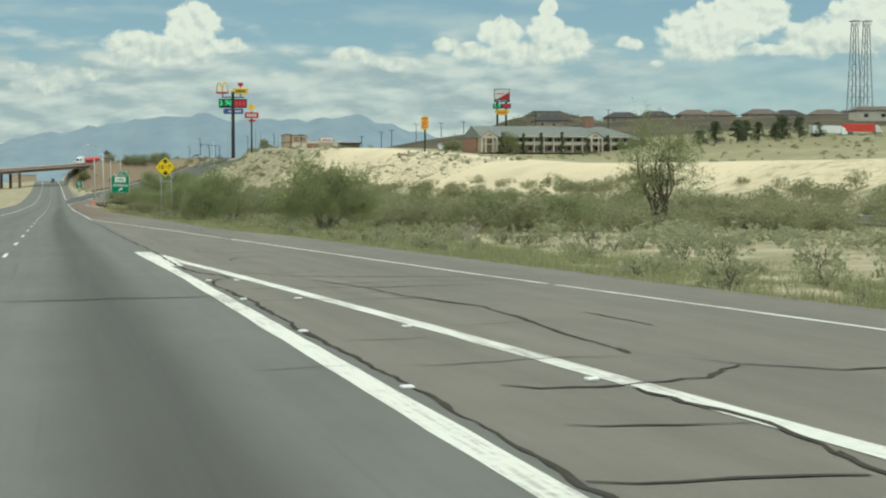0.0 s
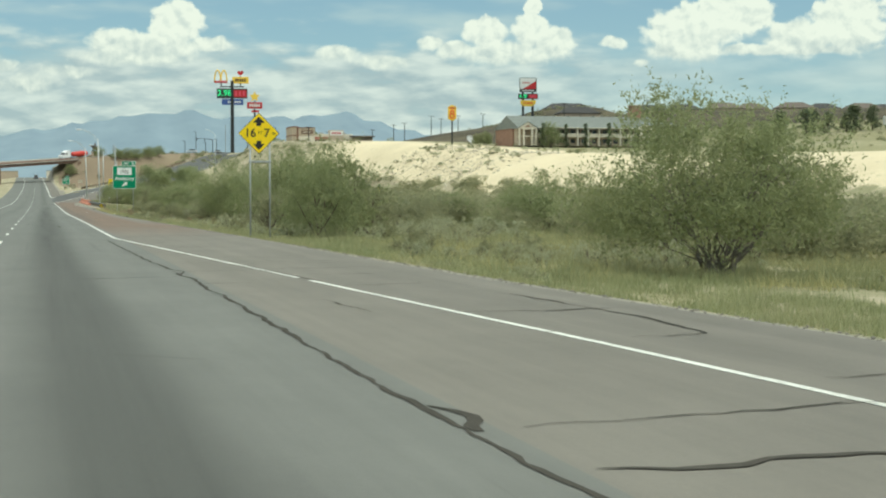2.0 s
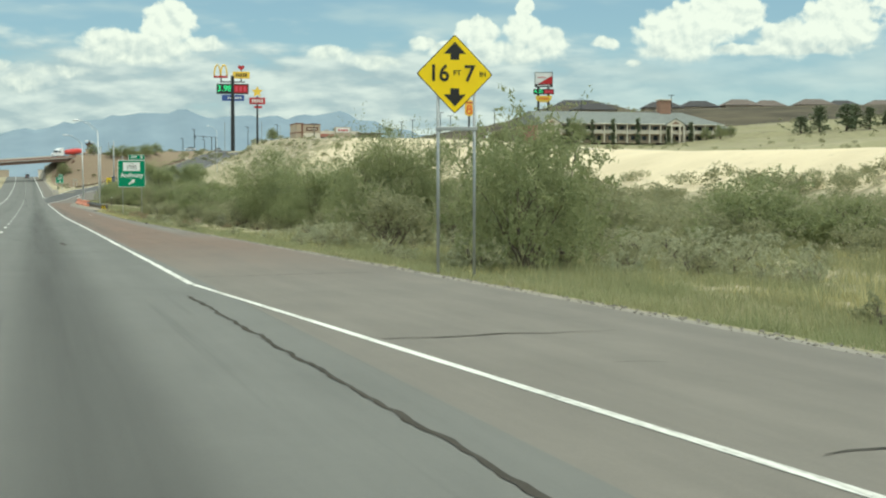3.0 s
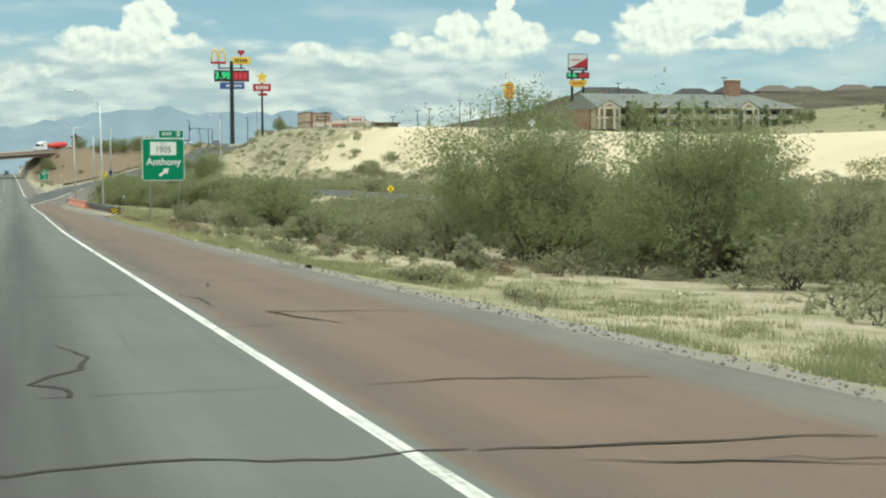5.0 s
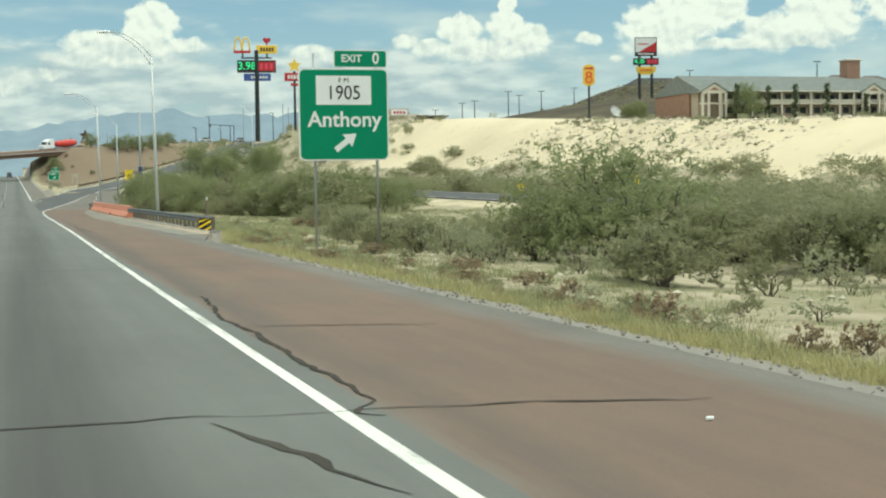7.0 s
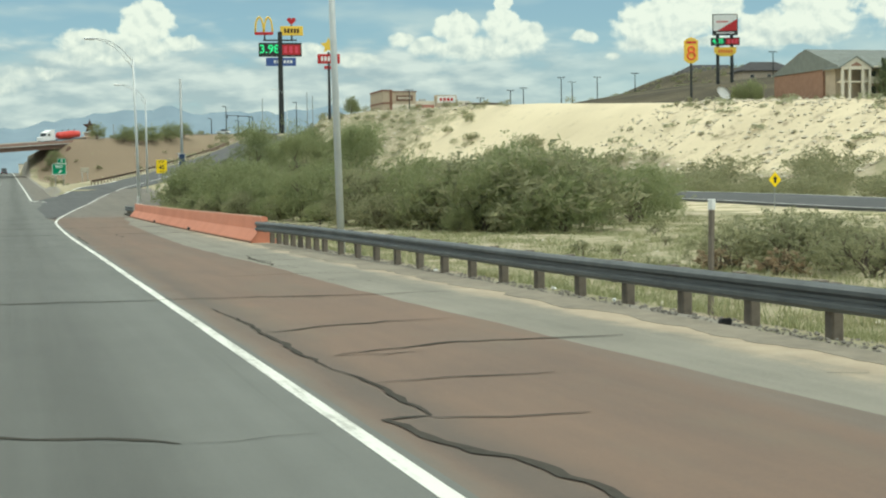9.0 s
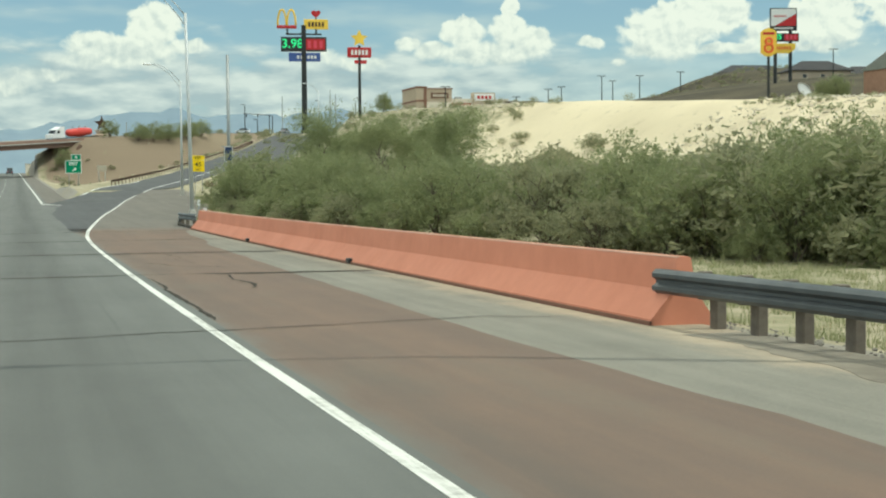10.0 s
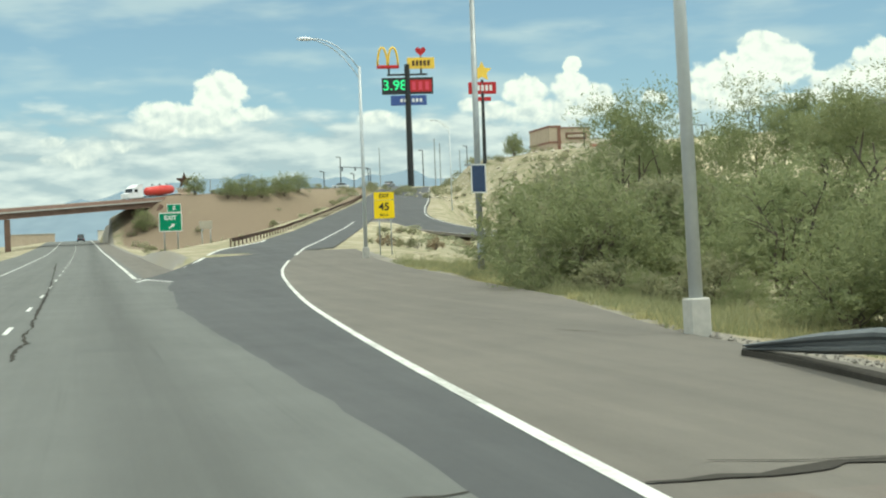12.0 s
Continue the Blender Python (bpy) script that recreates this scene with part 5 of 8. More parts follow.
def warning_sign(x, y, zc, r=0.62):
    gz = terrain(x, y)
    s = thing("curve_warning_sign", pose(x, y, gz, 0, 0, 12), "small yellow diamond warning sign beside the frontage road", "road sign", "frontage road warning signs")
    c = max(zc - gz, 1.7)
    sign_posts(s, (0.0,), c + 0.3, 0.03)
    part("panel", slab(new_bm(), [(r, c), (0, c + r), (-r, c), (0, c - r)][::-1], -0.012, -0.002), M_YELLOW, s, "yellow reflective face")
    part("marking", slab(new_bm(), [(0.1, c - 0.25), (0.1, c + 0.05), (0.22, c + 0.05), (0, c + 0.3), (-0.22, c + 0.05), (-0.1, c + 0.05), (-0.1, c - 0.25)], -0.018, -0.014), M_BLACK, s, "black marking")


clearance_sign()
town_sign()
gore_sign()
speed_sign()
back_sign()
warning_sign(71.13, 384.2, 0.40)
warning_sign(56.87, 385.1, -0.16)


# ---------- guardrail and barrier ----------
def rail_profile():
    """W-beam section: across the face (towards -x), and up."""
    return [(0.0, -0.155), (-0.035, -0.135), (-0.08, -0.105), (-0.08, -0.06), (-0.02, -0.018), (-0.02, 0.018), (-0.08, 0.06), (-0.08, 0.105), (-0.045, 0.140), (-0.02, 0.156), (0.02, 0.156)]


def rail_run(path, parent, name="rail"):
    """The beam along points (x, y, centre height), a sheet with thickness."""
    bm = new_bm()
    prof = rail_profile()
    rows = []
    for i, p in enumerate(path):
        a, b = Vector(path[max(i - 1, 0)][:3]), Vector(path[min(i + 1, len(path) - 1)][:3])
        d = (b - a)
        side = Vector((d.y, -d.x, 0)).normalized()
        k_ = p[3] if len(p) > 3 else 1.0
        rows.append([bm.verts.new(Vector(p[:3]) + side * o + Vector((0, 0, h * k_))) for o, h in prof + [(o + 0.006, h) for o, h in prof[::-1]]])
    n = len(rows[0])
    for r0, r1 in zip(rows, rows[1:]):
        for k in range(n):
            bm.faces.new((r0[k], r1[k], r1[(k + 1) % n], r0[(k + 1) % n]))
    bm.faces.new(rows[0])
    bm.faces.new(rows[-1][::-1])
    return part(name, bm, M_RAIL, parent, "weathered steel W-beam")


def bar_run(x_of, z_of, wide, tall, y0, y1, n):
    """One bar of rectangular section that follows the road."""
    bm = new_bm()
    rows = []
    for k in range(n + 1):
        y = y0 + (y1 - y0) * k / n
        x, z = x_of(y), z_of(y)
        rows.append([bm.verts.new((x + sx * wide / 2, y, z + sz * tall / 2)) for sx, sz in ((-1, -1), (-1, 0.7), (-0.7, 1), (0.7, 1), (1, 0.7), (1, -1))])
    for r0, r1 in zip(rows, rows[1:]):
        for k in range(6):
            bm.faces.new((r0[k], r0[(k + 1) % 6], r1[(k + 1) % 6], r1[k]))
    bm.faces.new(rows[0])
    bm.faces.new(rows[-1][::-1])
    bmesh.ops.recalc_face_normals(bm, faces=bm.faces)
    return bm


def rail_x(y):
    return lerp(y, [286, 300, 312, 320.6, 328.5], [8.86, 8.72, 8.60, 8.42, 7.98])


def guardrail():
    g = thing("guardrail", None, "grey steel W-beam guardrail on short timber posts", "guardrail")
    ys = np.arange(286.6, 328.7, 1.0)
    top = lambda y: road_z(y) + lerp(y, [287, 303, 325], [0.41, 0.42, 0.52])
    rail_run([(rail_x(y) - 0.10, y, top(y)) for y in ys], g)
    pm = mesh_of(box(new_bm(), (0, 0, -0.06), (0.145, 0.19, 1.46), 0.02), "post", M_POST)
    bmx = mesh_of(box(new_bm(), (0, 0, 0), (0.14, 0.15, 0.34), 0.01), "spacer", M_POST)
    y = 320.89
    stops = [y - 1.905 * k for k in range(18)] + [y + 0.95 * k for k in range(1, 8)]
    for q in sorted(stops):
        if 286.8 < q < 328:
            p = part("post", pm, M_POST, g)
            p.location = (rail_x(q) + 0.17, q, road_z(q) - 0.12)
            b = part("spacer", bmx, M_POST, g)
            b.location = (rail_x(q) + 0.0, q, top(q))
    # striped plate at the free end
    e = part("end_plate", box(new_bm(), (8.36, 286.4, top(286.6) - 0.30), (0.55, 0.03, 0.80), 0.01), M_YELLOW, g, "yellow and black striped end plate")
    cx, cz = 8.36, top(286.6) - 0.30
    for k in range(4):  # broad black stripes that fall towards the lane
        lo = cz - 0.52 + k * 0.27
        poly = [(cx - 0.272, lo), (cx - 0.272, lo + 0.17), (cx + 0.272, lo + 0.47), (cx + 0.272, lo + 0.30)]
        poly = [(px_, min(max(pz_, cz - 0.398), cz + 0.398)) for px_, pz_ in poly]
        part("stripe", slab(new_bm(), poly, 286.375, 286.383), M_BLACK, e, "black stripe")
    return g


guardrail()


def barrier():
    b = thing("concrete_barrier", None, "red-painted concrete barrier with a sloped foot", "barrier")
    y0, y1, n = 328.2, 378.4, 13
    xf = lambda y: 7.62 - (y - 328.2) * 0.0035
    prof = [(0.0, -0.1), (0.0, 0.07), (0.30, 0.42), (0.34, 0.80), (0.35, 0.825), (0.38, 0.84), (0.50, 0.84), (0.53, 0.825), (0.54, 0.80), (0.60, 0.42), (0.84, 0.07), (0.84, -0.1)]
    for k in range(n):
        a, c = y0 + (y1 - y0) * k / n, y0 + (y1 - y0) * (k + 1) / n - 0.003
        bm = new_bm()
        rows = []
        for y in (a, (a + c) / 2, c):
            rows.append([bm.verts.new((xf(y) + o, y, road_z(y) + h)) for o, h in prof])
        for r0, r1 in zip(rows, rows[1:]):
            for j in range(len(prof) - 1):
                bm.faces.new((r0[j], r0[j + 1], r1[j + 1], r1[j]))
        bm.faces.new(rows[0][::-1])
        bm.faces.new(rows[-1])
        bmesh.ops.recalc_face_normals(bm, faces=bm.faces)
        part("segment", bm, M_BARRIER, b)
    part("worn_edge", bar_run(lambda y: xf(y) + 0.365 + 0.004 * noise.noise((y, 0, 0)), lambda y: road_z(y) + 0.835, 0.045, 0.022, y0, y1, 60), surface("worn_barrier_edge", (0.74, 0.50, 0.40), (0.62, 0.36, 0.27), rough=0.85, grain=7), b, "pale worn top edge")
    # the bare foot below the paint, and drain slots in it
    part("footing", bar_run(lambda y: xf(y) - 0.002 + 0.008 * noise.noise((y * 0.8, 0, 0)), lambda y: road_z(y) + 0.012, 0.05, 0.07, y0, y1, 60), surface("stained_footing", (0.17, 0.085, 0.06), (0.24, 0.12, 0.085), rough=0.9), b, "dirty dark foot of the barrier")
    for y in (345.6, 361.5):
        part("drain_slot", box(new_bm(), (xf(y) - 0.02, y, road_z(y) + 0.08), (0.10, 0.34, 0.12), 0.02), M_BLACK, b, "dark drain slot")
    part("reflector", slab(new_bm(), [(7.72, road_z(375.5) + 0.85), (7.76, road_z(375.5) + 0.85), (7.83, road_z(375.5) + 0.97), (7.65, road_z(375.5) + 0.97)][::-1], 375.45, 375.47), M_WHITE, b, "small white reflector")


barrier()


def short_rail():
    g = thing("guardrail_end", None, "short galvanised guardrail with a turned-down end behind the barrier", "guardrail")
    path = []
    for k in range(27):
        y = 378.3 + 13.6 * k / 26
        thin = lerp(y, [378, 386.5, 389.4, 391.9], [1.0, 1.0, 0.82, 0.25])
        path.append((7.70 + 0.62 * smooth(385, 391.9, y), y, road_z(y) + lerp(y, [378, 382, 387.6, 389.4, 391.9], [0.36, 0.33, 0.29, 0.17, 0.06]) + 0.155 * thin, thin))
    rail_run(path, g)
    pm = mesh_of(box(new_bm(), (0, 0, -0.08), (0.15, 0.19, 1.2), 0.015), "post", M_POST)
    for y in (379.2, 381.0, 384.0, 387.2):
        p = part("post", pm, M_POST, g)
        p.location = (7.90 + 0.4 * smooth(385, 391.9, y), y, road_z(y) - 0.14)
    bm = bar_run(lambda y: 7.72 + 0.62 * smooth(385, 391.9, y) + 0.04 * noise.noise((y, 0, 0)), lambda y: road_z(y) + 0.03 + 0.012 * noise.noise((y * 2, 0, 3)), 0.22, 0.10, 378.6, 391.9, 40)
    part("curb", bm, M_SEAL, g, "black asphalt kerb under the rail")


short_rail()


def delineator(x, y, h=1.25):
    gz = terrain(x, y)
    d = thing("delineator", pose(x, y, gz), "thin marker post with two round white reflectors", "marker post", "marker posts")
    part("post", box(new_bm(), (0, 0, h / 2 - 0.1), (0.06, 0.02, h + 0.2)), M_STEEL, d)
    for dz in (0.0, -0.17):
        bm = new_bm()
        bmesh.ops.create_circle(bm, cap_ends=True, segments=14, radius=0.075, matrix=Matrix.Translation((0, -0.016, h + dz)) @ Matrix.Rotation(radians(90), 4, "X"))
        r = bmesh.ops.extrude_face_region(bm, geom=bm.faces[:])
        bmesh.ops.translate(bm, verts=[v for v in r["geom"] if isinstance(v, bmesh.types.BMVert)], vec=(0, 0.012, 0))
        bmesh.ops.recalc_face_normals(bm, faces=bm.faces)
        part("reflector", bm, M_WHITE, d, "round white reflector")


delineator(8.35, 383.2)


def marker_post(x, y, top):
    z = terrain(x, y)
    p = thing("wooden_marker_post", pose(x, y, z, 0, 1.5, 20), "weathered grey timber marker post behind the guardrail", "post")
    part("post", box(new_bm(), (0, 0, (top - z) / 2 - 0.2), (0.075, 0.075, top - z + 0.4), 0.012), M_POST, p)
    part("cap", box(new_bm(), (0, 0, top - z - 0.06), (0.085, 0.085, 0.16), 0.008), M_WHITE, p, "pale reflective top")


marker_post(10.0, 299.5, -0.35)


def ramp_rail():
    g = thing("ramp_guardrail", None, "rusty guardrail on the outer side of the exit ramp", "guardrail")
    ys = np.arange(492, 700, 3.0)
    off = lambda y: exit_line(y) - 6.6
    path = [(off(y), y, ramp_z(y) + 0.40) for y in ys]
    ob = rail_run(path, g)
    ob.data.materials[0] = M_RUST
    pm = mesh_of(box(new_bm(), (0, 0, 0.0), (0.11, 0.2, 1.2)), "post", M_RUST)
    for y in ys[::1]:
        p = part("post", pm, M_RUST, g)
        p.location = (off(y) - 0.15, y, ramp_z(y) - 0.1)


ramp_rail()


# ---------- street lamps ----------
def street_lamp(x, y, base, top=10.0, arm=(-2.75, 1.75), plinth=True, lean=0.0, label="tall galvanised street lamp with a curved arm"):
    s = thing("street_lamp", pose(x, y, base, 0, lean, 0), label, "street lamp", "highway lamps")
    h = top - base
    if plinth:
        part("plinth", box(new_bm(), (0, 0, 0.22), (0.36, 0.36, 1.0), 0.03), M_CONC, s, "square concrete footing")
    part("pole", tube(new_bm(), [(0, 0, 0.7 if plinth else -0.2), (0, 0, h * 0.5), (0, 0, h)], [0.115, 0.10, 0.08], 12), M_GALV, s, smooth=True)
    if arm:
        ax, az_ = arm
        pts = [(ax * t, 0, az_ * (1 - (1 - t) ** 2.2)) for t in (0, 0.15, 0.32, 0.5, 0.68, 0.85, 1.0)]
        up = [(px_, 0, h - 0.15 + pz) for px_, _, pz in pts]
        lo = [(px_ * 0.98, 0, h - 0.75 + pz * 1.0 + 0.55 * (k / 6)) for k, (px_, _, pz) in enumerate(pts)]
        a = part("arm", tube(new_bm(), up, 0.035, 6), M_GALV, s, smooth=True)
        part("lower_arm", tube(new_bm(), lo, 0.03, 6), M_GALV, a, smooth=True)
        bm = new_bm()
        bmesh.ops.create_uvsphere(bm, u_segments=12, v_segments=8, radius=0.5, matrix=Matrix.Translation((ax - 0.35, 0, h - 0.17 + az_)) @ Matrix.Diagonal((1.0, 0.36, 0.22, 1)))
        part("lamp_head", bm, M_TRUCKW, s, "pale flattened lamp head", smooth=True)
    return s


street_lamp(9.5, 323.0, -2.25, 9.4, plinth=False, lean=-1.2)
street_lamp(9.50, 396.4, -1.95, 9.7, lean=-1.2)
street_lamp(15.45, 459.5, -0.75, 10.4)


def solar_pole():
    x, y = 17.6, 441.5
    z = terrain(x, y)
    s = thing("solar_camera_pole", pose(x, y, z), "tall steel pole with a small solar panel", "pole")
    part("pole", tube(new_bm(), [(0, 0, -0.3), (0, 0, 11.4 - z)], [0.17, 0.12], 12), M_STEEL, s, smooth=True)
    p = part("solar_panel", box(new_bm(), (-0.05, -0.28, 2.9 - z), (0.62, 0.05, 1.25), 0.01), M_SOLAR, s, "blue solar panel in a pale frame")
    bm = new_bm()
    for dx, dz, w, h in ((0, 0.64, 0.68, 0.05), (0, -0.64, 0.68, 0.05), (-0.33, 0, 0.04, 1.3), (0.33, 0, 0.04, 1.3)):
        box(bm, (-0.05 + dx, -0.285, 2.9 - z + dz), (w, 0.07, h))
    part("panel_frame", bm, M_WHITE, p, "pale metal frame")
    part("bracket", box(new_bm(), (-0.3, -0.1, 3.55 - z), (0.7, 0.08, 0.08)), M_STEEL, s)
    part("cabinet", box(new_bm(), (0.0, -0.25, 1.2), (0.35, 0.25, 0.6), 0.02), M_STEEL, s)


solar_pole()


# ---------- overpass ----------
def overpass():
    a, b = Vector((17.2, 727.0, 13.6)), Vector((-17.4, 690.0, 10.5))
    d = (b - a)
    far_end = a + d * 2.6
    o = thing("overpass", None, "brown steel girder overpass with concrete deck edge", "bridge", kind="structure")
    side = Vector((d.y, -d.x, 0)).normalized()
    if side.y > 0:
        side = -side

    def run(name, off, z0, z1, wide, mat, label):
        bm = new_bm()
        rows = []
        for k in range(13):
            p = a + (far_end - a) * k / 12
            q = p + side * off
            rows.append([bm.verts.new(q + side * s + Vector((0, 0, z))) for s, z in ((0, z0), (0, z1), (-wide, z1), (-wide, z0))])
        for r0, r1 in zip(rows, rows[1:]):
            for k in range(4):
                bm.faces.new((r0[k], r0[(k + 1) % 4], r1[(k + 1) % 4], r1[k]))
        bm.faces.new(rows[0])
        bm.faces.new(rows[-1][::-1])
        bmesh.ops.recalc_face_normals(bm, faces=bm.faces)
        return part(name, bm, mat, o, label)
    run("deck", 0.3, -0.55, -0.25, 13.0, M_CONC, "concrete deck slab")
    run("parapet", 0.3, -0.25, 0.45, 0.3, surface("brown_parapet", (0.33, 0.21, 0.165), (0.25, 0.165, 0.13), rough=0.85, grain=1.2), "brown painted parapet")
    run("parapet", -12.4, -0.25, 0.45, 0.3, M_CONC, "concrete parapet")
    for k in range(5):
        run("girder", -0.2 - 2.9 * k, -1.75, -0.55, 0.35, M_GIRDER, "brown steel girder")
    for t in (0.95, 1.9):
        c = a + d * t
        gz = terrain(c.x, c.y)
        for k in range(3):
            p = c - side * (0.5 + 5.5 * k)
            part("column", box(new_bm(), (p.x, p.y, (gz - 1 + c.z - 1.8) / 2), (1.15, 1.15, c.z - 1.8 - gz + 1), 0.08), M_GIRDER, o, "dark brown bridge column")
    # sloping leg of the end span
    leg0, leg1 = Vector((12.9, 721, 5.6)), Vector((16.2, 722, 12.0))
    part("leg", tube(new_bm(), [leg0 - Vector((0, 0, 1.5)), leg0, leg1], [0.55, 0.55, 0.5], 8), M_GIRDER, o, "dark slanted steel leg")
    bm = new_bm()
    box(bm, (20.0, 733.0, 8.6), (6.0, 11.0, 9.4), 0.1, atan2(d.y, d.x))
    part("abutment", bm, surface("brown_concrete", (0.30, 0.235, 0.185), (0.22, 0.18, 0.15), rough=0.9, grain=0.8), o, "brown concrete abutment")
    return a, d


DECK_A, DECK_D = overpass()


def star_poly(r, n=5, inner=0.42, cx=0.0, cz=0.0):
    return [(cx + (r if k % 2 == 0 else r * inner) * sin(pi * k / n), cz + (r if k % 2 == 0 else r * inner) * cos(pi * k / n)) for k in range(2 * n)]


def star_pylon():
    s = thing("star_pylon", pose(23.6, 757, 6.5), "tan stone pylon crowned by a dark metal star", "monument")
    bm = new_bm()
    prof = [(2.9, 0), (2.5, 8.5), (2.9, 8.6), (2.9, 9.3), (1.6, 9.6), (1.6, 10.4)]
    rows = [[bm.verts.new((sx * r, sy * r * 0.6, z)) for sx, sy in ((-1, -1), (1, -1), (1, 1), (-1, 1))] for r, z in prof]
    for r0, r1 in zip(rows, rows[1:]):
        for k in range(4):
            bm.faces.new((r0[k], r0[(k + 1) % 4], r1[(k + 1) % 4], r1[k]))
    bm.faces.new(rows[-1])
    part("shaft", bm, surface("tan_stone", (0.40, 0.31, 0.235), (0.31, 0.235, 0.18), rough=0.9, grain=1.5), s)
    part("star", slab(new_bm(), star_poly(2.2, cz=12.6), -0.2, 0.2), M_RUST, s, "dark rusted five-pointed star")
    part("base_bar", box(new_bm(), (0, -0.1, 10.6), (4.2, 0.4, 0.5), 0.03), M_CREAM, s, "pale band with raised marks")
    for k in range(6):
        part("mark", box(new_bm(), (-1.55 + 0.62 * k, -0.34, 10.6), (0.34, 0.06, 0.34)), M_RUST, s)


star_pylon()


# ---------- vehicles ----------
def wheel(parent, x, y, r=0.5, w=0.3):
    bm = new_bm()
    tube(bm, [(x, y - w / 2, r), (x, y - w / 2 + 0.04, r), (x, y + w / 2 - 0.04, r), (x, y + w / 2, r)], [r * 0.86, r, r, r * 0.86], 16)
    wh = part("wheel", bm, M_TYRE, parent, "black tyre")
    part("rim", tube(new_bm(), [(x, y - w / 2 - 0.02, r), (x, y + w / 2 + 0.02, r)], r * 0.55, 12), M_STEEL, wh, "bright rim")


def tank_truck():
    p = DECK_A + DECK_D * 0.17
    ang = atan2(DECK_D.y, DECK_D.x)
    side = Vector((DECK_D.y, -DECK_D.x, 0)).normalized()
    if side.y > 0:
        side = -side
    p = p - side * 3.2 - DECK_D.normalized() * 11.0
    tilt = math.degrees(math.atan2(DECK_D.z, hypot(DECK_D.x, DECK_D.y)))
    s = thing("tank_truck", Matrix.Translation((p.x, p.y, p.z - 0.25)) @ Matrix.Rotation(ang, 4, "Z") @ Matrix.Rotation(radians(-tilt), 4, "Y"), "white lorry cab pulling a red tank trailer over the bridge", "truck")
    cab = part("cab", slab(new_bm(), [(10.2, 0.9), (12.0, 0.9), (12.1, 1.9), (10.9, 2.1), (10.4, 3.1), (8.3, 3.9), (7.2, 3.9), (7.2, 0.9)], -1.2, 1.2), M_TRUCKW, s, "white tractor cab with sleeper")
    part("windscreen", slab(new_bm(), [(10.85, 2.15), (10.42, 3.0), (10.46, 3.02), (10.90, 2.17)], -1.05, 1.05), M_GLASS, cab, "dark windscreen")
    part("side_window", box(new_bm(), (9.6, -1.205, 2.5), (1.0, 0.03, 0.7)), M_GLASS, cab, "dark side window")
    part("side_window", box(new_bm(), (9.6, 1.205, 2.5), (1.0, 0.03, 0.7)), M_GLASS, cab, "dark side window")
    tank = part("tank", tube(new_bm(), [(-4.6, 0, 2.3), (-4.0, 0, 2.3), (-1.0, 0, 2.25), (0.5, 0, 2.2), (4.6, 0, 2.15), (5.2, 0, 2.15)], [0.5, 0.95, 1.15, 1.15, 0.95, 0.5], 18), M_TRUCKR, s, "red tank trailer", smooth=True)
    for x in (-2.5, 0, 2.5):
        part("hatch", tube(new_bm(), [(x, 0, 3.45), (x, 0, 3.75)], 0.35, 12), M_STEEL, tank)
    part("chassis", box(new_bm(), (2.2, 0, 0.95), (18.0, 1.0, 0.25)), M_BLACK, s, "black chassis")
    for x in (11.3, 8.2, 7.0, -4.6, -5.8):
        for y in (-1.0, 1.0):
            wheel(s, x, y)


tank_truck()


def car(m, paint, label, long=4.6, tall=1.5, pickup=False):
    s = thing("pickup_truck" if pickup else "car", m, label, "pickup" if pickup else "car")
    h = tall
    L = long / 2
    low = [(-L, 0.35), (-L, 0.8), (-L + 0.15, 0.92), (L * 0.45, 0.92), (L - 0.2, 0.80), (L, 0.62), (L, 0.35)]
    part("body", slab(new_bm(), low, -0.9, 0.9), paint, s)
    top = [(-L * 0.2, 0.9), (-L * 0.12, h), (L * 0.22, h), (L * 0.5, 0.9)] if pickup else [(-L * 0.8, 0.9), (-L * 0.5, h), (L * 0.15, h), (L * 0.5, 0.9)]
    roof = part("cabin", slab(new_bm(), top, -0.78, 0.78), M_GLASS, s, "dark glazed cabin")
    part("roof", box(new_bm(), ((top[1][0] + top[2][0]) / 2, 0, h), (top[2][0] - top[1][0], 1.5, 0.05), 0.02), paint, roof)
    for x in (-L * 0.62, L * 0.62):
        for y in (-0.82, 0.82):
            wheel(s, x, y, 0.34, 0.22)
    for y in (-0.7, 0.7):
        part("tail_lamp", box(new_bm(), (-L - 0.01, y, 0.7), (0.04, 0.3, 0.14)), M_REDSIGN, s, "red tail lamp")
    return s


car(pose(-0.6 + bow(770), 770, road_z(770), 0, 0, 91), M_CARD, "dark pickup driving far ahead on the freeway", 5.6, 1.9, True)
car(pose(0.4 + bow(900), 900, road_z(900), 0, 0, 91), M_TRUCKW, "white car far ahead on the freeway")
car(pose(81.5, 786, 17.5, 0, 0, 60), M_CARG, "silver car at the top of the exit ramp")
car(pose(71, 806, 18.3, 0, 0, 150), M_TRUCKW, "white car waiting at the top of the ramp")
car(pose(62, 812, terrain(62, 812), 0, 0, 150), M_TRUCKW, "white car on the cross road")
car(pose(47, 757, 16.6, 0, 0, 50), M_CARG, "silver car on the cross road", 4.8)


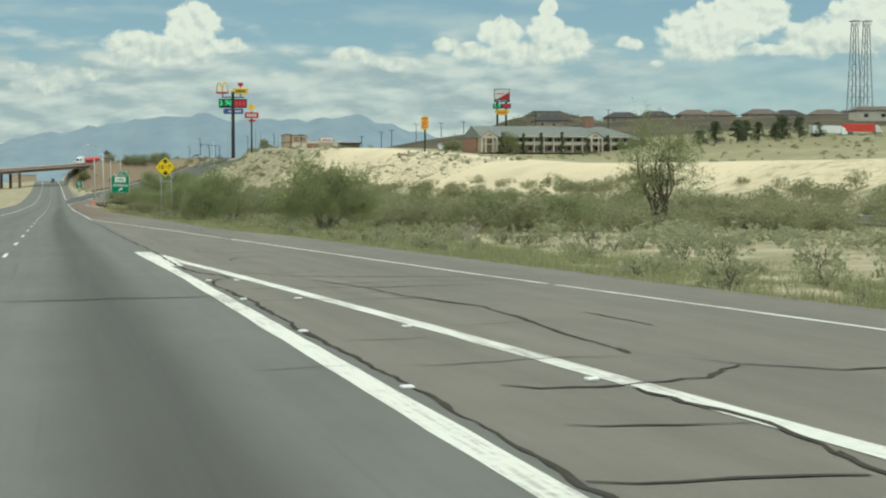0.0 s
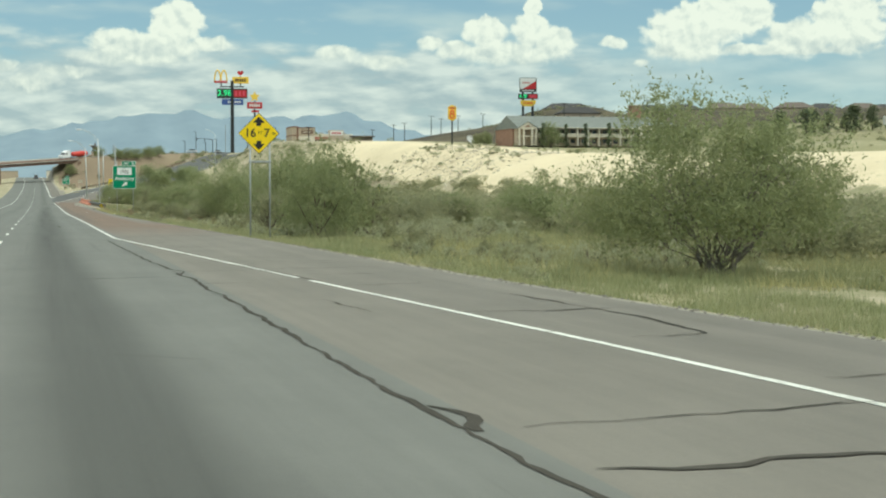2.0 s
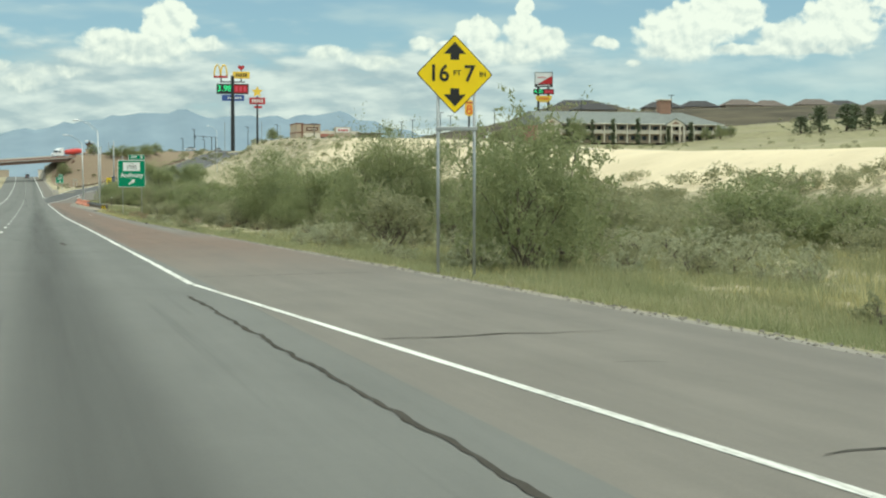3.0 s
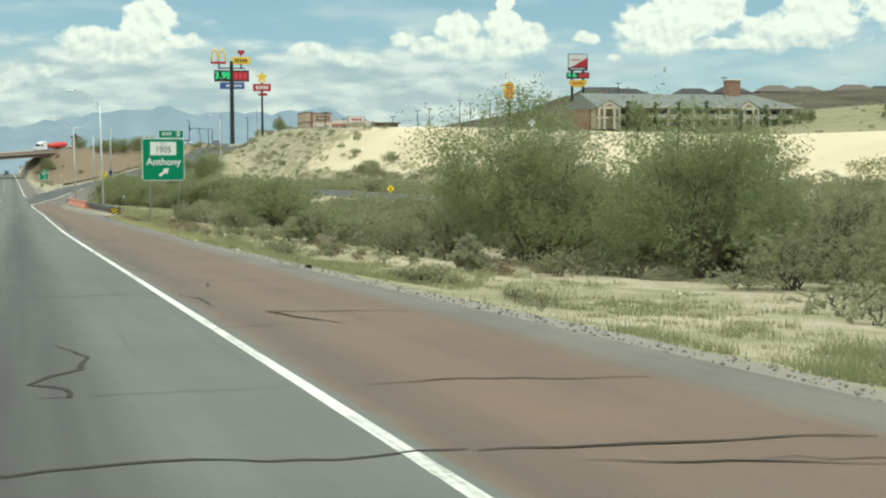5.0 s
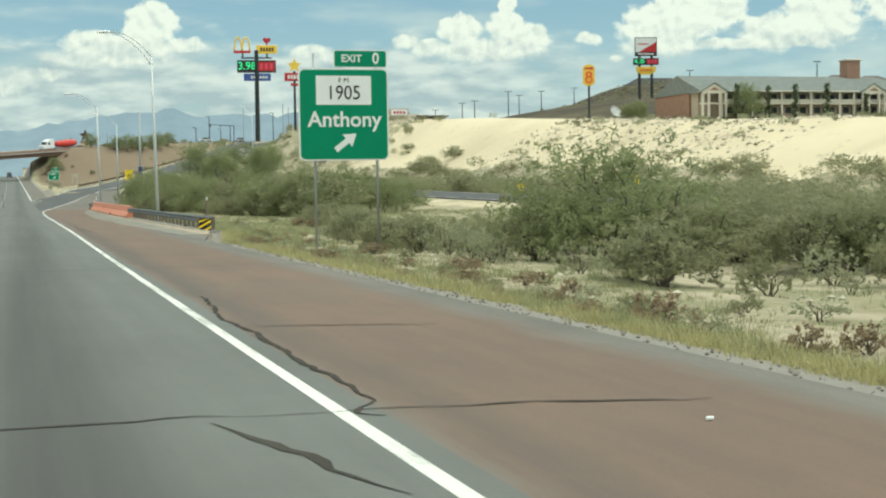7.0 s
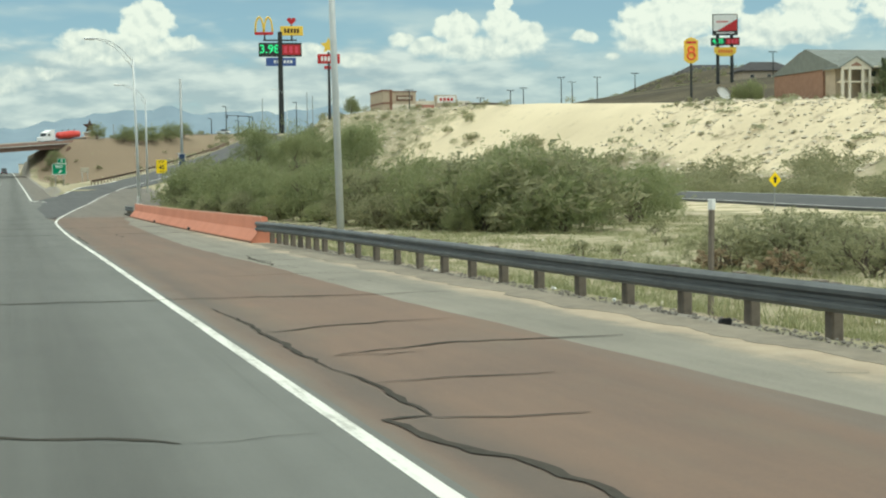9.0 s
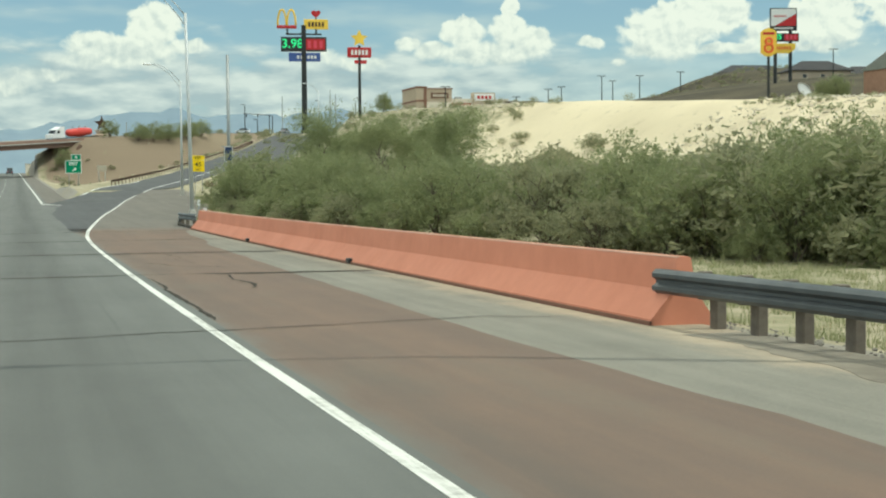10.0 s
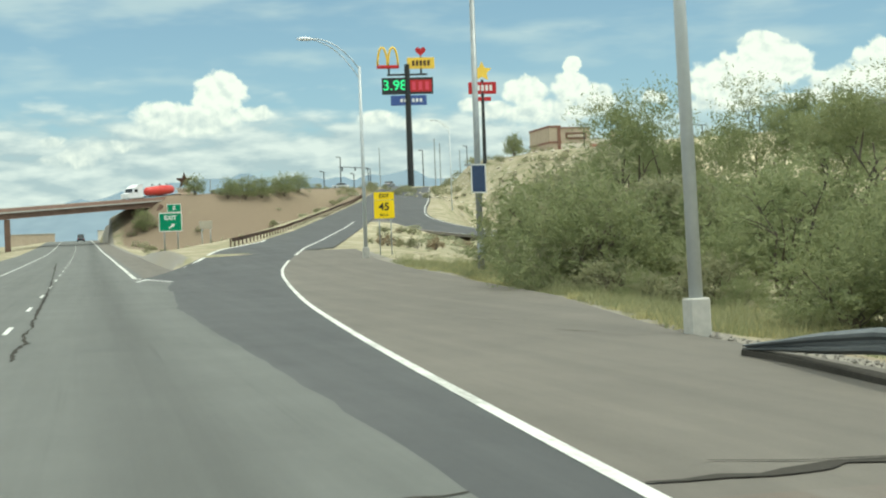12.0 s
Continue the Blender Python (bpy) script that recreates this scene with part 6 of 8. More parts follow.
# ---------- tall roadside advertising signs ----------
def price_panel(s, cx, cz, w, h, digits, name="price_board"):
    b = part(name, box(new_bm(), (cx, 0, cz), (w, 0.5, h), 0.05), M_DPOLE, s, "dark price board")
    for sg, mat, text in ((-1, M_LED_G, digits), (1, M_LED_R, "")):
        x = cx + sg * w / 4
        if text:
            lettering(text, h * 0.86, x, cz + 0.1, -0.26, mat, b, bold=0.05)
        else:
            part("led_field", box(new_bm(), (x, -0.255, cz), (w * 0.44, 0.02, h * 0.72)), M_REDSIGN, b, "red lit price field")
            for k in range(3):
                part("digit_bar", box(new_bm(), (x - w * 0.13 + w * 0.13 * k, -0.272, cz), (w * 0.07, 0.01, h * 0.5)), M_LED_R, b, "red LED bar")
    return b


def bars(s, cx, cz, w, h, n, y, mat, gap=0.35):
    for k in range(n):
        part("mark", box(new_bm(), (cx - w / 2 + w * (k + 0.5) / n, y, cz), (w / n * (1 - gap), 0.06, h)), mat, s)


def truck_stop_sign():
    bx, by = 89.5, 795.0
    z = terrain(bx, by)
    s = thing("truck_stop_sign", pose(bx, by, z, 0, 0, -6), "high multi-panel advertising sign with price board on a black column", "advertising sign", "tall advertising signs")
    t = lambda zz: zz - z
    part("column", tube(new_bm(), [(0, 0, -1), (0, 0, t(52.5))], [0.95, 0.75], 14), M_DPOLE, s, "black steel column")
    price_panel(s, 0.0, t(46.4), 14.6, 4.7, "3.98")
    b = part("lower_panel", box(new_bm(), (0.2, 0, t(42.3)), (10.2, 0.5, 2.8), 0.05), M_BLUE, s, "blue panel with pale marks")
    bars(b, 0.9, t(42.3), 6.6, 1.0, 6, -0.27, M_WHITE)
    part("crossbeam", box(new_bm(), (0, 0, t(49.6)), (11.5, 0.5, 0.5)), M_DPOLE, s)
    for x in (-5.2, 4.0):
        part("strut", tube(new_bm(), [(x, 0, t(49.4)), (x, 0, t(51.5))], 0.3, 8), M_DPOLE, s)
    b = part("name_panel", box(new_bm(), (4.0, 0, t(52.8)), (7.8, 0.5, 3.2), 0.08), M_GOLD, s, "yellow name panel with dark marks")
    bars(b, 4.0, t(52.8), 5.4, 1.5, 5, -0.28, M_RUST)
    part("heart", slab(new_bm(), [(4.0 + 1.5 * (16 * sin(a) ** 3) / 16, t(56.2) + 1.45 * (13 * cos(a) - 5 * cos(2 * a) - 2 * cos(3 * a) - cos(4 * a)) / 16) for a in [2 * pi * k / 28 for k in range(28)]], -0.25, 0.25), M_REDSIGN, s, "red heart shape")
    part("strut", tube(new_bm(), [(4.0, 0, t(54.3)), (4.0, 0, t(55.4))], 0.2, 8), M_DPOLE, s)
    part("red_tray", box(new_bm(), (-5.4, 0, t(51.9)), (6.4, 0.6, 1.0), 0.2), M_REDSIGN, s, "red tray")
    for x0 in (-6.9, -3.9):
        pts = [(x0 + 1.4 * -cos(a), 0, t(52.4) + 5.0 * sin(a)) for a in [pi * k / 14 for k in range(15)]]
        part("arch", tube(new_bm(), pts, 0.33, 8), M_GOLD, s, "yellow arch", smooth=True)


def star_sign():
    bx, by = 88.4, 708.0
    z = terrain(bx, by)
    s = thing("star_restaurant_sign", pose(bx, by, z, 0, 0, -6), "yellow star over a red panel on a dark pole", "advertising sign", "tall advertising signs")
    t = lambda zz: zz - z
    part("pole", tube(new_bm(), [(0, 0, -1), (0, 0, t(38))], [0.45, 0.33], 12), M_DPOLE, s)
    part("star", slab(new_bm(), star_poly(2.35, inner=0.48, cz=t(39.8)), -0.3, 0.3), M_GOLD, s, "yellow five-pointed star")
    b = part("panel", box(new_bm(), (0, 0, t(36.1)), (6.4, 0.6, 2.7), 0.1), M_REDSIGN, s, "red panel with white marks")
    bars(b, 0, t(36.1), 4.8, 1.3, 5, -0.33, M_WHITE)
    part("small_panel", box(new_bm(), (0.3, 0, t(33.6)), (3.2, 0.5, 0.9), 0.05), M_REDSIGN, s, "small red panel")


def motel_sign():
    bx, by = 140.2, 577.5
    z = terrain(bx, by)
    s = thing("motel_sign", pose(bx, by, z, 0, 0, -14), "orange and yellow motel sign on a dark pole", "advertising sign", "tall advertising signs")
    t = lambda zz: zz - z
    part("pole", tube(new_bm(), [(0, 0, -1), (0, 0, t(26))], [0.28, 0.25], 10), M_DPOLE, s)
    shape = [(-1.5, 25.4), (-1.5, 29.4), (-0.9, 29.9), (0, 30.2), (0.9, 29.9), (1.5, 29.4), (1.5, 25.4), (0.5, 24.7), (-0.5, 24.7)]
    b = part("panel", slab(new_bm(), [(x, t(q)) for x, q in shape], -0.3, 0.3), M_GOLD, s, "yellow shield panel")
    for cz, r in ((26.3, 0.78), (27.6, 0.62)):
        pts = [(r * cos(a), -0.34, t(cz) + r * sin(a)) for a in [2 * pi * k / 16 for k in range(17)]]
        part("ring", tube(new_bm(), pts, 0.26, 6), M_ORANGE, b, "orange-red ring")
    part("band", box(new_bm(), (0, -0.32, t(29.1)), (2.2, 0.05, 0.45)), M_REDSIGN, b)


def plaza_sign():
    bx, by = 206.5, 695.0
    z = terrain(bx, by)
    s = thing("travel_plaza_sign", pose(bx, by, z, 0, 0, -16), "white and red travel plaza sign with price board on two poles", "advertising sign", "tall advertising signs")
    t = lambda zz: zz - z
    for x in (-2.2, 2.0):
        part("pole", tube(new_bm(), [(x, 0.2, -2), (x, 0.2, t(44))], 0.5, 10), M_DPOLE, s)
    c = 46.0
    b = part("panel", box(new_bm(), (0, 0, t(c)), (7.5, 0.6, 6.3), 0.05), M_DPOLE, s, "dark framed panel")
    part("white_field", slab(new_bm(), [(-3.5, t(c - 1.8)), (-3.5, t(c + 2.9)), (3.5, t(c + 2.9)), (3.5, t(c + 1.6)), (-2.4, t(c - 1.8))], -0.34, -0.31), M_WHITE, b, "white field")
    part("red_field", slab(new_bm(), [(-2.3, t(c - 1.8)), (3.5, t(c + 1.55)), (3.5, t(c - 1.8))], -0.34, -0.31), M_REDSIGN, b, "red diagonal field")
    bars(b, -0.9, t(c + 0.9), 3.6, 0.5, 6, -0.36, M_REDSIGN)
    bars(b, 0, t(c - 2.45), 5.4, 0.55, 9, -0.33, M_WHITE)
    price_panel(s, 0, t(41.0), 8.6, 2.3, "4.05")
    b = part("lower_panel", slab(new_bm(), [(-3.2, t(37.6)), (-3.4, t(39.3)), (3.4, t(39.3)), (3.2, t(37.6)), (1.5, t(36.6)), (-1.5, t(36.6))], -0.35, 0.25), M_GOLD, s, "yellow lower panel")
    bars(b, 0, t(38.1), 4.4, 0.9, 6, -0.38, M_ORANGE)


truck_stop_sign()
star_sign()
motel_sign()
plaza_sign()


# ---------- motel ----------
def gable_roof(bm, x0, x1, y0, y1, ez, rz, hip0=0.0, hip1=0.0, over=0.5):
    """Roof with its ridge along x; hip0 and hip1 pull the ends of the ridge in."""
    x0, x1, y0, y1 = x0 - over, x1 + over, y0 - over, y1 + over
    ym = (y0 + y1) / 2
    lo = [bm.verts.new(p) for p in ((x0, y0, ez), (x1, y0, ez), (x1, y1, ez), (x0, y1, ez))]
    r0, r1 = bm.verts.new((x0 + hip0, ym, rz)), bm.verts.new((x1 - hip1, ym, rz))
    un = [bm.verts.new(v.co - Vector((0, 0, 0.25))) for v in lo]
    bm.faces.new((lo[0], lo[1], r1, r0))
    bm.faces.new((lo[2], lo[3], r0, r1))
    bm.faces.new((lo[3], lo[0], r0))
    bm.faces.new((lo[1], lo[2], r1))
    for k in range(4):
        bm.faces.new((lo[(k + 1) % 4], lo[k], un[k], un[(k + 1) % 4]))
    bm.faces.new(un)
    bmesh.ops.recalc_face_normals(bm, faces=bm.faces)
    return bm


def motel():
    z = 15.25
    x0, x1, y0, y1 = 152.0, 212.0, 537.0, 561.5
    s = thing("motel", pose(0, 0, z), "two-storey tan brick motel with galleries and grey-green hipped roof", "building")
    part("wall", box(new_bm(), ((x0 + x1) / 2, (y0 + y1) / 2 + 0.9, 2.75), (x1 - x0, y1 - y0 - 1.8, 6.1)), M_STUCCO, s, "tan wall")
    # brick end block with its own gable
    bm = new_bm()
    pts = [(y0 + 5.5, -0.6), (y0 + 5.5, 6.0), ((y0 + y1) / 2 + 2.0, 9.6), (y1 + 0.4, 6.0), (y1 + 0.4, -0.6)]
    f = [bm.verts.new((x0 - 0.5, y, h)) for y, h in pts]
    k = [bm.verts.new((x0 + 4.0, y, h)) for y, h in pts]
    bm.faces.new(f)
    bm.faces.new(k[::-1])
    for i in range(5):
        bm.faces.new((f[(i + 1) % 5], f[i], k[i], k[(i + 1) % 5]))
    bmesh.ops.recalc_face_normals(bm, faces=bm.faces)
    part("end_wall", bm, M_BRICK, s, "red-brown brick gable wall")
    part("roof", gable_roof(new_bm(), x0, x1, y0, y1, 5.75, 10.0, 0.2, 9.0, 0.8), M_SHINGLE, s, "grey-green shingle roof")
    part("fascia", box(new_bm(), ((x0 + x1) / 2, y0 - 0.83, 5.6), (x1 - x0 + 1.6, 0.08, 0.3)), M_CREAM, s)
    part("gallery_floor", box(new_bm(), ((x0 + x1) / 2 + 2, y0 + 0.75, 2.75), (x1 - x0 - 5, 2.1, 0.28)), M_CREAM, s, "cream gallery slab")
    part("gallery_rail", box(new_bm(), ((x0 + x1) / 2 + 2, y0 - 0.22, 3.35), (x1 - x0 - 5, 0.08, 0.9)), M_CREAM, s, "cream gallery rail")
    cm = mesh_of(box(new_bm(), (0, 0, 2.6), (0.5, 0.5, 5.8), 0.03), "column", M_CREAM)
    dm = mesh_of(box(new_bm(), (0, 0, 1.05), (0.95, 0.12, 2.1)), "door", M_DOOR)
    wm = mesh_of(box(new_bm(), (0, 0, 0), (1.5, 0.1, 1.4)), "window", M_GLASS)
    n = 15
    for i in range(n):
        x = x0 + 5.2 + (x1 - x0 - 7) * i / (n - 1)
        c = part("column", cm, M_CREAM, s)
        c.location = (x, y0 - 0.15, 0)
        if i < n - 1:
            for fl in (0.0, 2.95):
                d = part("door", dm, M_DOOR, s)
                d.location = (x + 0.95, y0 + 1.74, fl)
                w = part("window", wm, M_GLASS, s)
                w.location = (x + 2.75, y0 + 1.75, fl + 1.35)
    for gx in (154.6, 195.8):  # porch gables
        w = 6.4
        g = part("porch", slab(new_bm(), [(gx - w / 2, 5.0), (gx - w / 2, 5.5), (gx, 7.4), (gx + w / 2, 5.5), (gx + w / 2, 5.0)], y0 - 1.5, y0 - 1.2), M_CREAM, s, "cream porch gable")
        bm = new_bm()
        for sg in (-1, 1):
            vs = [bm.verts.new(p) for p in ((gx, y0 - 1.7, 7.65), (gx, y0 + 4.5, 7.65), (gx + sg * (w / 2 + 0.5), y0 + 4.5, 5.45), (gx + sg * (w / 2 + 0.5), y0 - 1.7, 5.45))]
            lo = [bm.verts.new(v.co - Vector((0, 0, 0.25))) for v in vs]
            bm.faces.new(vs)
            bm.faces.new(lo[::-1])
            for i in range(4):
                bm.faces.new((vs[i], vs[(i + 1) % 4], lo[(i + 1) % 4], lo[i]))
        bmesh.ops.recalc_face_normals(bm, faces=bm.faces)
        part("porch_roof", bm, M_SHINGLE, g, "grey-green porch roof")
        part("porch_vent", slab(new_bm(), [(gx - 1.3, 5.7), (gx, 6.5), (gx + 1.3, 5.7)], y0 - 1.53, y0 - 1.505), M_BRICK, g)
        for dx in (-2.9, -1.4, 1.4, 2.9):
            c = part("column", cm, M_CREAM, s)
            c.location = (gx + dx, y0 - 1.35, 0)
        part("porch_floor", box(new_bm(), (gx, y0 - 0.7, 2.75), (6.2, 1.6, 0.28)), M_CREAM, g)
    part("chimney", box(new_bm(), (197.7, 549.5, 11.4), (3.6, 3.6, 5.2), 0.1), M_BRICK, s, "square brick chimney tower")
    part("chimney_cap", box(new_bm(), (197.7, 549.5, 14.05), (4.2, 4.2, 0.35), 0.08), M_CREAM, s)
    # the lower wing behind
    part("wing_wall", box(new_bm(), (216, 553, 2.3), (9, 14, 4.6)), M_STUCCO, s, "tan wing wall")
    part("wing_roof", gable_roof(new_bm(), 212, 220.5, 546, 560, 4.6, 7.2, 0.5, 5, 0.8), M_SHINGLE, s, "grey-green hipped roof")


motel()


def dish():
    x, y = 146.0, 574.5
    s = thing("satellite_dish", pose(x, y, terrain(x, y)), "large white satellite dish on the bluff", "dish")
    bm = new_bm()
    rings = []
    for k in range(6):
        r = 1.75 * k / 5
        rings.append([bm.verts.new((r * cos(a), r * sin(a), 0.18 * r * r)) for a in [2 * pi * j / 20 for j in range(20)]] if k else [bm.verts.new((0, 0, 0))])
    for j in range(20):
        bm.faces.new((rings[0][0], rings[1][j], rings[1][(j + 1) % 20]))
    for r0, r1 in zip(rings[1:], rings[2:]):
        for j in range(20):
            bm.faces.new((r0[j], r1[j], r1[(j + 1) % 20], r0[(j + 1) % 20]))
    bmesh.ops.solidify(bm, geom=bm.faces[:], thickness=0.06)
    bm.transform(Matrix.Translation((0, 0, 1.7)) @ Matrix.Rotation(radians(25), 4, "Y") @ Matrix.Rotation(radians(52), 4, "X"))
    part("reflector", bm, M_TRUCKW, s, smooth=True)
    part("mast", tube(new_bm(), [(0, 0, -0.5), (0, 0, 1.7)], 0.14, 8), M_STEEL, s)


dish()


def restaurant():
    x, y = 105.2, 712.0
    z = terrain(x + 18, y + 4)
    s = thing("restaurant", pose(x, y, z), "low tan stucco restaurant with flat stepped parapets", "building")
    part("tall_block", box(new_bm(), (5.0, 8, 3.2), (9.8, 16, 7.0), 0.05), M_STUCCO, s, "tan tower block")
    part("sign_face", box(new_bm(), (6.4, -0.08, 4.9), (5.0, 0.16, 1.6), 0.03), surface("brown_sign", (0.20, 0.115, 0.08), rough=0.6), s, "brown sign panel")
    bars(s, 6.4, 4.9, 4.0, 0.6, 7, -0.18, M_CREAM)
    brown = surface("brown_trim", (0.24, 0.125, 0.09), (0.19, 0.10, 0.075), rough=0.7)
    part("tall_cap", box(new_bm(), (5.0, 8, 6.8), (10.2, 16.4, 0.3)), brown, s, "brown parapet cap")
    part("lower_facade", box(new_bm(), (6.2, -0.06, 1.6), (7.0, 0.12, 3.0), 0.03), M_CREAM, s, "cream lower facade")
    corner = part("corner_tower", box(new_bm(), (1.2, 7.6, 3.4), (2.8, 16.0, 7.6), 0.05), M_STUCCO, s, "taller corner tower")
    for cz in (3.4, 7.1):
        part("band", box(new_bm(), (1.2, 7.6, cz), (3.0, 16.2, 0.5)), brown, corner, "brown band")
    part("pilaster", box(new_bm(), (2.2, -0.5, 3.4), (0.7, 0.16, 7.0)), brown, corner, "brown pilaster")
    part("low_block", box(new_bm(), (18.4, 9, 1.9), (17.0, 14, 4.6), 0.05), M_CREAM, s, "cream wing")
    part("red_band", box(new_bm(), (13.0, 1.95, 2.4), (6.0, 0.12, 1.3)), surface("faded_red_band", (0.50, 0.22, 0.17), rough=0.7), s, "faded red band")
    part("sign_tower", box(new_bm(), (19.6, 2.6, 2.9), (6.4, 2.2, 6.0), 0.05), M_STUCCO, s, "square sign tower")
    part("tower_sign", box(new_bm(), (19.6, 1.45, 4.6), (5.6, 0.12, 1.9), 0.03), M_WHITE, s, "white sign panel with red marks")
    bars(s, 19.6, 4.6, 4.4, 0.9, 4, 1.36, M_REDSIGN)
    part("right_block", box(new_bm(), (31.0, 9, 1.6), (10.0, 13, 4.2), 0.05), M_STUCCO, s, "tan right wing")
    part("canopy", box(new_bm(), (31.0, 1.6, 3.3), (11.0, 3.0, 0.4)), M_ROOFTAN, s)
    for k in range(6):
        part("window", box(new_bm(), (11.4 + 3.1 * k, 1.93, 0.9), (2.2, 0.08, 1.6)), M_GLASS, s, "dark shop window")
    for k in range(3):
        part("rooftop_unit", box(new_bm(), (14.5 + 5 * k, 10, 4.6), (1.8, 1.6, 1.1), 0.05), M_STEEL, s)


restaurant()


# ---------- houses on the ridge ----------
def house(x, y, w, d, roof_mat, wall_mat, label, turn, storey):
    z = terrain(x, y)
    s = thing("house", pose(x, y, z - 1.6 - 3.0 * (storey - 1), 0, 0, turn), label, "house", "ridge houses")
    h = 3.2 * storey + 0.6
    part("wall", box(new_bm(), (0, 0, h / 2 - 0.5), (w, d, h + 1.0)), wall_mat, s)
    part("roof", gable_roof(new_bm(), -w / 2, w / 2, -d / 2, d / 2, h, h + 3.4, d * 0.45, d * 0.45, 0.9), roof_mat, s, "hipped shingle roof")
    for k in range(3):
        for fl in range(storey):
            wd = part("window", box(new_bm(), (-w * 0.32 + w * 0.32 * k, -d / 2 - 0.03, 1.9 + 3.1 * fl), (1.5, 0.1, 1.3)), M_CREAM, s, "pale window frame")
            part("pane", box(new_bm(), (-w * 0.32 + w * 0.32 * k, -d / 2 - 0.09, 1.9 + 3.1 * fl), (1.3, 0.04, 1.1)), M_GLASS, wd, "dark pane")
    return s


HOUSES = [(287, 872, 26, M_ROOFDARK, 1), (253, 760, 19, M_ROOFDARK, 2), (330, 858, 20, M_ROOFDARK, 2), (354, 864, 19, M_ROOFDARK, 2), (376, 858, 19, M_ROOFTAN, 2), (397, 866, 17, M_ROOFTAN, 1),
          (421, 858, 20, M_ROOFTAN, 2), (443, 866, 18, M_ROOFDARK, 1), (467, 862, 20, M_ROOFTAN, 2), (490, 872, 20, M_ROOFDARK, 1)]
for hx, hy, hw, hm, hs in HOUSES:
    house(hx, hy, hw, 13, hm, M_STUCCO, ("two-storey" if hs > 1 else "single-storey") + " stucco house with " + ("dark" if hm == M_ROOFDARK else "tan") + " hipped roof on the ridge", -8 + 16 * noise.noise((hx, 0, 0)), hs)


def low_store(x, y, w, label):
    s = thing("store", pose(x, y, terrain(x, y) - 0.5, 0, 0, -10), label, "building")
    part("wall", box(new_bm(), (0, 0, 2.2), (w, 12, 5.0)), M_CREAM, s, "pale wall")
    part("roof", gable_roof(new_bm(), -w / 2, w / 2, -6, 6, 4.7, 6.6, 3, 3, 0.8), M_ROOFTAN, s, "tan hipped roof")
    for k in range(5):
        part("window", box(new_bm(), (-w * 0.4 + w * 0.2 * k, -6.05, 2.2), (2.0, 0.1, 1.6)), M_GLASS, s)


low_store(372, 620, 40, "pale store with a tan roof beside the parked trucks")


def lorry(x, y, turn, paint, label):
    s = thing("parked_lorry", pose(x, y, terrain(x, y), 0, 0, turn), label, "truck", "parked lorries")
    part("trailer", box(new_bm(), (0, 0, 2.6), (13.5, 2.6, 2.9), 0.05), paint, s)
    part("cab", slab(new_bm(), [(7.2, 0.6), (10.0, 0.6), (10.0, 1.8), (9.2, 2.2), (8.9, 3.2), (7.2, 3.8)], -1.2, 1.2), M_TRUCKW, s, "white cab")
    for wx in (-5, -3.8, 7.6, 9.2):
        for wy in (-1.1, 1.1):
            wheel(s, wx, wy)


lorry(283, 521, 12, M_TRUCKW, "white lorry parked on the terrace")
lorry(300, 526, 8, M_TRUCKR, "red lorry parked on the terrace")
lorry(318, 523, 5, M_CARG, "silver lorry parked on the terrace")


# ---------- lattice towers and distant poles ----------
def lattice_tower(x, y, h, w0, w1, label, name="lattice_tower"):
    z = terrain(x, y)
    s = thing(name, pose(x, y, z), label, "tower")
    at = lambda t, sx, sy: (sx * (w0 + (w1 - w0) * t) / 2, sy * (w0 + (w1 - w0) * t) / 2, h * t)
    for sx, sy in ((-1, -1), (1, -1), (1, 1), (-1, 1)):
        part("leg", tube(new_bm(), [at(0, sx, sy), at(1, sx, sy)], [0.38, 0.30], 6), M_STEEL, s)
    n = 9
    cor = ((-1, -1), (1, -1), (1, 1), (-1, 1))
    for k in range(n):
        t0, t1 = k / n, (k + 1) / n
        for i in range(4):
            c0, c1 = cor[i], cor[(i + 1) % 4]
            part("brace", tube(new_bm(), [at(t0, *c0), at(t1, *c1)], 0.11, 4), M_STEEL, s)
            part("brace", tube(new_bm(), [at(t1, *c0), at(t1, *c1)], 0.11, 4), M_STEEL, s)
    part("platform", box(new_bm(), (0, 0, h + 0.2), (w1 + 2.4, w1 + 2.4, 0.4)), M_STEEL, s)
    for k in range(4):
        part("antenna", box(new_bm(), (-w1 / 2 - 0.6 + (w1 + 1.2) * k / 3, -w1 / 2 - 1.0, h - 0.6), (0.5, 0.3, 3.0), 0.05), M_WHITE, s, "pale panel antenna")
    return s


lattice_tower(463.2, 820, 58, 6.4, 2.6, "tall grey steel lattice tower with antennas")
lattice_tower(471.0, 820, 58, 6.4, 2.6, "tall grey steel lattice tower with antennas")


def lot_light(x, y, h, heads=2, label="tall parking lot light pole"):
    z = terrain(x, y)
    s = thing("light_pole", pose(x, y, z), label, "light pole", "distant light poles")
    part("pole", tube(new_bm(), [(0, 0, -0.5), (0, 0, h)], [0.20, 0.14], 8), M_DPOLE if heads else M_STEEL, s)
    for k in range(heads):
        sg = -1 if k == 0 else 1
        part("lamp_head", box(new_bm(), (sg * 0.75, 0, h), (1.1, 0.5, 0.22), 0.03), M_DPOLE, s)
    return s


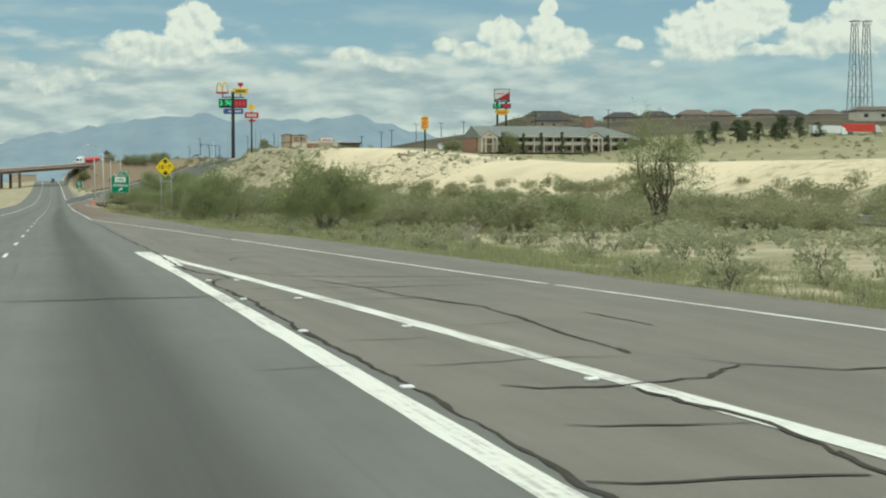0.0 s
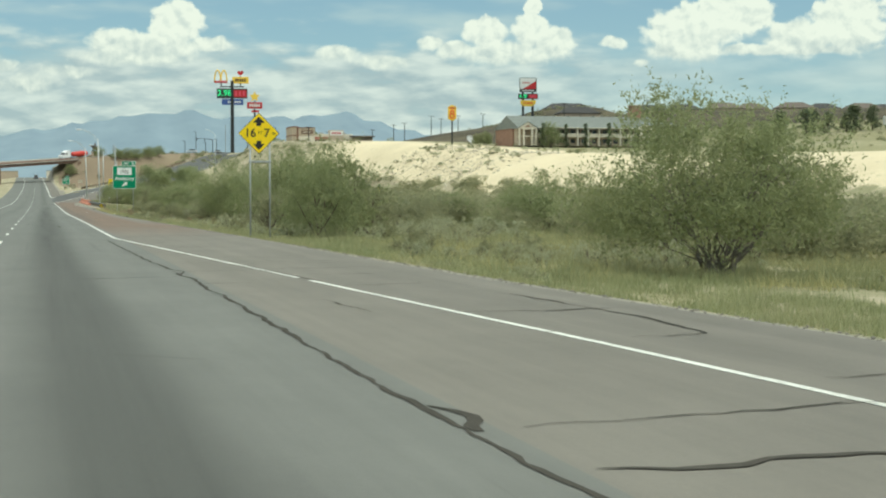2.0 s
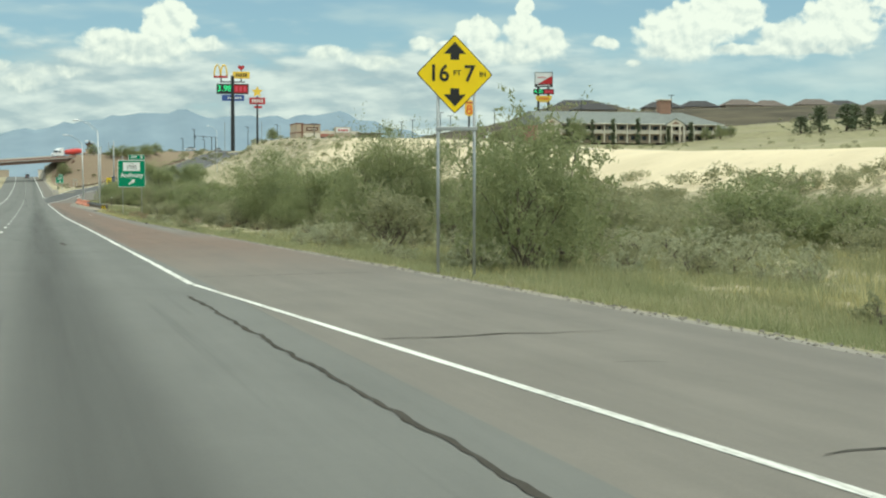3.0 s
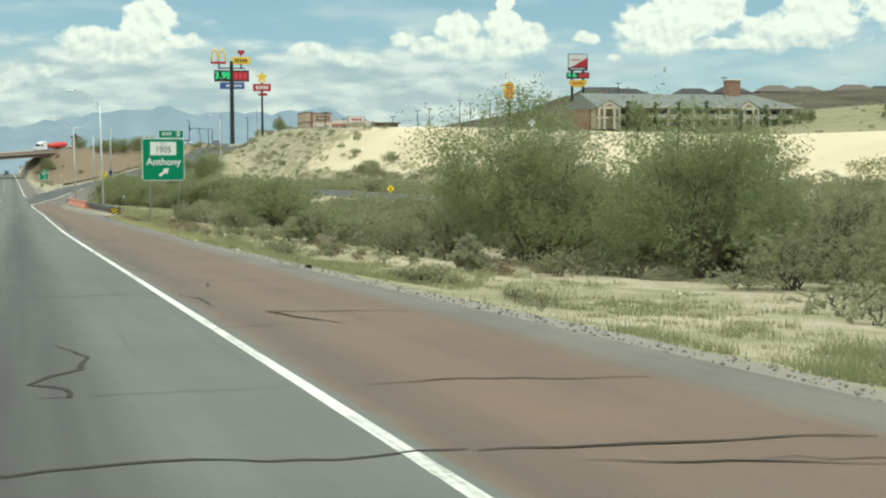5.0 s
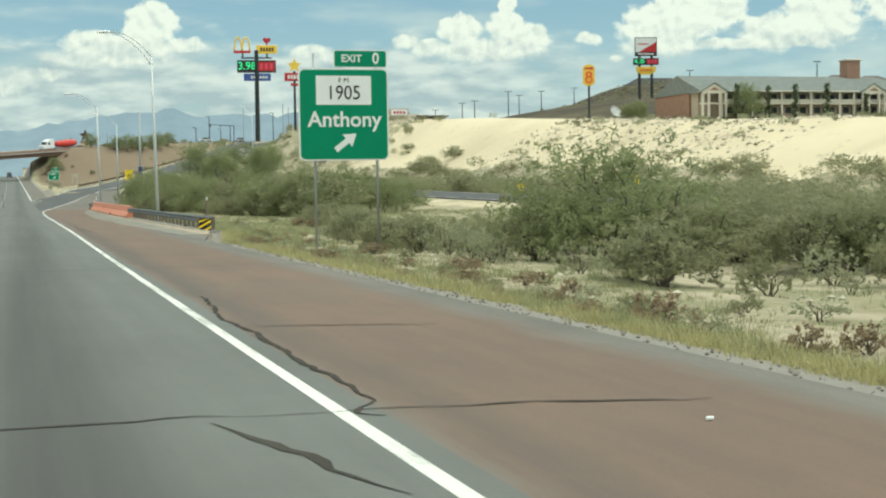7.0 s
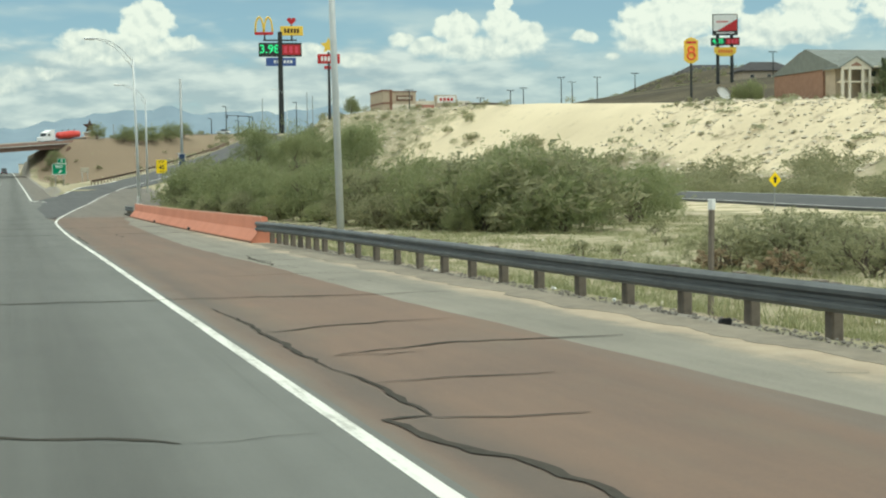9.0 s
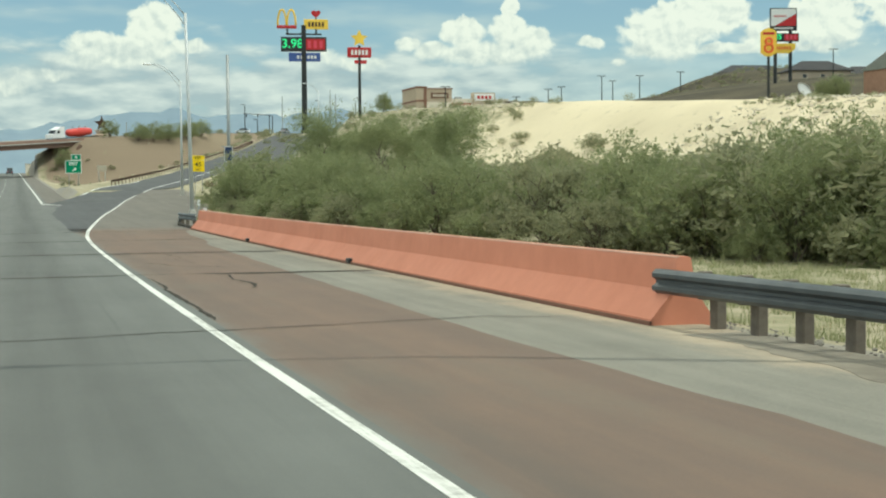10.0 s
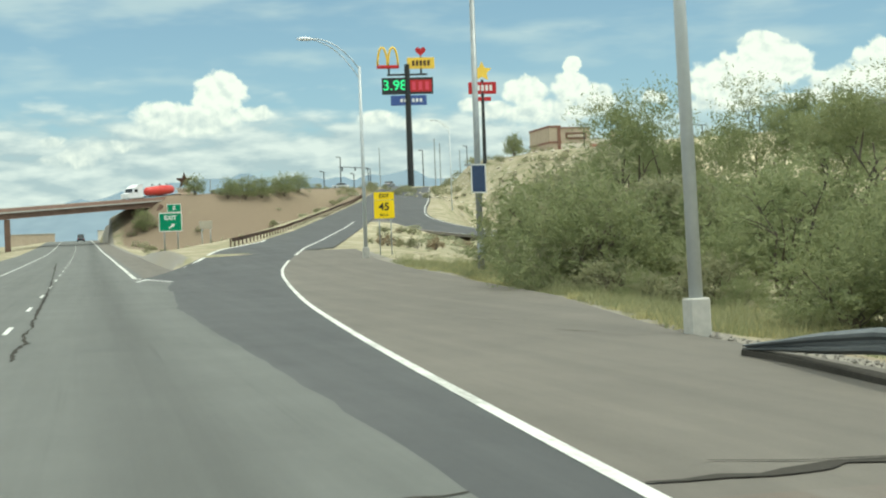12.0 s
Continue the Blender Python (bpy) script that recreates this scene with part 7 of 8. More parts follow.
for lx, ly, lh in ((132, 770, 10), (153, 770, 11), (163, 768, 11), (170, 775, 11), (182, 770, 12), (189, 778, 10), (196, 772, 10), (225, 700, 10), (240, 640, 11), (205, 760, 9), (118, 735, 9), (111, 704, 9), (211, 600, 9), (185, 565, 9)):
    lot_light(lx, ly, lh - 2.3)
for lx, ly, lh in ((61, 830, 8), (65, 842, 8), (70, 830, 11), (76, 835, 13), (82, 846, 8), (88, 850, 8), (102, 835, 12), (107, 840, 16), (111, 850, 15), (117, 838, 13), (30.4, 800, 18), (33.8, 805, 20), (38.6, 800, 9), (55, 850, 12), (48, 870, 12), (95, 870, 16), (125, 880, 14), (20, 900, 16), (67, 880, 14)):
    lot_light(lx, ly, lh, 1 if lh < 14 else 0, "thin pole at the interchange")
street_lamp(64.0, 640, 5.0, 21.4, plinth=False)


def signal_gantry():
    s = thing("traffic_signal", pose(84, 832, 18.6), "dark traffic signal mast with arm at the ramp top", "traffic signal")
    part("mast", tube(new_bm(), [(0, 0, -0.5), (0, 0, 7)], 0.15, 8), M_DPOLE, s)
    part("arm", tube(new_bm(), [(0, 0, 6.8), (-9, 0, 7.4)], [0.12, 0.08], 8), M_DPOLE, s)
    for x in (-4, -8):
        part("signal_head", box(new_bm(), (x, -0.2, 6.7), (0.4, 0.3, 1.1), 0.03), M_DPOLE, s)


signal_gantry()


def shed(x, y, w, h, mat, label, name="freight_box"):
    s = thing(name, pose(x, y, terrain(x, y)), label, "building")
    part("wall", box(new_bm(), (0, 0, h / 2 - 0.2), (w, 5, h), 0.04), mat, s)
    part("roof", box(new_bm(), (0, 0, h - 0.1), (w + 0.4, 5.4, 0.25), 0.03), M_STEEL, s)


shed(7.5, 905, 9, 5.0, M_CREAM, "pale shed beyond the overpass")
shed(18.0, 900, 12, 5.5, M_BRICK, "rust-red shed beyond the overpass")
shed(-20, 940, 16, 5, M_STUCCO, "low tan building beyond the overpass")


# ---------- plants ----------
def twig_mesh(rnd, h, w, stems, seg=5, lean=0.9, thick=1.0):
    """Crooked stems that fan out from the root; returns the mesh and the twig ends for leaves."""
    bm = new_bm()
    ends = []
    for k in range(stems):
        a = 2 * pi * (k + rnd.random() * 0.8) / stems
        reach = w / 2 * (0.25 + 0.65 * rnd.random()) * lean
        top = h * (0.62 + 0.34 * rnd.random()) * (1 - 0.25 * reach / (w / 2))
        p = Vector((0.08 * w * rnd.uniform(-1, 1), 0.08 * w * rnd.uniform(-1, 1), -0.15))
        pts, n = [p], 5
        for i in range(1, n + 1):
            t = i / n
            q = Vector((reach * t ** 0.8 * cos(a), reach * t ** 0.8 * sin(a), top * t)) + Vector((rnd.uniform(-1, 1), rnd.uniform(-1, 1), rnd.uniform(-0.4, 0.4))) * 0.05 * h
            pts.append(q)
        r = (0.0095 * h + 0.010) * thick
        tube(bm, pts, [r * (1.15 - 0.85 * i / n) for i in range(n + 1)], seg, cap=False)
        ends += [(pts[i].lerp(pts[i + 1], u), 0.35 + 0.65 * (i + u) / n) for i in range(1, n) for u in (0.0, 0.5)] + [(pts[-1], 1.0)] * 2
        for j in range(4):
            i = rnd.randint(2, n - 1)
            b = pts[i]
            out = Vector((rnd.uniform(-1, 1), rnd.uniform(-1, 1), rnd.uniform(0.1, 0.9))).normalized() * (0.16 * w + 0.10 * h) * rnd.uniform(0.5, 1.1)
            mid = b + out * 0.55 + Vector((0, 0, 0.03 * h))
            tube(bm, [b, mid, b + out], [r * 0.42, r * 0.3, r * 0.14], 4, cap=False)
            ends += [(mid, 0.8), (b + out, 1.0), (b + out * 0.8, 1.0)]
    return bm, ends


def leaf_mesh(name, rng, ends, count, size, spread, mat, droop=0.0, zmin=0.02, thin=0.30):
    """Fine leaflets set along thin sprays that spring from the twig ends."""
    pos = np.array([list(e[0]) for e in ends])
    wt_ = np.array([e[1] for e in ends])
    per = 13
    ns = count // per
    pick = rng.choice(len(ends), ns, p=wt_ / wt_.sum())
    root = pos[pick] + rng.normal(0, 1, (ns, 3)) * spread * 0.75 * (1, 1, 0.8)
    way = rng.normal(0, 1, (ns, 3)) + (0, 0, 0.55 - droop)
    way /= np.linalg.norm(way, axis=1, keepdims=True)
    t = np.tile(np.linspace(0.1, 1.0, per), ns)[:, None]
    span = np.repeat(spread * rng.uniform(0.9, 1.9, (ns, 1)), per, 0)
    sid = np.repeat(np.arange(ns), per)
    n = ns * per
    c = root[sid] + way[sid] * t * span + rng.normal(0, 1, (n, 3)) * 0.11 * spread
    c[:, 2] = np.maximum(c[:, 2], zmin)
    d = way[sid] * 0.5 + rng.normal(0, 1, (n, 3))
    d /= np.linalg.norm(d, axis=1, keepdims=True)
    e = rng.normal(0, 1, (n, 3))
    e -= d * (e * d).sum(1, keepdims=True)
    e /= np.linalg.norm(e, axis=1, keepdims=True)
    s = size * (0.6 + 0.8 * rng.random((n, 1)))
    v = np.stack([c - d * s * 0.8 - e * s * thin, c - d * s * 0.8 + e * s * thin, c + d * s], 1).reshape(-1, 3)
    return np_mesh(name, v, np.arange(n * 3).reshape(-1, 3), mat)


def spire(rnd, h, w):
    """A straight trunk with whorls of short boughs that narrow to the tip."""
    bm, ends = new_bm(), []
    tube(bm, [(0, 0, -0.3), (0.02 * h, 0, h * 0.5), (0, 0, h * 0.97)], [0.022 * h, 0.014 * h, 0.004 * h], 6, cap=False)
    for k in range(34):
        t = 0.06 + 0.92 * (k + rnd.random()) / 34
        r = w / 2 * min(1.0, 0.55 + 2.5 * t) * (1 - t) ** 0.75 * rnd.uniform(0.7, 1.1)
        g = rnd.uniform(0, 2 * pi)
        tip = Vector((r * cos(g), r * sin(g), h * t + 0.12 * r))
        tube(bm, [(0, 0, h * t), tip], [0.006 * h, 0.002 * h], 4, cap=False)
        ends += [(tip * f + Vector((0, 0, h * t * (1 - f))), 0.5 + 0.5 * f) for f in (0.3, 0.6, 0.85, 1.0)]
    return bm, ends


def crown_mesh(name, rng, h, w, leaves, size, mat, clumps, low=0.1, wisp=0.5, gap=0.0, core=0.35, uneven=0.34):
    """A crown of leaf clumps under an uneven dome, with thin upright sprays that break its outline."""
    seed = rng.uniform(0, 90, 3)
    z0, zc = low * h, h * (low + (1 - low) * 0.36)
    heart = []
    while len(heart) < clumps:
        d = rng.normal(0, 1, 3)
        d /= np.linalg.norm(d)
        if d[2] < -0.75:
            continue
        lump = 1 + uneven * noise.noise(Vector(d * 1.7 + seed)) + 0.20 * noise.noise(Vector(d * 3.9 + seed))
        if gap and noise.noise(Vector(d * 2.6 - seed)) < gap - 0.55:
            continue
        r = min((core + (1 - core) * rng.random() ** 0.6) * lump, 1.12)
        up = (h - zc) if d[2] > 0 else (zc - z0)
        full = 1.0 if d[2] > 0 else 1 / max(0.66, (1 - d[2] ** 2)) ** 0.5  # the foot stays broad
        heart.append((w / 2 * 0.90 * r * d[0] * full, w / 2 * 0.90 * r * d[1] * full, zc + up * 0.90 * r * d[2]))
    heart = np.array(heart)
    heart[:, 2] = np.maximum(heart[:, 2], z0 + 0.04 * h)
    per = 12
    ns = leaves // per
    sid = rng.integers(0, clumps, ns)
    rc = (0.044 * (w + h) * rng.uniform(0.6, 1.35, clumps))[sid][:, None]
    root = heart[sid] + np.clip(rng.normal(0, 1, (ns, 3)), -1.7, 1.7) * rc * (1.0, 1.0, 0.72)
    out = heart[sid] - (0, 0, zc)
    out /= np.linalg.norm(out, axis=1, keepdims=True) + 1e-6
    way = rng.normal(0, 0.7, (ns, 3)) + out * 0.5 + (0, 0, wisp)
    way /= np.linalg.norm(way, axis=1, keepdims=True)
    n = ns * per
    k = np.repeat(np.arange(ns), per)
    t = np.tile(np.linspace(0.0, 1.0, per), ns)[:, None]
    span = (rc * rng.uniform(0.5, 1.5, (ns, 1)))[k]
    c = root[k] + way[k] * t * span + np.clip(rng.normal(0, 1, (n, 3)), -1.8, 1.8) * 0.14 * rc[k]
    c[:, 2] = np.maximum(c[:, 2], 0.02)
    d = way[k] * 0.6 + rng.normal(0, 1, (n, 3))
    d /= np.linalg.norm(d, axis=1, keepdims=True)
    e = rng.normal(0, 1, (n, 3))
    e -= d * (e * d).sum(1, keepdims=True)
    e /= np.linalg.norm(e, axis=1, keepdims=True)
    s = size * (0.6 + 0.8 * rng.random((n, 1)))
    v = np.stack([c - d * s * 0.8 - e * s * 0.34, c - d * s * 0.8 + e * s * 0.34, c + d * s], 1).reshape(-1, 3)
    return np_mesh(name, v, np.arange(n * 3).reshape(-1, 3), mat)


def plant_kind(name, label, category, seed, h, w, stems, leaves, size, mat, clumps=0, bark=M_BARK, parts=("woody_base", "crown"), group="roadside shrubs", lean=0.9, thick=1.0, conifer=False, spread=0.2, **crown):
    rnd, rng = random.Random(seed), np.random.default_rng(seed)
    bm, ends = spire(rnd, h, w) if conifer else twig_mesh(rnd, h * 0.92, w * 0.9, stems, lean=lean, thick=thick)
    p = thing(name, pose(0, 0, -50), label, category, group)
    part(parts[0], bm, bark, p)
    if clumps:
        me = crown_mesh(parts[1], rng, h, w, leaves, size, mat, clumps, **crown)
    else:
        me = leaf_mesh(parts[1], rng, ends, leaves, size, spread, mat)
    part(parts[1], me, mat, p)
    p["height"], p["width"] = h, w
    return p


CREO = [plant_kind("creosote_bush", "olive-green creosote bush with thin dark stems on sandy ground", "bush", 11 + k, 2.2 + 0.25 * k, 2.9 + 0.2 * k, 12, 5400, 0.075, M_LEAF, 60, low=0.0, wisp=0.9, gap=0.18) for k in range(5)]
LOWB = [plant_kind("low_bush", "low rounded olive desert bush", "bush", 31 + k, 0.9, 1.5, 6, 1300, 0.05, M_LEAF, 22, low=0.0, wisp=0.5) for k in range(3)]
SAGE = [plant_kind("sage_bush", "pale grey-green sage bush", "bush", 41 + k, 0.8, 1.4, 6, 1500, 0.042, M_SAGE, 26, low=0.0, wisp=0.7) for k in range(3)]
MESQ = [plant_kind("mesquite_tree", "spreading green mesquite tree with several dark crooked trunks", "tree", 51 + k, 4.6, 5.8, 9, 12500, 0.095, M_MESQ, 110, parts=("trunk", "crown"), group="mesquite trees", low=0.0, wisp=0.55, gap=0.16) for k in range(4)]
TALL = [plant_kind("tall_mesquite_tree", "tall mesquite tree with bare forked trunks under an open crown", "tree", 61 + k, 9.6, 5.6, 6, 12500, 0.095, M_MESQ, 15, parts=("trunk", "crown"), group="mesquite trees", low=0.56, wisp=0.1, gap=0.32, core=0.6, uneven=0.6, thick=1.3, lean=0.75) for k in range(3)]
FAN = plant_kind("mesquite_tree", "lone rounded mesquite with fanned dark stems beside the merge lane", "tree", 58, 4.4, 6.4, 34, 40000, 0.06, M_MESQ, 120, bark=M_GREYBARK, thick=0.5, lean=1.15, parts=("trunk", "crown"), group="mesquite trees", low=0.07, wisp=1.2, gap=0.42, uneven=0.62)
BROAD = [plant_kind("mesquite_tree", "broad feathery mesquite tree beside the red shoulder", "tree", 53 + 7 * k, 5.4, 7.2, 14, 56000, 0.06, M_MESQ, 130, parts=("trunk", "crown"), group="mesquite trees", low=0.0, wisp=1.1, gap=0.44, core=0.25, uneven=0.62, thick=0.7) for k in range(2)]
AIRY = plant_kind("mesquite_tree", "tall airy mesquite with bare lower stems in the open scrub", "tree", 57, 7.6, 5.4, 14, 16000, 0.07, M_MESQ, 70, parts=("trunk", "crown"), group="mesquite trees", low=0.22, wisp=0.6, gap=0.30)
DEAD = plant_kind("dead_bush", "dry bleached bush with bare branches", "bush", 71, 1.3, 2.0, 7, 130, 0.05, M_STRAW, bark=M_BLEACH)
TUFT = plant_kind("grass_clump", "tall pale dry grass clump", "grass", 81, 1.25, 0.8, 14, 2400, 0.07, M_SAGE, 30, bark=M_BLEACH, parts=("stalk_base", "tuft"), low=0.0, wisp=2.5)
RUSSET = plant_kind("dry_weed_clump", "low russet-brown dry weed clump in the verge", "weed", 85, 0.55, 0.9, 7, 1100, 0.045, M_RUSSET, 22, parts=("stalk_base", "tuft"), low=0.0, wisp=0.9)
CYPRESS = plant_kind("cypress_tree", "slim dark cypress beside the motel", "tree", 91, 8.6, 1.5, 6, 2600, 0.22, M_PINE, spread=0.26, parts=("trunk", "crown"), conifer=True, group="motel cypresses")
PINE = [plant_kind("conifer_tree", "dark green conifer on the terrace", "tree", 95 + k, 9.0, 5.2, 9, 3600, 0.26, M_PINE, spread=0.5, parts=("trunk", "crown"), conifer=True, group="terrace conifers") for k in range(2)]
ALL_KINDS = [FAN, AIRY] + BROAD + CREO + LOWB + SAGE + MESQ + TALL + [DEAD, TUFT, RUSSET, CYPRESS] + PINE
placed = random.Random(5)
SPOTS = []
FAR_SCRUB, FAR_SAGE = [], []


def clear_of_trees(x, y):  # open ground before the lone trees, and the sandy flat below the frontage road
    return 9.5 < x < 29 and 77 < y < 104 or 9.0 < x < 20.5 and 188 < y < 208 or x < 17 and 166 < y < 190 or x < 27 and 104 < y < 158 or x < 18 and 208 < y < 221


def open_flat(x, y):
    return x > 19 and y > 240 + 1.3 * x and y < 350


def scrub_height(x, y):  # the browsed scrub before the frontage road stays low
    low = smooth(206, 214, y) * (1 - smooth(250, 258, y)) * smooth(12, 14, x)
    return 9.0 - (7.1 + 0.35 * smooth(20, 34, x)) * low


def plant(kind, x, y, h=None, w=None, clear=0.0):
    """A copy that stands on the ground, scaled to the height and spread given."""
    if h and h > scrub_height(x, y):
        h = scrub_height(x, y) * placed.uniform(0.75, 1.0)
    if kind in CREO and x > 23 and y > 40:  # far in, the bushes run together
        if open_flat(x, y) and h > 2:
            return None
        FAR_SCRUB.append((x, y, h * (1 - 0.35 * smooth(26, 40, x) * (1 - smooth(320, 335, y)))))
        return None
    if kind in SAGE and (x > 25 or 250 < y < 345 and x > 14):
        FAR_SAGE.append((x, y, h))
        return None
    if clear and any((x - a) ** 2 + (y - b) ** 2 < clear ** 2 for a, b in SPOTS[-160:]):
        return None
    sz = (h or kind["height"]) / kind["height"]
    if kind is TUFT and h:
        w = h * 0.75
    sx = (w or kind["width"] * sz) / kind["width"]
    ob = copy_thing(kind, pose(x, y, terrain(x, y), 0, 0, placed.uniform(0, 360)))
    ob.scale = (sx, sx * placed.uniform(0.9, 1.1), sz)
    SPOTS.append((x, y))
    return ob


# plants that can be told apart from the road
NAMED = [(FAN, 17.6, 98.0, 4.9, 7.2), (AIRY, 40.4, 94.6, 7.8, 5.4), (BROAD[0], 17.6, 204.4, 5.9, 7.2), (BROAD[1], 18.9, 193.6, 5.2, 6.4), (BROAD[1], 17.0, 165.0, 6.2, 6.8), (CREO[2], 15.4, 208.0, 2.2, 3.0), (CREO[4], 20.8, 209.5, 2.9, 3.8), (CREO[0], 20.6, 196.8, 2.4, 3.4), (CREO[3], 21.4, 190.0, 2.6, 3.6), (CREO[1], 19.6, 169.0, 2.6, 3.6), (CREO[2], 19.4, 161.0, 2.4, 3.4), (MESQ[1], 22.6, 182.0, 3.0, 4.4), (CREO[0], 20.4, 176.0, 2.3, 3.4), (MESQ[0], 17.5, 259.4, 4.2, 6.2),
         (MESQ[3], 22.8, 206.5, 4.0, 5.6), (CREO[1], 20.6, 200.5, 3.0, 4.0), (MESQ[2], 13.4, 133.0, 4.8, 4.6), (MESQ[1], 12.2, 129.4, 3.6, 3.6), (CREO[4], 15.6, 136.0, 3.4, 4.0), (CREO[2], 12.4, 146.0, 2.6, 3.2),
         (TUFT, 12.1, 194.6, 1.15, 1.0), (MESQ[3], 14.4, 226.4, 2.2, 4.0), (CREO[2], 16.4, 230.0, 2.1, 3.6), (CREO[0], 13.2, 223.2, 1.7, 2.6), (CREO[4], 18.8, 234.0, 2.3, 3.8), (CREO[3], 17.2, 238.4, 2.1, 3.6), (CREO[0], 16.0, 262.4, 2.6, 3.6), (CREO[1], 18.8, 264.0, 3.0, 4.0),
         (CREO[3], 18.2, 276.0, 1.3, 1.8), (SAGE[1], 13.5, 246.8, 1.0, 1.7), (SAGE[0], 11.8, 157.3, 0.95, 2.0), (SAGE[2], 13.0, 158.6, 0.9, 1.8), (CREO[0], 20.6, 276.6, 1.1, 1.8), (CREO[0], 19.6, 314.4, 1.7, 3.3), (CREO[3], 19.3, 317.4, 1.4, 2.8), (CREO[4], 19.9, 311.2, 1.5, 3.0), (CREO[1], 21.7, 316.0, 1.5, 3.0), (RUSSET, 18.4, 313.2, 0.6, 1.6), (RUSSET, 18.2, 316.0, 0.5, 1.3), (CREO[2], 22.4, 318.0, 1.3, 1.8),
         (CREO[2], 26.5, 96.5, 2.4, 3.4), (MESQ[1], 29.2, 100.0, 2.9, 4.2), (CREO[4], 32.0, 96.0, 2.5, 3.4), (CREO[3], 34.5, 101.5, 2.6, 3.8), (MESQ[0], 31.0, 107.0, 3.0, 4.4), (CREO[1], 27.0, 107.0, 2.3, 3.4), (CREO[0], 24.6, 110.0, 2.2, 3.4), (DEAD, 20.0, 69.6, 1.9, 2.2),
         (MESQ[2], 27.0, 360.0, 4.8, 5.8), (MESQ[0], 31.0, 362.0, 5.0, 6.4), (MESQ[3], 22.8, 364.0, 4.0, 5.4), (MESQ[1], 34.0, 359.0, 3.3, 5.2), (MESQ[2], 38.5, 368.0, 3.6, 6.0)]
for kind, x, y, h, w in NAMED:
    plant(kind, x, y, h, w)
# the thicket behind the barrier, taller towards the ramp


def thicket_front(y):
    return max(lerp(y, [346, 360, 385, 400], [25, 20.5, 16.0, 15.0]), 0.285 * (y - 373) + 0.5 + 1.1 * smooth(418, 440, y))


for k in range(135):
    y = placed.uniform(348, 468)
    t = (y - 334) / 134
    x = placed.uniform(thicket_front(y), min(34 + 6 * t, 17.2 + 0.5 * (y - 330)))
    h = placed.uniform(2.8, 4.3) * (1 + 0.22 * smooth(390, 430, y))
    plant(MESQ[k % 4] if placed.random() < 0.65 else CREO[k % 5], x, y, h, h * placed.uniform(1.05, 1.5), clear=1.3)
for k, (x, y, h, w) in enumerate(((28.5, 440, 13.9, 4.8), (29.2, 434.4, 13.2, 4.6), (32.8, 435.5, 12.8, 4.6), (25.9, 442, 10.2, 5.0), (28.8, 451, 11.2, 5.0), (36.2, 442, 11.6, 5.6), (33.4, 426, 8.2, 5.2), (26.6, 421, 7.0, 4.8))):
    plant(TALL[k % 3], x, y, h, w)
for k in range(95):  # lower growth along the edge of the thicket
    y = placed.uniform(350, 446)
    x = thicket_front(y) + placed.uniform(-0.8, 1.4)
    h = placed.uniform(1.1, 2.3) * (1 - 0.3 * smooth(396, 404, y))
    if y < 400 or k % 2:
        plant(placed.choice(CREO + MESQ), x, y, h, h * placed.uniform(1.3, 1.9), clear=0.9)
# the scrub between the road and the frontage road: single bushes near by, the rest as one mass
for k in range(1750):
    y = placed.uniform(8, 330)
    x = 12.5 + 44 * placed.random() ** 0.9
    dens = 0.74 + 0.9 * noise.noise((x * 0.05, y * 0.03, 11.0))
    near = x < 19
    if y < 80:
        dens -= 0.30 * (1 - smooth(24, 40, x))
    if 288 < y < 334:
        dens -= 0.8
    if near:
        dens -= 0.25
    if placed.random() > dens + 0.15 or clear_of_trees(x, y):
        continue
    if open_flat(x, y):
        if k % 3 == 0:
            h = placed.uniform(0.25, 0.75)
            plant(placed.choice(LOWB + SAGE), x, y, h, h * placed.uniform(1.5, 2.3), clear=1.2)
        continue
    if y < 82 and x < 44:  # low grey mounds on the open ground by the merge lane
        if k % 2:
            h = placed.uniform(0.55, 1.2)
            plant(SAGE[k % 3], x, y, h, h * placed.uniform(1.4, 1.9), clear=1.3)
        continue
    if near or y < 50 and x < 30:
        kind = placed.choice(LOWB + SAGE + SAGE + [CREO[0]])
        h = placed.uniform(0.5, 1.2) if kind not in CREO else placed.uniform(1.2, 1.9)
        if x < 26:
            wide = h * placed.uniform(1.3, 2.0)
            if y < 125 and x < 19:
                if k % 2:
                    plant(SAGE[k % 3], x, y, min(h, 1.0), min(wide, 1.8), clear=0.8)
            else:
                plant(kind, x, y, h, wide, clear=0.8)
    elif x < 36 and len(SPOTS) < 760:
        kind = placed.choice(CREO + CREO + [MESQ[k % 4]])
        h = placed.uniform(1.4, 2.8) * (1.15 if kind in MESQ else 1.0)
        plant(kind, x, y, h, h * placed.uniform(1.4, 2.1), clear=1.2)
    else:
        FAR_SCRUB.append((x, y, min(placed.uniform(0.9, 2.1), scrub_height(x, y))))
# mixed scrub that closes the view between the shoulder and the frontage road
for k in range(420):
    y = placed.uniform(150, 303)
    x = paved(y) + 6.5 + 24 * placed.random() ** 1.15
    if noise.noise((x * 0.09, y * 0.05, 41.0)) < -0.2 - 0.1 * (x > 22) or clear_of_trees(x, y) or open_flat(x, y):
        continue
    far_in = smooth(14, 24, x)
    h = placed.uniform(0.5, 1.1) + far_in * placed.uniform(0.2, 1.5)
    kind = placed.choice(SAGE + LOWB) if h < 1.0 else placed.choice(CREO + [MESQ[k % 4]])
    plant(kind, x, y, h, h * placed.uniform(1.3, 2.0), clear=0.8)
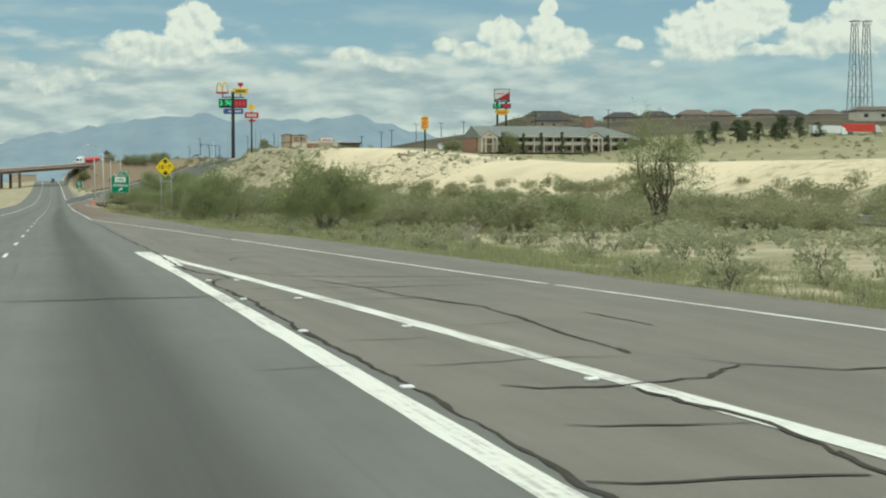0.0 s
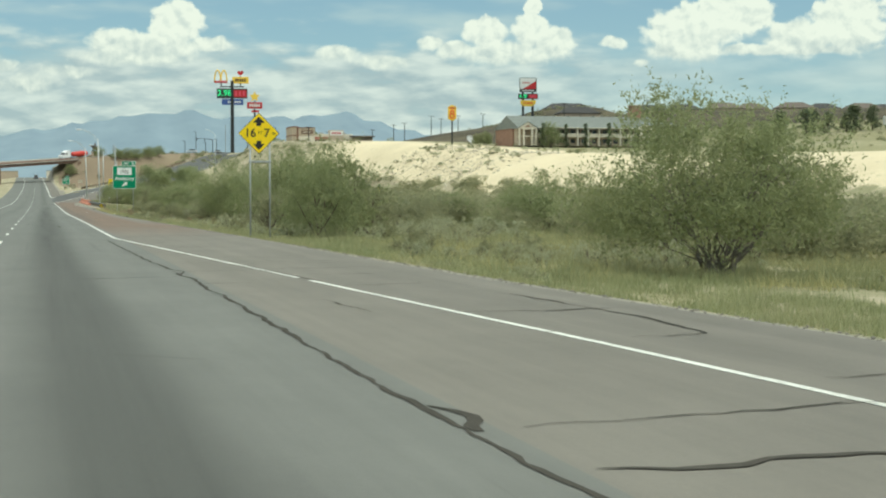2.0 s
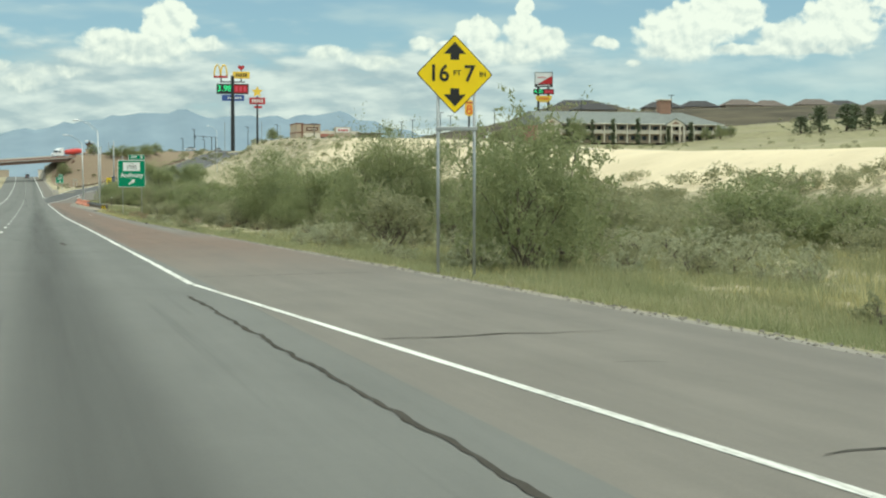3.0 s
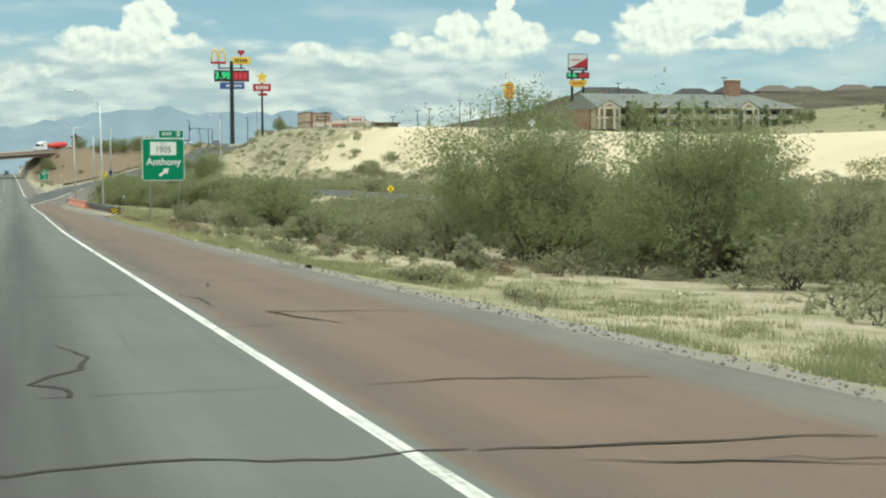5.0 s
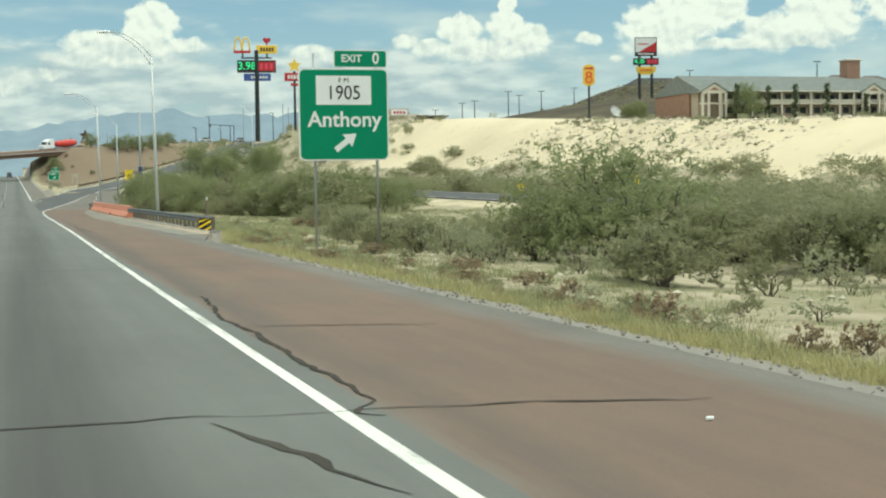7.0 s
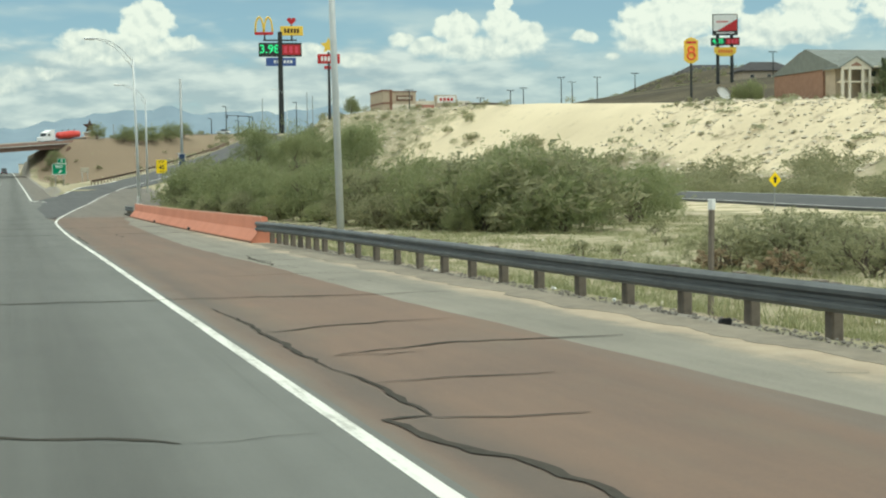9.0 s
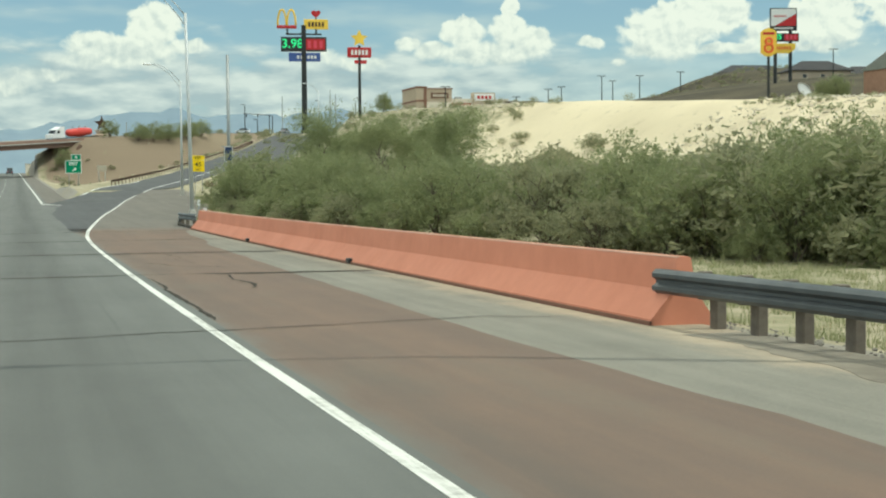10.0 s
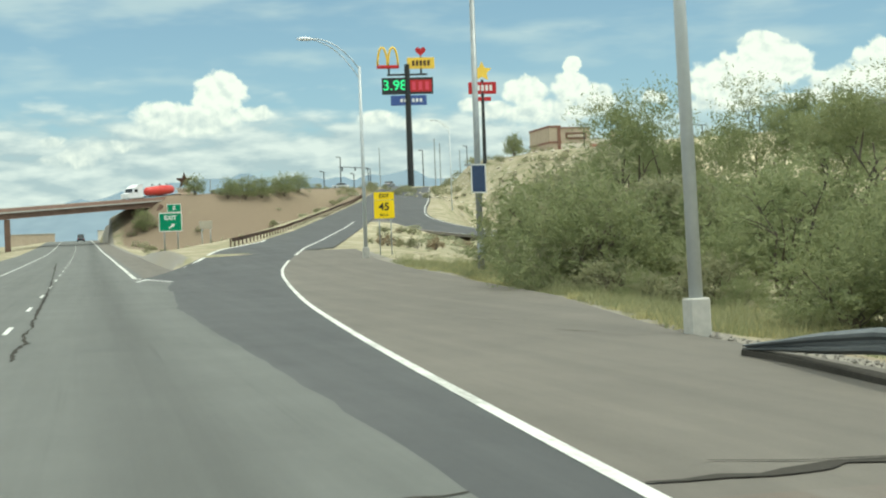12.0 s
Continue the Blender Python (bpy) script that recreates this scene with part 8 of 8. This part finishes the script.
# low grey-green growth that fills the verge beside the merge lane
for k in range(330):
    y = placed.uniform(18, 118)
    x = paved(y) + 2.2 + 11 * placed.random() ** 1.3
    if noise.noise((x * 0.13, y * 0.06, 31.0)) < -0.12 or hypot(x - 17.9, y - 98.9) < 3.2 or 10.5 < x < 19 and 78 < y < 99:
        continue
    h = placed.uniform(0.35, 0.95)
    kind = placed.choice(SAGE + SAGE + LOWB + [TUFT])
    wide = h * placed.uniform(1.3, 1.9)
    if kind in LOWB:  # mostly soft grey-green clumps here
        kind = SAGE[k % 3]
    if k % 3 == 0:
        plant(kind, x, y, h * 0.8, wide, clear=0.6)
for k in range(240):
    y = placed.uniform(102, 162)
    x = paved(y) + 3.0 + 16 * placed.random()
    if noise.noise((x * 0.11, y * 0.07, 81.0)) < -0.1 or hypot(x - 17.0, y - 165) < 4 or hypot(x - 17.6, y - 98) < 4:
        continue
    h = placed.uniform(0.4, 0.95) + 0.6 * smooth(14, 24, x) * placed.random()
    plant(SAGE[k % 3] if k % 4 else LOWB[k % 3], x, y, h, h * placed.uniform(1.4, 2.2), clear=1.1)
# small green clumps on the sandy verge beside the red shoulder
for k in range(230):
    y = placed.uniform(168, 240)
    x = paved(y) + 2.2 + 8.5 * placed.random() ** 1.2
    if noise.noise((x * 0.22, y * 0.10, 91.0)) < -0.05:
        continue
    h = placed.uniform(0.2, 0.5) + 0.35 * placed.random() * smooth(4, 8, x - paved(y))
    plant(placed.choice(LOWB + LOWB + SAGE + [RUSSET]), x, y, h, h * placed.uniform(1.7, 2.8), clear=0.6)
for kind, x, y, h, w in ((CREO[2], 16.0, 219.3, 1.55, 3.0), (CREO[1], 12.9, 205.4, 1.05, 2.2), (SAGE[2], 17.6, 217.6, 1.1, 2.0), (DEAD, 13.2, 219.8, 0.8, 1.9), (TUFT, 14.4, 218.6, 0.7, 0.6)):
    plant(kind, x, y, h, w)
# brown weeds on the bank before the guardrail
for k in range(90):
    y = placed.uniform(236, 289)
    x = paved(y) + 1.3 + 3.8 * placed.random() ** 1.2
    h = placed.uniform(0.12, 0.34)
    plant(placed.choice([RUSSET, RUSSET, RUSSET, SAGE[0], LOWB[1]]), x, y, h, h * placed.uniform(2.0, 3.2), clear=0.4)
# beyond the frontage road, along the foot of the bluff
for k in range(640):
    fy = placed.uniform(110, 600)
    FAR_SCRUB.append((72.5 + 33 * placed.random() ** 1.5, fy, placed.uniform(1.4, 3.0) * (1 + 0.3 * smooth(430, 480, fy))))


for k in range(240):  # dark brush on the knoll below the houses
    FAR_SCRUB.append((placed.uniform(222, 312), placed.uniform(780, 850), placed.uniform(0.5, 1.4)))
for k in range(260):  # low green brush on the terrace above the bluff
    fy = placed.uniform(330, 600)
    FAR_SCRUB.append((crest_x(fy) + 14 + 190 * placed.random(), fy, placed.uniform(0.6, 1.5)))
for k in range(150):  # brush on the broken slope towards the ramp head
    fy = placed.uniform(612, 770)
    FAR_SCRUB.append((crest_x(fy) - 36 + 40 * placed.random(), fy, placed.uniform(0.8, 2.0)))


def scrub_mass(name, label, spots, kinds, mat, near, far):
    """Distant bushes run together into one mesh of leaves."""
    rng = np.random.default_rng(77)
    leaves = []
    for i, (x, y, h) in enumerate(spots):
        kind = kinds[i % len(kinds)]
        crown = [o.data for o in kind.children if o.name.startswith("crown")][0]
        a, sz = rng.uniform(0, 2 * pi), h / kind["height"]
        sx = sz * rng.uniform(1.1, 1.6)
        m = np.array([(cos(a) * sx, sin(a) * sx, 0), (-sin(a) * sx, cos(a) * sx, 0), (0, 0, sz)])
        base = np.array((x, y, terrain(x, y)))
        co = np.empty(len(crown.vertices) * 3)
        crown.vertices.foreach_get("co", co)
        co = co.reshape(-1, 3, 3)
        pick = rng.choice(len(co), near if x < 34 else far, replace=False)
        tri = co[pick]
        mid = tri.mean(1, keepdims=True)
        tri = mid + (tri - mid) * (1.5 if x < 34 else 2.2)  # fewer, larger leaves far off
        leaves.append((tri.reshape(-1, 3) @ m) + base)
    v = np.concatenate(leaves)
    return tagged(new(name, np_mesh(name, v, np.arange(len(v)).reshape(-1, 3), mat)), label, "scrub", kind="stuff")


# small bushes on the bluff
for k in range(210):
    y = placed.choice((placed.uniform(425, 555), placed.uniform(425, 555), placed.uniform(640, 720)))
    cx = crest_x(y)
    x = cx - 36 + 44 * placed.random() ** 0.9
    h = placed.uniform(0.5, 1.3)
    plant(placed.choice(LOWB + SAGE + [DEAD]), x, y, h, h * placed.uniform(1.3, 2.0), clear=1.2)
for k in range(60):  # rough growth between the ramp and the frontage road
    y = placed.uniform(474, 540)
    x = placed.uniform(exit_line(y) + 4.5, exit_line(y) + 15)
    h = placed.uniform(0.3, 0.9)
    plant(placed.choice(SAGE + LOWB + [RUSSET, TUFT]), x, y, h, h * placed.uniform(1.5, 2.4), clear=0.7)
# dull low growth on the embankment of the overpass
for k in range(90):
    y = placed.uniform(560, 735)
    x = placed.uniform(7, max(9, exit_line(y) - 9))
    h = placed.uniform(0.4, 1.1) * (1 if y < 650 else 1.4)
    plant(placed.choice(LOWB + SAGE + [DEAD, DEAD]), x, y, h, h * placed.uniform(1.4, 2.2), clear=1.5)
# shade trees beside the motel and the ramp head
for x, y, h in ((148.5, 566, 5.0), (146.5, 568, 4.0), (151, 571, 4.5), (161.6, 533, 8.4), (205, 533, 4.0), (209, 531, 4.5), (214, 534, 4.0), (93, 700, 5), (95, 706, 4), (24, 726, 5.0), (12, 715, 5.5)):
    plant(MESQ[int(x) % 4], x, y, h, h * 0.95)
for x, h in ((31.5, 4.4), (35.5, 5.0), (40.0, 5.4), (46.0, 5.6), (50.5, 5.0)):
    plant(MESQ[int(x) % 4], x, 707 + (x - 17) * 1.087 + 4 * noise.noise((x, 0, 0)), h, h * 1.3)
for x, top in ((158.8, 8.0), (167.0, 9.1), (173.8, 8.0), (182.0, 8.3), (192, 6.0), (200, 6.2)):
    plant(CYPRESS, x, 533, top, 1.7)
for x, h in ((237.8, 8.4), (244.6, 8.0), (250, 7.2), (255, 8.8), (262, 6.8), (265.4, 9.2), (272.4, 8.8), (231, 6.4), (279, 6.5)):
    plant(PINE[int(x) % 2], x, 520 + 9 * noise.noise((x, 3.0, 0)), h * placed.uniform(0.8, 1.1), h * placed.uniform(0.8, 1.25))
scrub_mass("desert_scrub", "dense olive desert scrub below the pale bluff", FAR_SCRUB, CREO, M_LEAF, 1700, 620)
scrub_mass("sage_scrub", "scattered grey-green sage farther in", FAR_SAGE, SAGE, M_SAGE, 700, 400)


def grass_cover(name, label, mat, seed, count, area, tall, blades, keep, loose=0.11):
    """Fine bent blades in soft tufts of uneven height, one mesh."""
    rng = np.random.default_rng(seed)
    spots = []
    while len(spots) < count:
        x, y = area(rng)
        if keep(x, y, rng):
            spots.append((x, y, terrain(x, y) - 0.02))
    n = count * blades
    k = np.repeat(np.arange(count), blades)
    h = (tall * rng.lognormal(-0.1, 0.45, count))[k] * rng.uniform(0.45, 1.1, n)
    base = np.array(spots)[k]
    base[:, :2] += rng.normal(0, loose, (n, 2))
    a = rng.uniform(0, 2 * pi, n)
    side = np.stack([-np.sin(a), np.cos(a), 0 * a], 1) * (rng.uniform(0.004, 0.009, n) + 0.012 * tall)[:, None]
    sp = rng.uniform(0.1, 1.1, n) * h
    tip = base + np.stack([np.cos(a) * sp, np.sin(a) * sp, h], 1)
    v = np.stack([base - side, base + side, tip], 1).reshape(-1, 3)
    return tagged(new(name, np_mesh(name, v, np.arange(n * 3).reshape(-1, 3), mat)), label, "grass", kind="stuff")


def verge(rng):
    y = rng.uniform(0, 470)
    return paved(y) + 0.4 + abs(rng.normal(0, 1)) * 3.2, y


def open_land(rng):
    return 10 + 45 * rng.random(), rng.uniform(10, 345)


def mottle(x, y, seed, fine=0.5):
    return noise.noise((x * 0.32, y * 0.14, seed)) + fine * noise.noise((x * 1.1, y * 0.6, seed + 3.0))


def off_rail(x, y):
    return not (284 < y < 395 and x < 11.0 + noise.noise((x, y * 0.3, 0)))


def along_verge(y0, y1, gap, wide):
    return lambda r: (lambda y: (paved(y) + gap + abs(r.normal(0, 1)) * wide, y))(r.uniform(y0, y1))


grass_cover("verge_grass", "green and yellow grass along the paving edge", M_GRASS, 3, 7500, verge, 0.10, 22,
            lambda x, y, r: x > paved(y) + 0.9 + 0.6 * noise.noise((0, y * 0.3, 2)) and mottle(x, y, 6.0) + (0.45 if y < 125 else 0) > 0.0 and off_rail(x, y))
grass_cover("tall_verge_grass", "soft pale green grass that fills the verge", M_GRASS, 23, 9500, along_verge(15, 166, 1.3, 5.4), 0.20, 24, lambda x, y, r: mottle(x, y, 51.0) > -0.2, 0.16)
grass_cover("field_grass", "tall mixed grass between the low bushes", M_GRASS, 29, 9000, lambda r: (r.uniform(11, 36), r.uniform(92, 172)), 0.32, 20, lambda x, y, r: mottle(x, y, 53.0) > -0.08, 0.22)
grass_cover("field_dry_grass", "dry yellow and straw grass in patches between the bushes", M_YGRASS, 30, 3600, lambda r: (r.uniform(10, 34), r.uniform(92, 172)), 0.24, 20, lambda x, y, r: mottle(x, y, 54.0) > 0.12, 0.2)
grass_cover("tufted_verge_grass", "low green grass tufts on sandy soil beside the red shoulder", M_GRASS, 24, 7500, along_verge(122, 284, 0.9, 2.4), 0.13, 24, lambda x, y, r: mottle(x, y, 61.0) > 0.0)
grass_cover("yellow_verge_grass", "strip of dry yellow grass beside the gravel edge", M_YGRASS, 25, 4200, along_verge(214, 284, 0.7, 0.75), 0.12, 24, lambda x, y, r: mottle(x, y, 71.0) > -0.3)
grass_cover("thicket_grass", "green grass strip at the foot of the thicket", M_GRASS, 27, 5200, lambda r: (lambda y: (r.uniform(paved(y) + 0.5, thicket_front(y) + 0.8), y))(r.uniform(398, 456)), 0.22, 26, lambda x, y, r: x > paved(y) + 0.5 and mottle(x, y, 56.0) > -0.35, 0.14)
grass_cover("thicket_dry_grass", "dry yellow grass at the foot of the thicket", M_YGRASS, 28, 1500, lambda r: (lambda y: (r.uniform(paved(y) + 0.3, thicket_front(y) + 0.5), y))(r.uniform(398, 456)), 0.18, 22, lambda x, y, r: x > paved(y) + 0.3 and mottle(x, y, 59.0) > 0.0, 0.14)
grass_cover("dry_verge_grass", "dry straw-coloured grass tufts in the verge", M_STRAW, 4, 2600, verge, 0.11, 18, lambda x, y, r: x > paved(y) + 1.0 and mottle(x, y, 16.0) > 0.0 and off_rail(x, y))
grass_cover("scrub_grass", "thin mixed grass between the desert bushes", M_GRASS, 6, 9000, open_land, 0.14, 16, lambda x, y, r: mottle(x, y, 26.0) > 0.05, 0.16)
grass_cover("green_weeds", "green weeds on the open ground behind the guardrail", M_GRASS, 16, 11000, lambda r: (9.6 + 46 * r.random() ** 1.4, r.uniform(284, 372)), 0.20, 18, lambda x, y, r: mottle(x, y, 36.0) > -0.12 and x > rail_x(min(y, 328)) + 1.0, 0.16)
for k in range(46):
    y = placed.uniform(288, 345)
    x = placed.uniform(12.5, 40)
    if x < 17 + 0.5 * (y - 330):
        continue
    h = placed.uniform(0.3, 0.7)
    plant(placed.choice(LOWB + SAGE), x, y, h, h * placed.uniform(1.5, 2.4), clear=1.0)


def stones(name, label, mat, seed, count, spot, smin, smax):
    """Loose stones, one mesh."""
    rng = np.random.default_rng(seed)
    base = np.array([(1, 0, 0), (-1, 0, 0), (0, 1, 0), (0, -1, 0), (0, 0, 1), (0, 0, -1)], float)
    tri = np.array([(0, 2, 4), (2, 1, 4), (1, 3, 4), (3, 0, 4), (2, 0, 5), (1, 2, 5), (3, 1, 5), (0, 3, 5)])
    vs, fs = [], []
    for k in range(count):
        x, y = spot(rng)
        s = rng.uniform(smin, smax) * rng.uniform(0.4, 1.0)
        p = base * (s * rng.uniform(0.6, 1.3, (6, 1))) * (1, 1, 0.6)
        a = rng.uniform(0, 2 * pi)
        p = p @ np.array([(cos(a), sin(a), 0), (-sin(a), cos(a), 0), (0, 0, 1)])
        vs.append(p + (x, y, terrain(x, y) + 0.15 * s))
        fs.append(tri + 6 * k)
    return tagged(new(name, np_mesh(name, np.concatenate(vs), np.concatenate(fs), mat)), label, "stones", kind="stuff")


stones("verge_gravel", "grey gravel along the paving edge", M_STONE, 8, 15000, lambda r: (lambda y: (paved(y) + 0.25 + r.normal(0, 0.55), y))(r.uniform(0, 400)), 0.012, 0.045)
stones("gutter_gravel", "loose grey gravel and grit below the guardrail", M_STONE, 12, 6000, lambda r: (lambda y: (paved(y) - 0.5 + abs(r.normal(0.3, 0.6)), y))(r.uniform(280, 400)), 0.015, 0.06)
stones("bluff_rocks", "pale broken rocks on the bluff", M_ROCK, 9, 2600, lambda r: (lambda y: (crest_x(y) - 34 + 36 * r.random(), y))(r.choice([r.uniform(425, 555), r.uniform(425, 555), r.uniform(640, 720)])), 0.15, 0.75)
stones("field_rocks", "pale stones in the open soil", M_ROCK, 10, 1500, lambda r: (10 + 40 * r.random(), r.uniform(150, 340)), 0.04, 0.16)


for ob in ALL_KINDS:  # the patterns themselves stand in the far scrub
    ob.matrix_basis = pose(34 + 6 * (ALL_KINDS.index(ob) % 4), -60 - 7 * (ALL_KINDS.index(ob) // 4), terrain(34 + 6 * (ALL_KINDS.index(ob) % 4), -60 - 7 * (ALL_KINDS.index(ob) // 4)))


def litter(x, y, size, mat, label, name):
    z = terrain(x, y) if x > paved(y) else road_z(y)
    s = thing(name, pose(x, y, z, 0, 0, placed.uniform(0, 360)), label, "litter", "roadside litter")
    bm = new_bm()
    box(bm, (0, 0, size * 0.28), (size, size * 0.6, size * 0.5), size * 0.12)
    for v in bm.verts:
        v.co += Vector((noise.noise(v.co * 9), noise.noise(v.co * 9 + Vector((5, 0, 0))), noise.noise(v.co * 7))) * size * 0.15
    part("scrap", bm, mat, s)


for x, y in ((11.6, 63), (12.2, 66.5), (7.4, 196), (7.1, 204), (6.9, 214), (8.9, 300.5), (8.7, 309.8), (9.2, 304), (8.2, 389.4), (8.5, 386.3), (4.6, 226.0)):
    litter(x, y, 0.05 if x < 5 else 0.08, M_WHITE, "crumpled white litter scrap beside the road", "litter_scrap")
for x, y in ((7.2, 206), (7.6, 218), (6.8, 190), (8.5, 296)):
    litter(x, y, 0.16, M_TYRE, "black shred of tyre rubber beside the road", "tyre_shred")
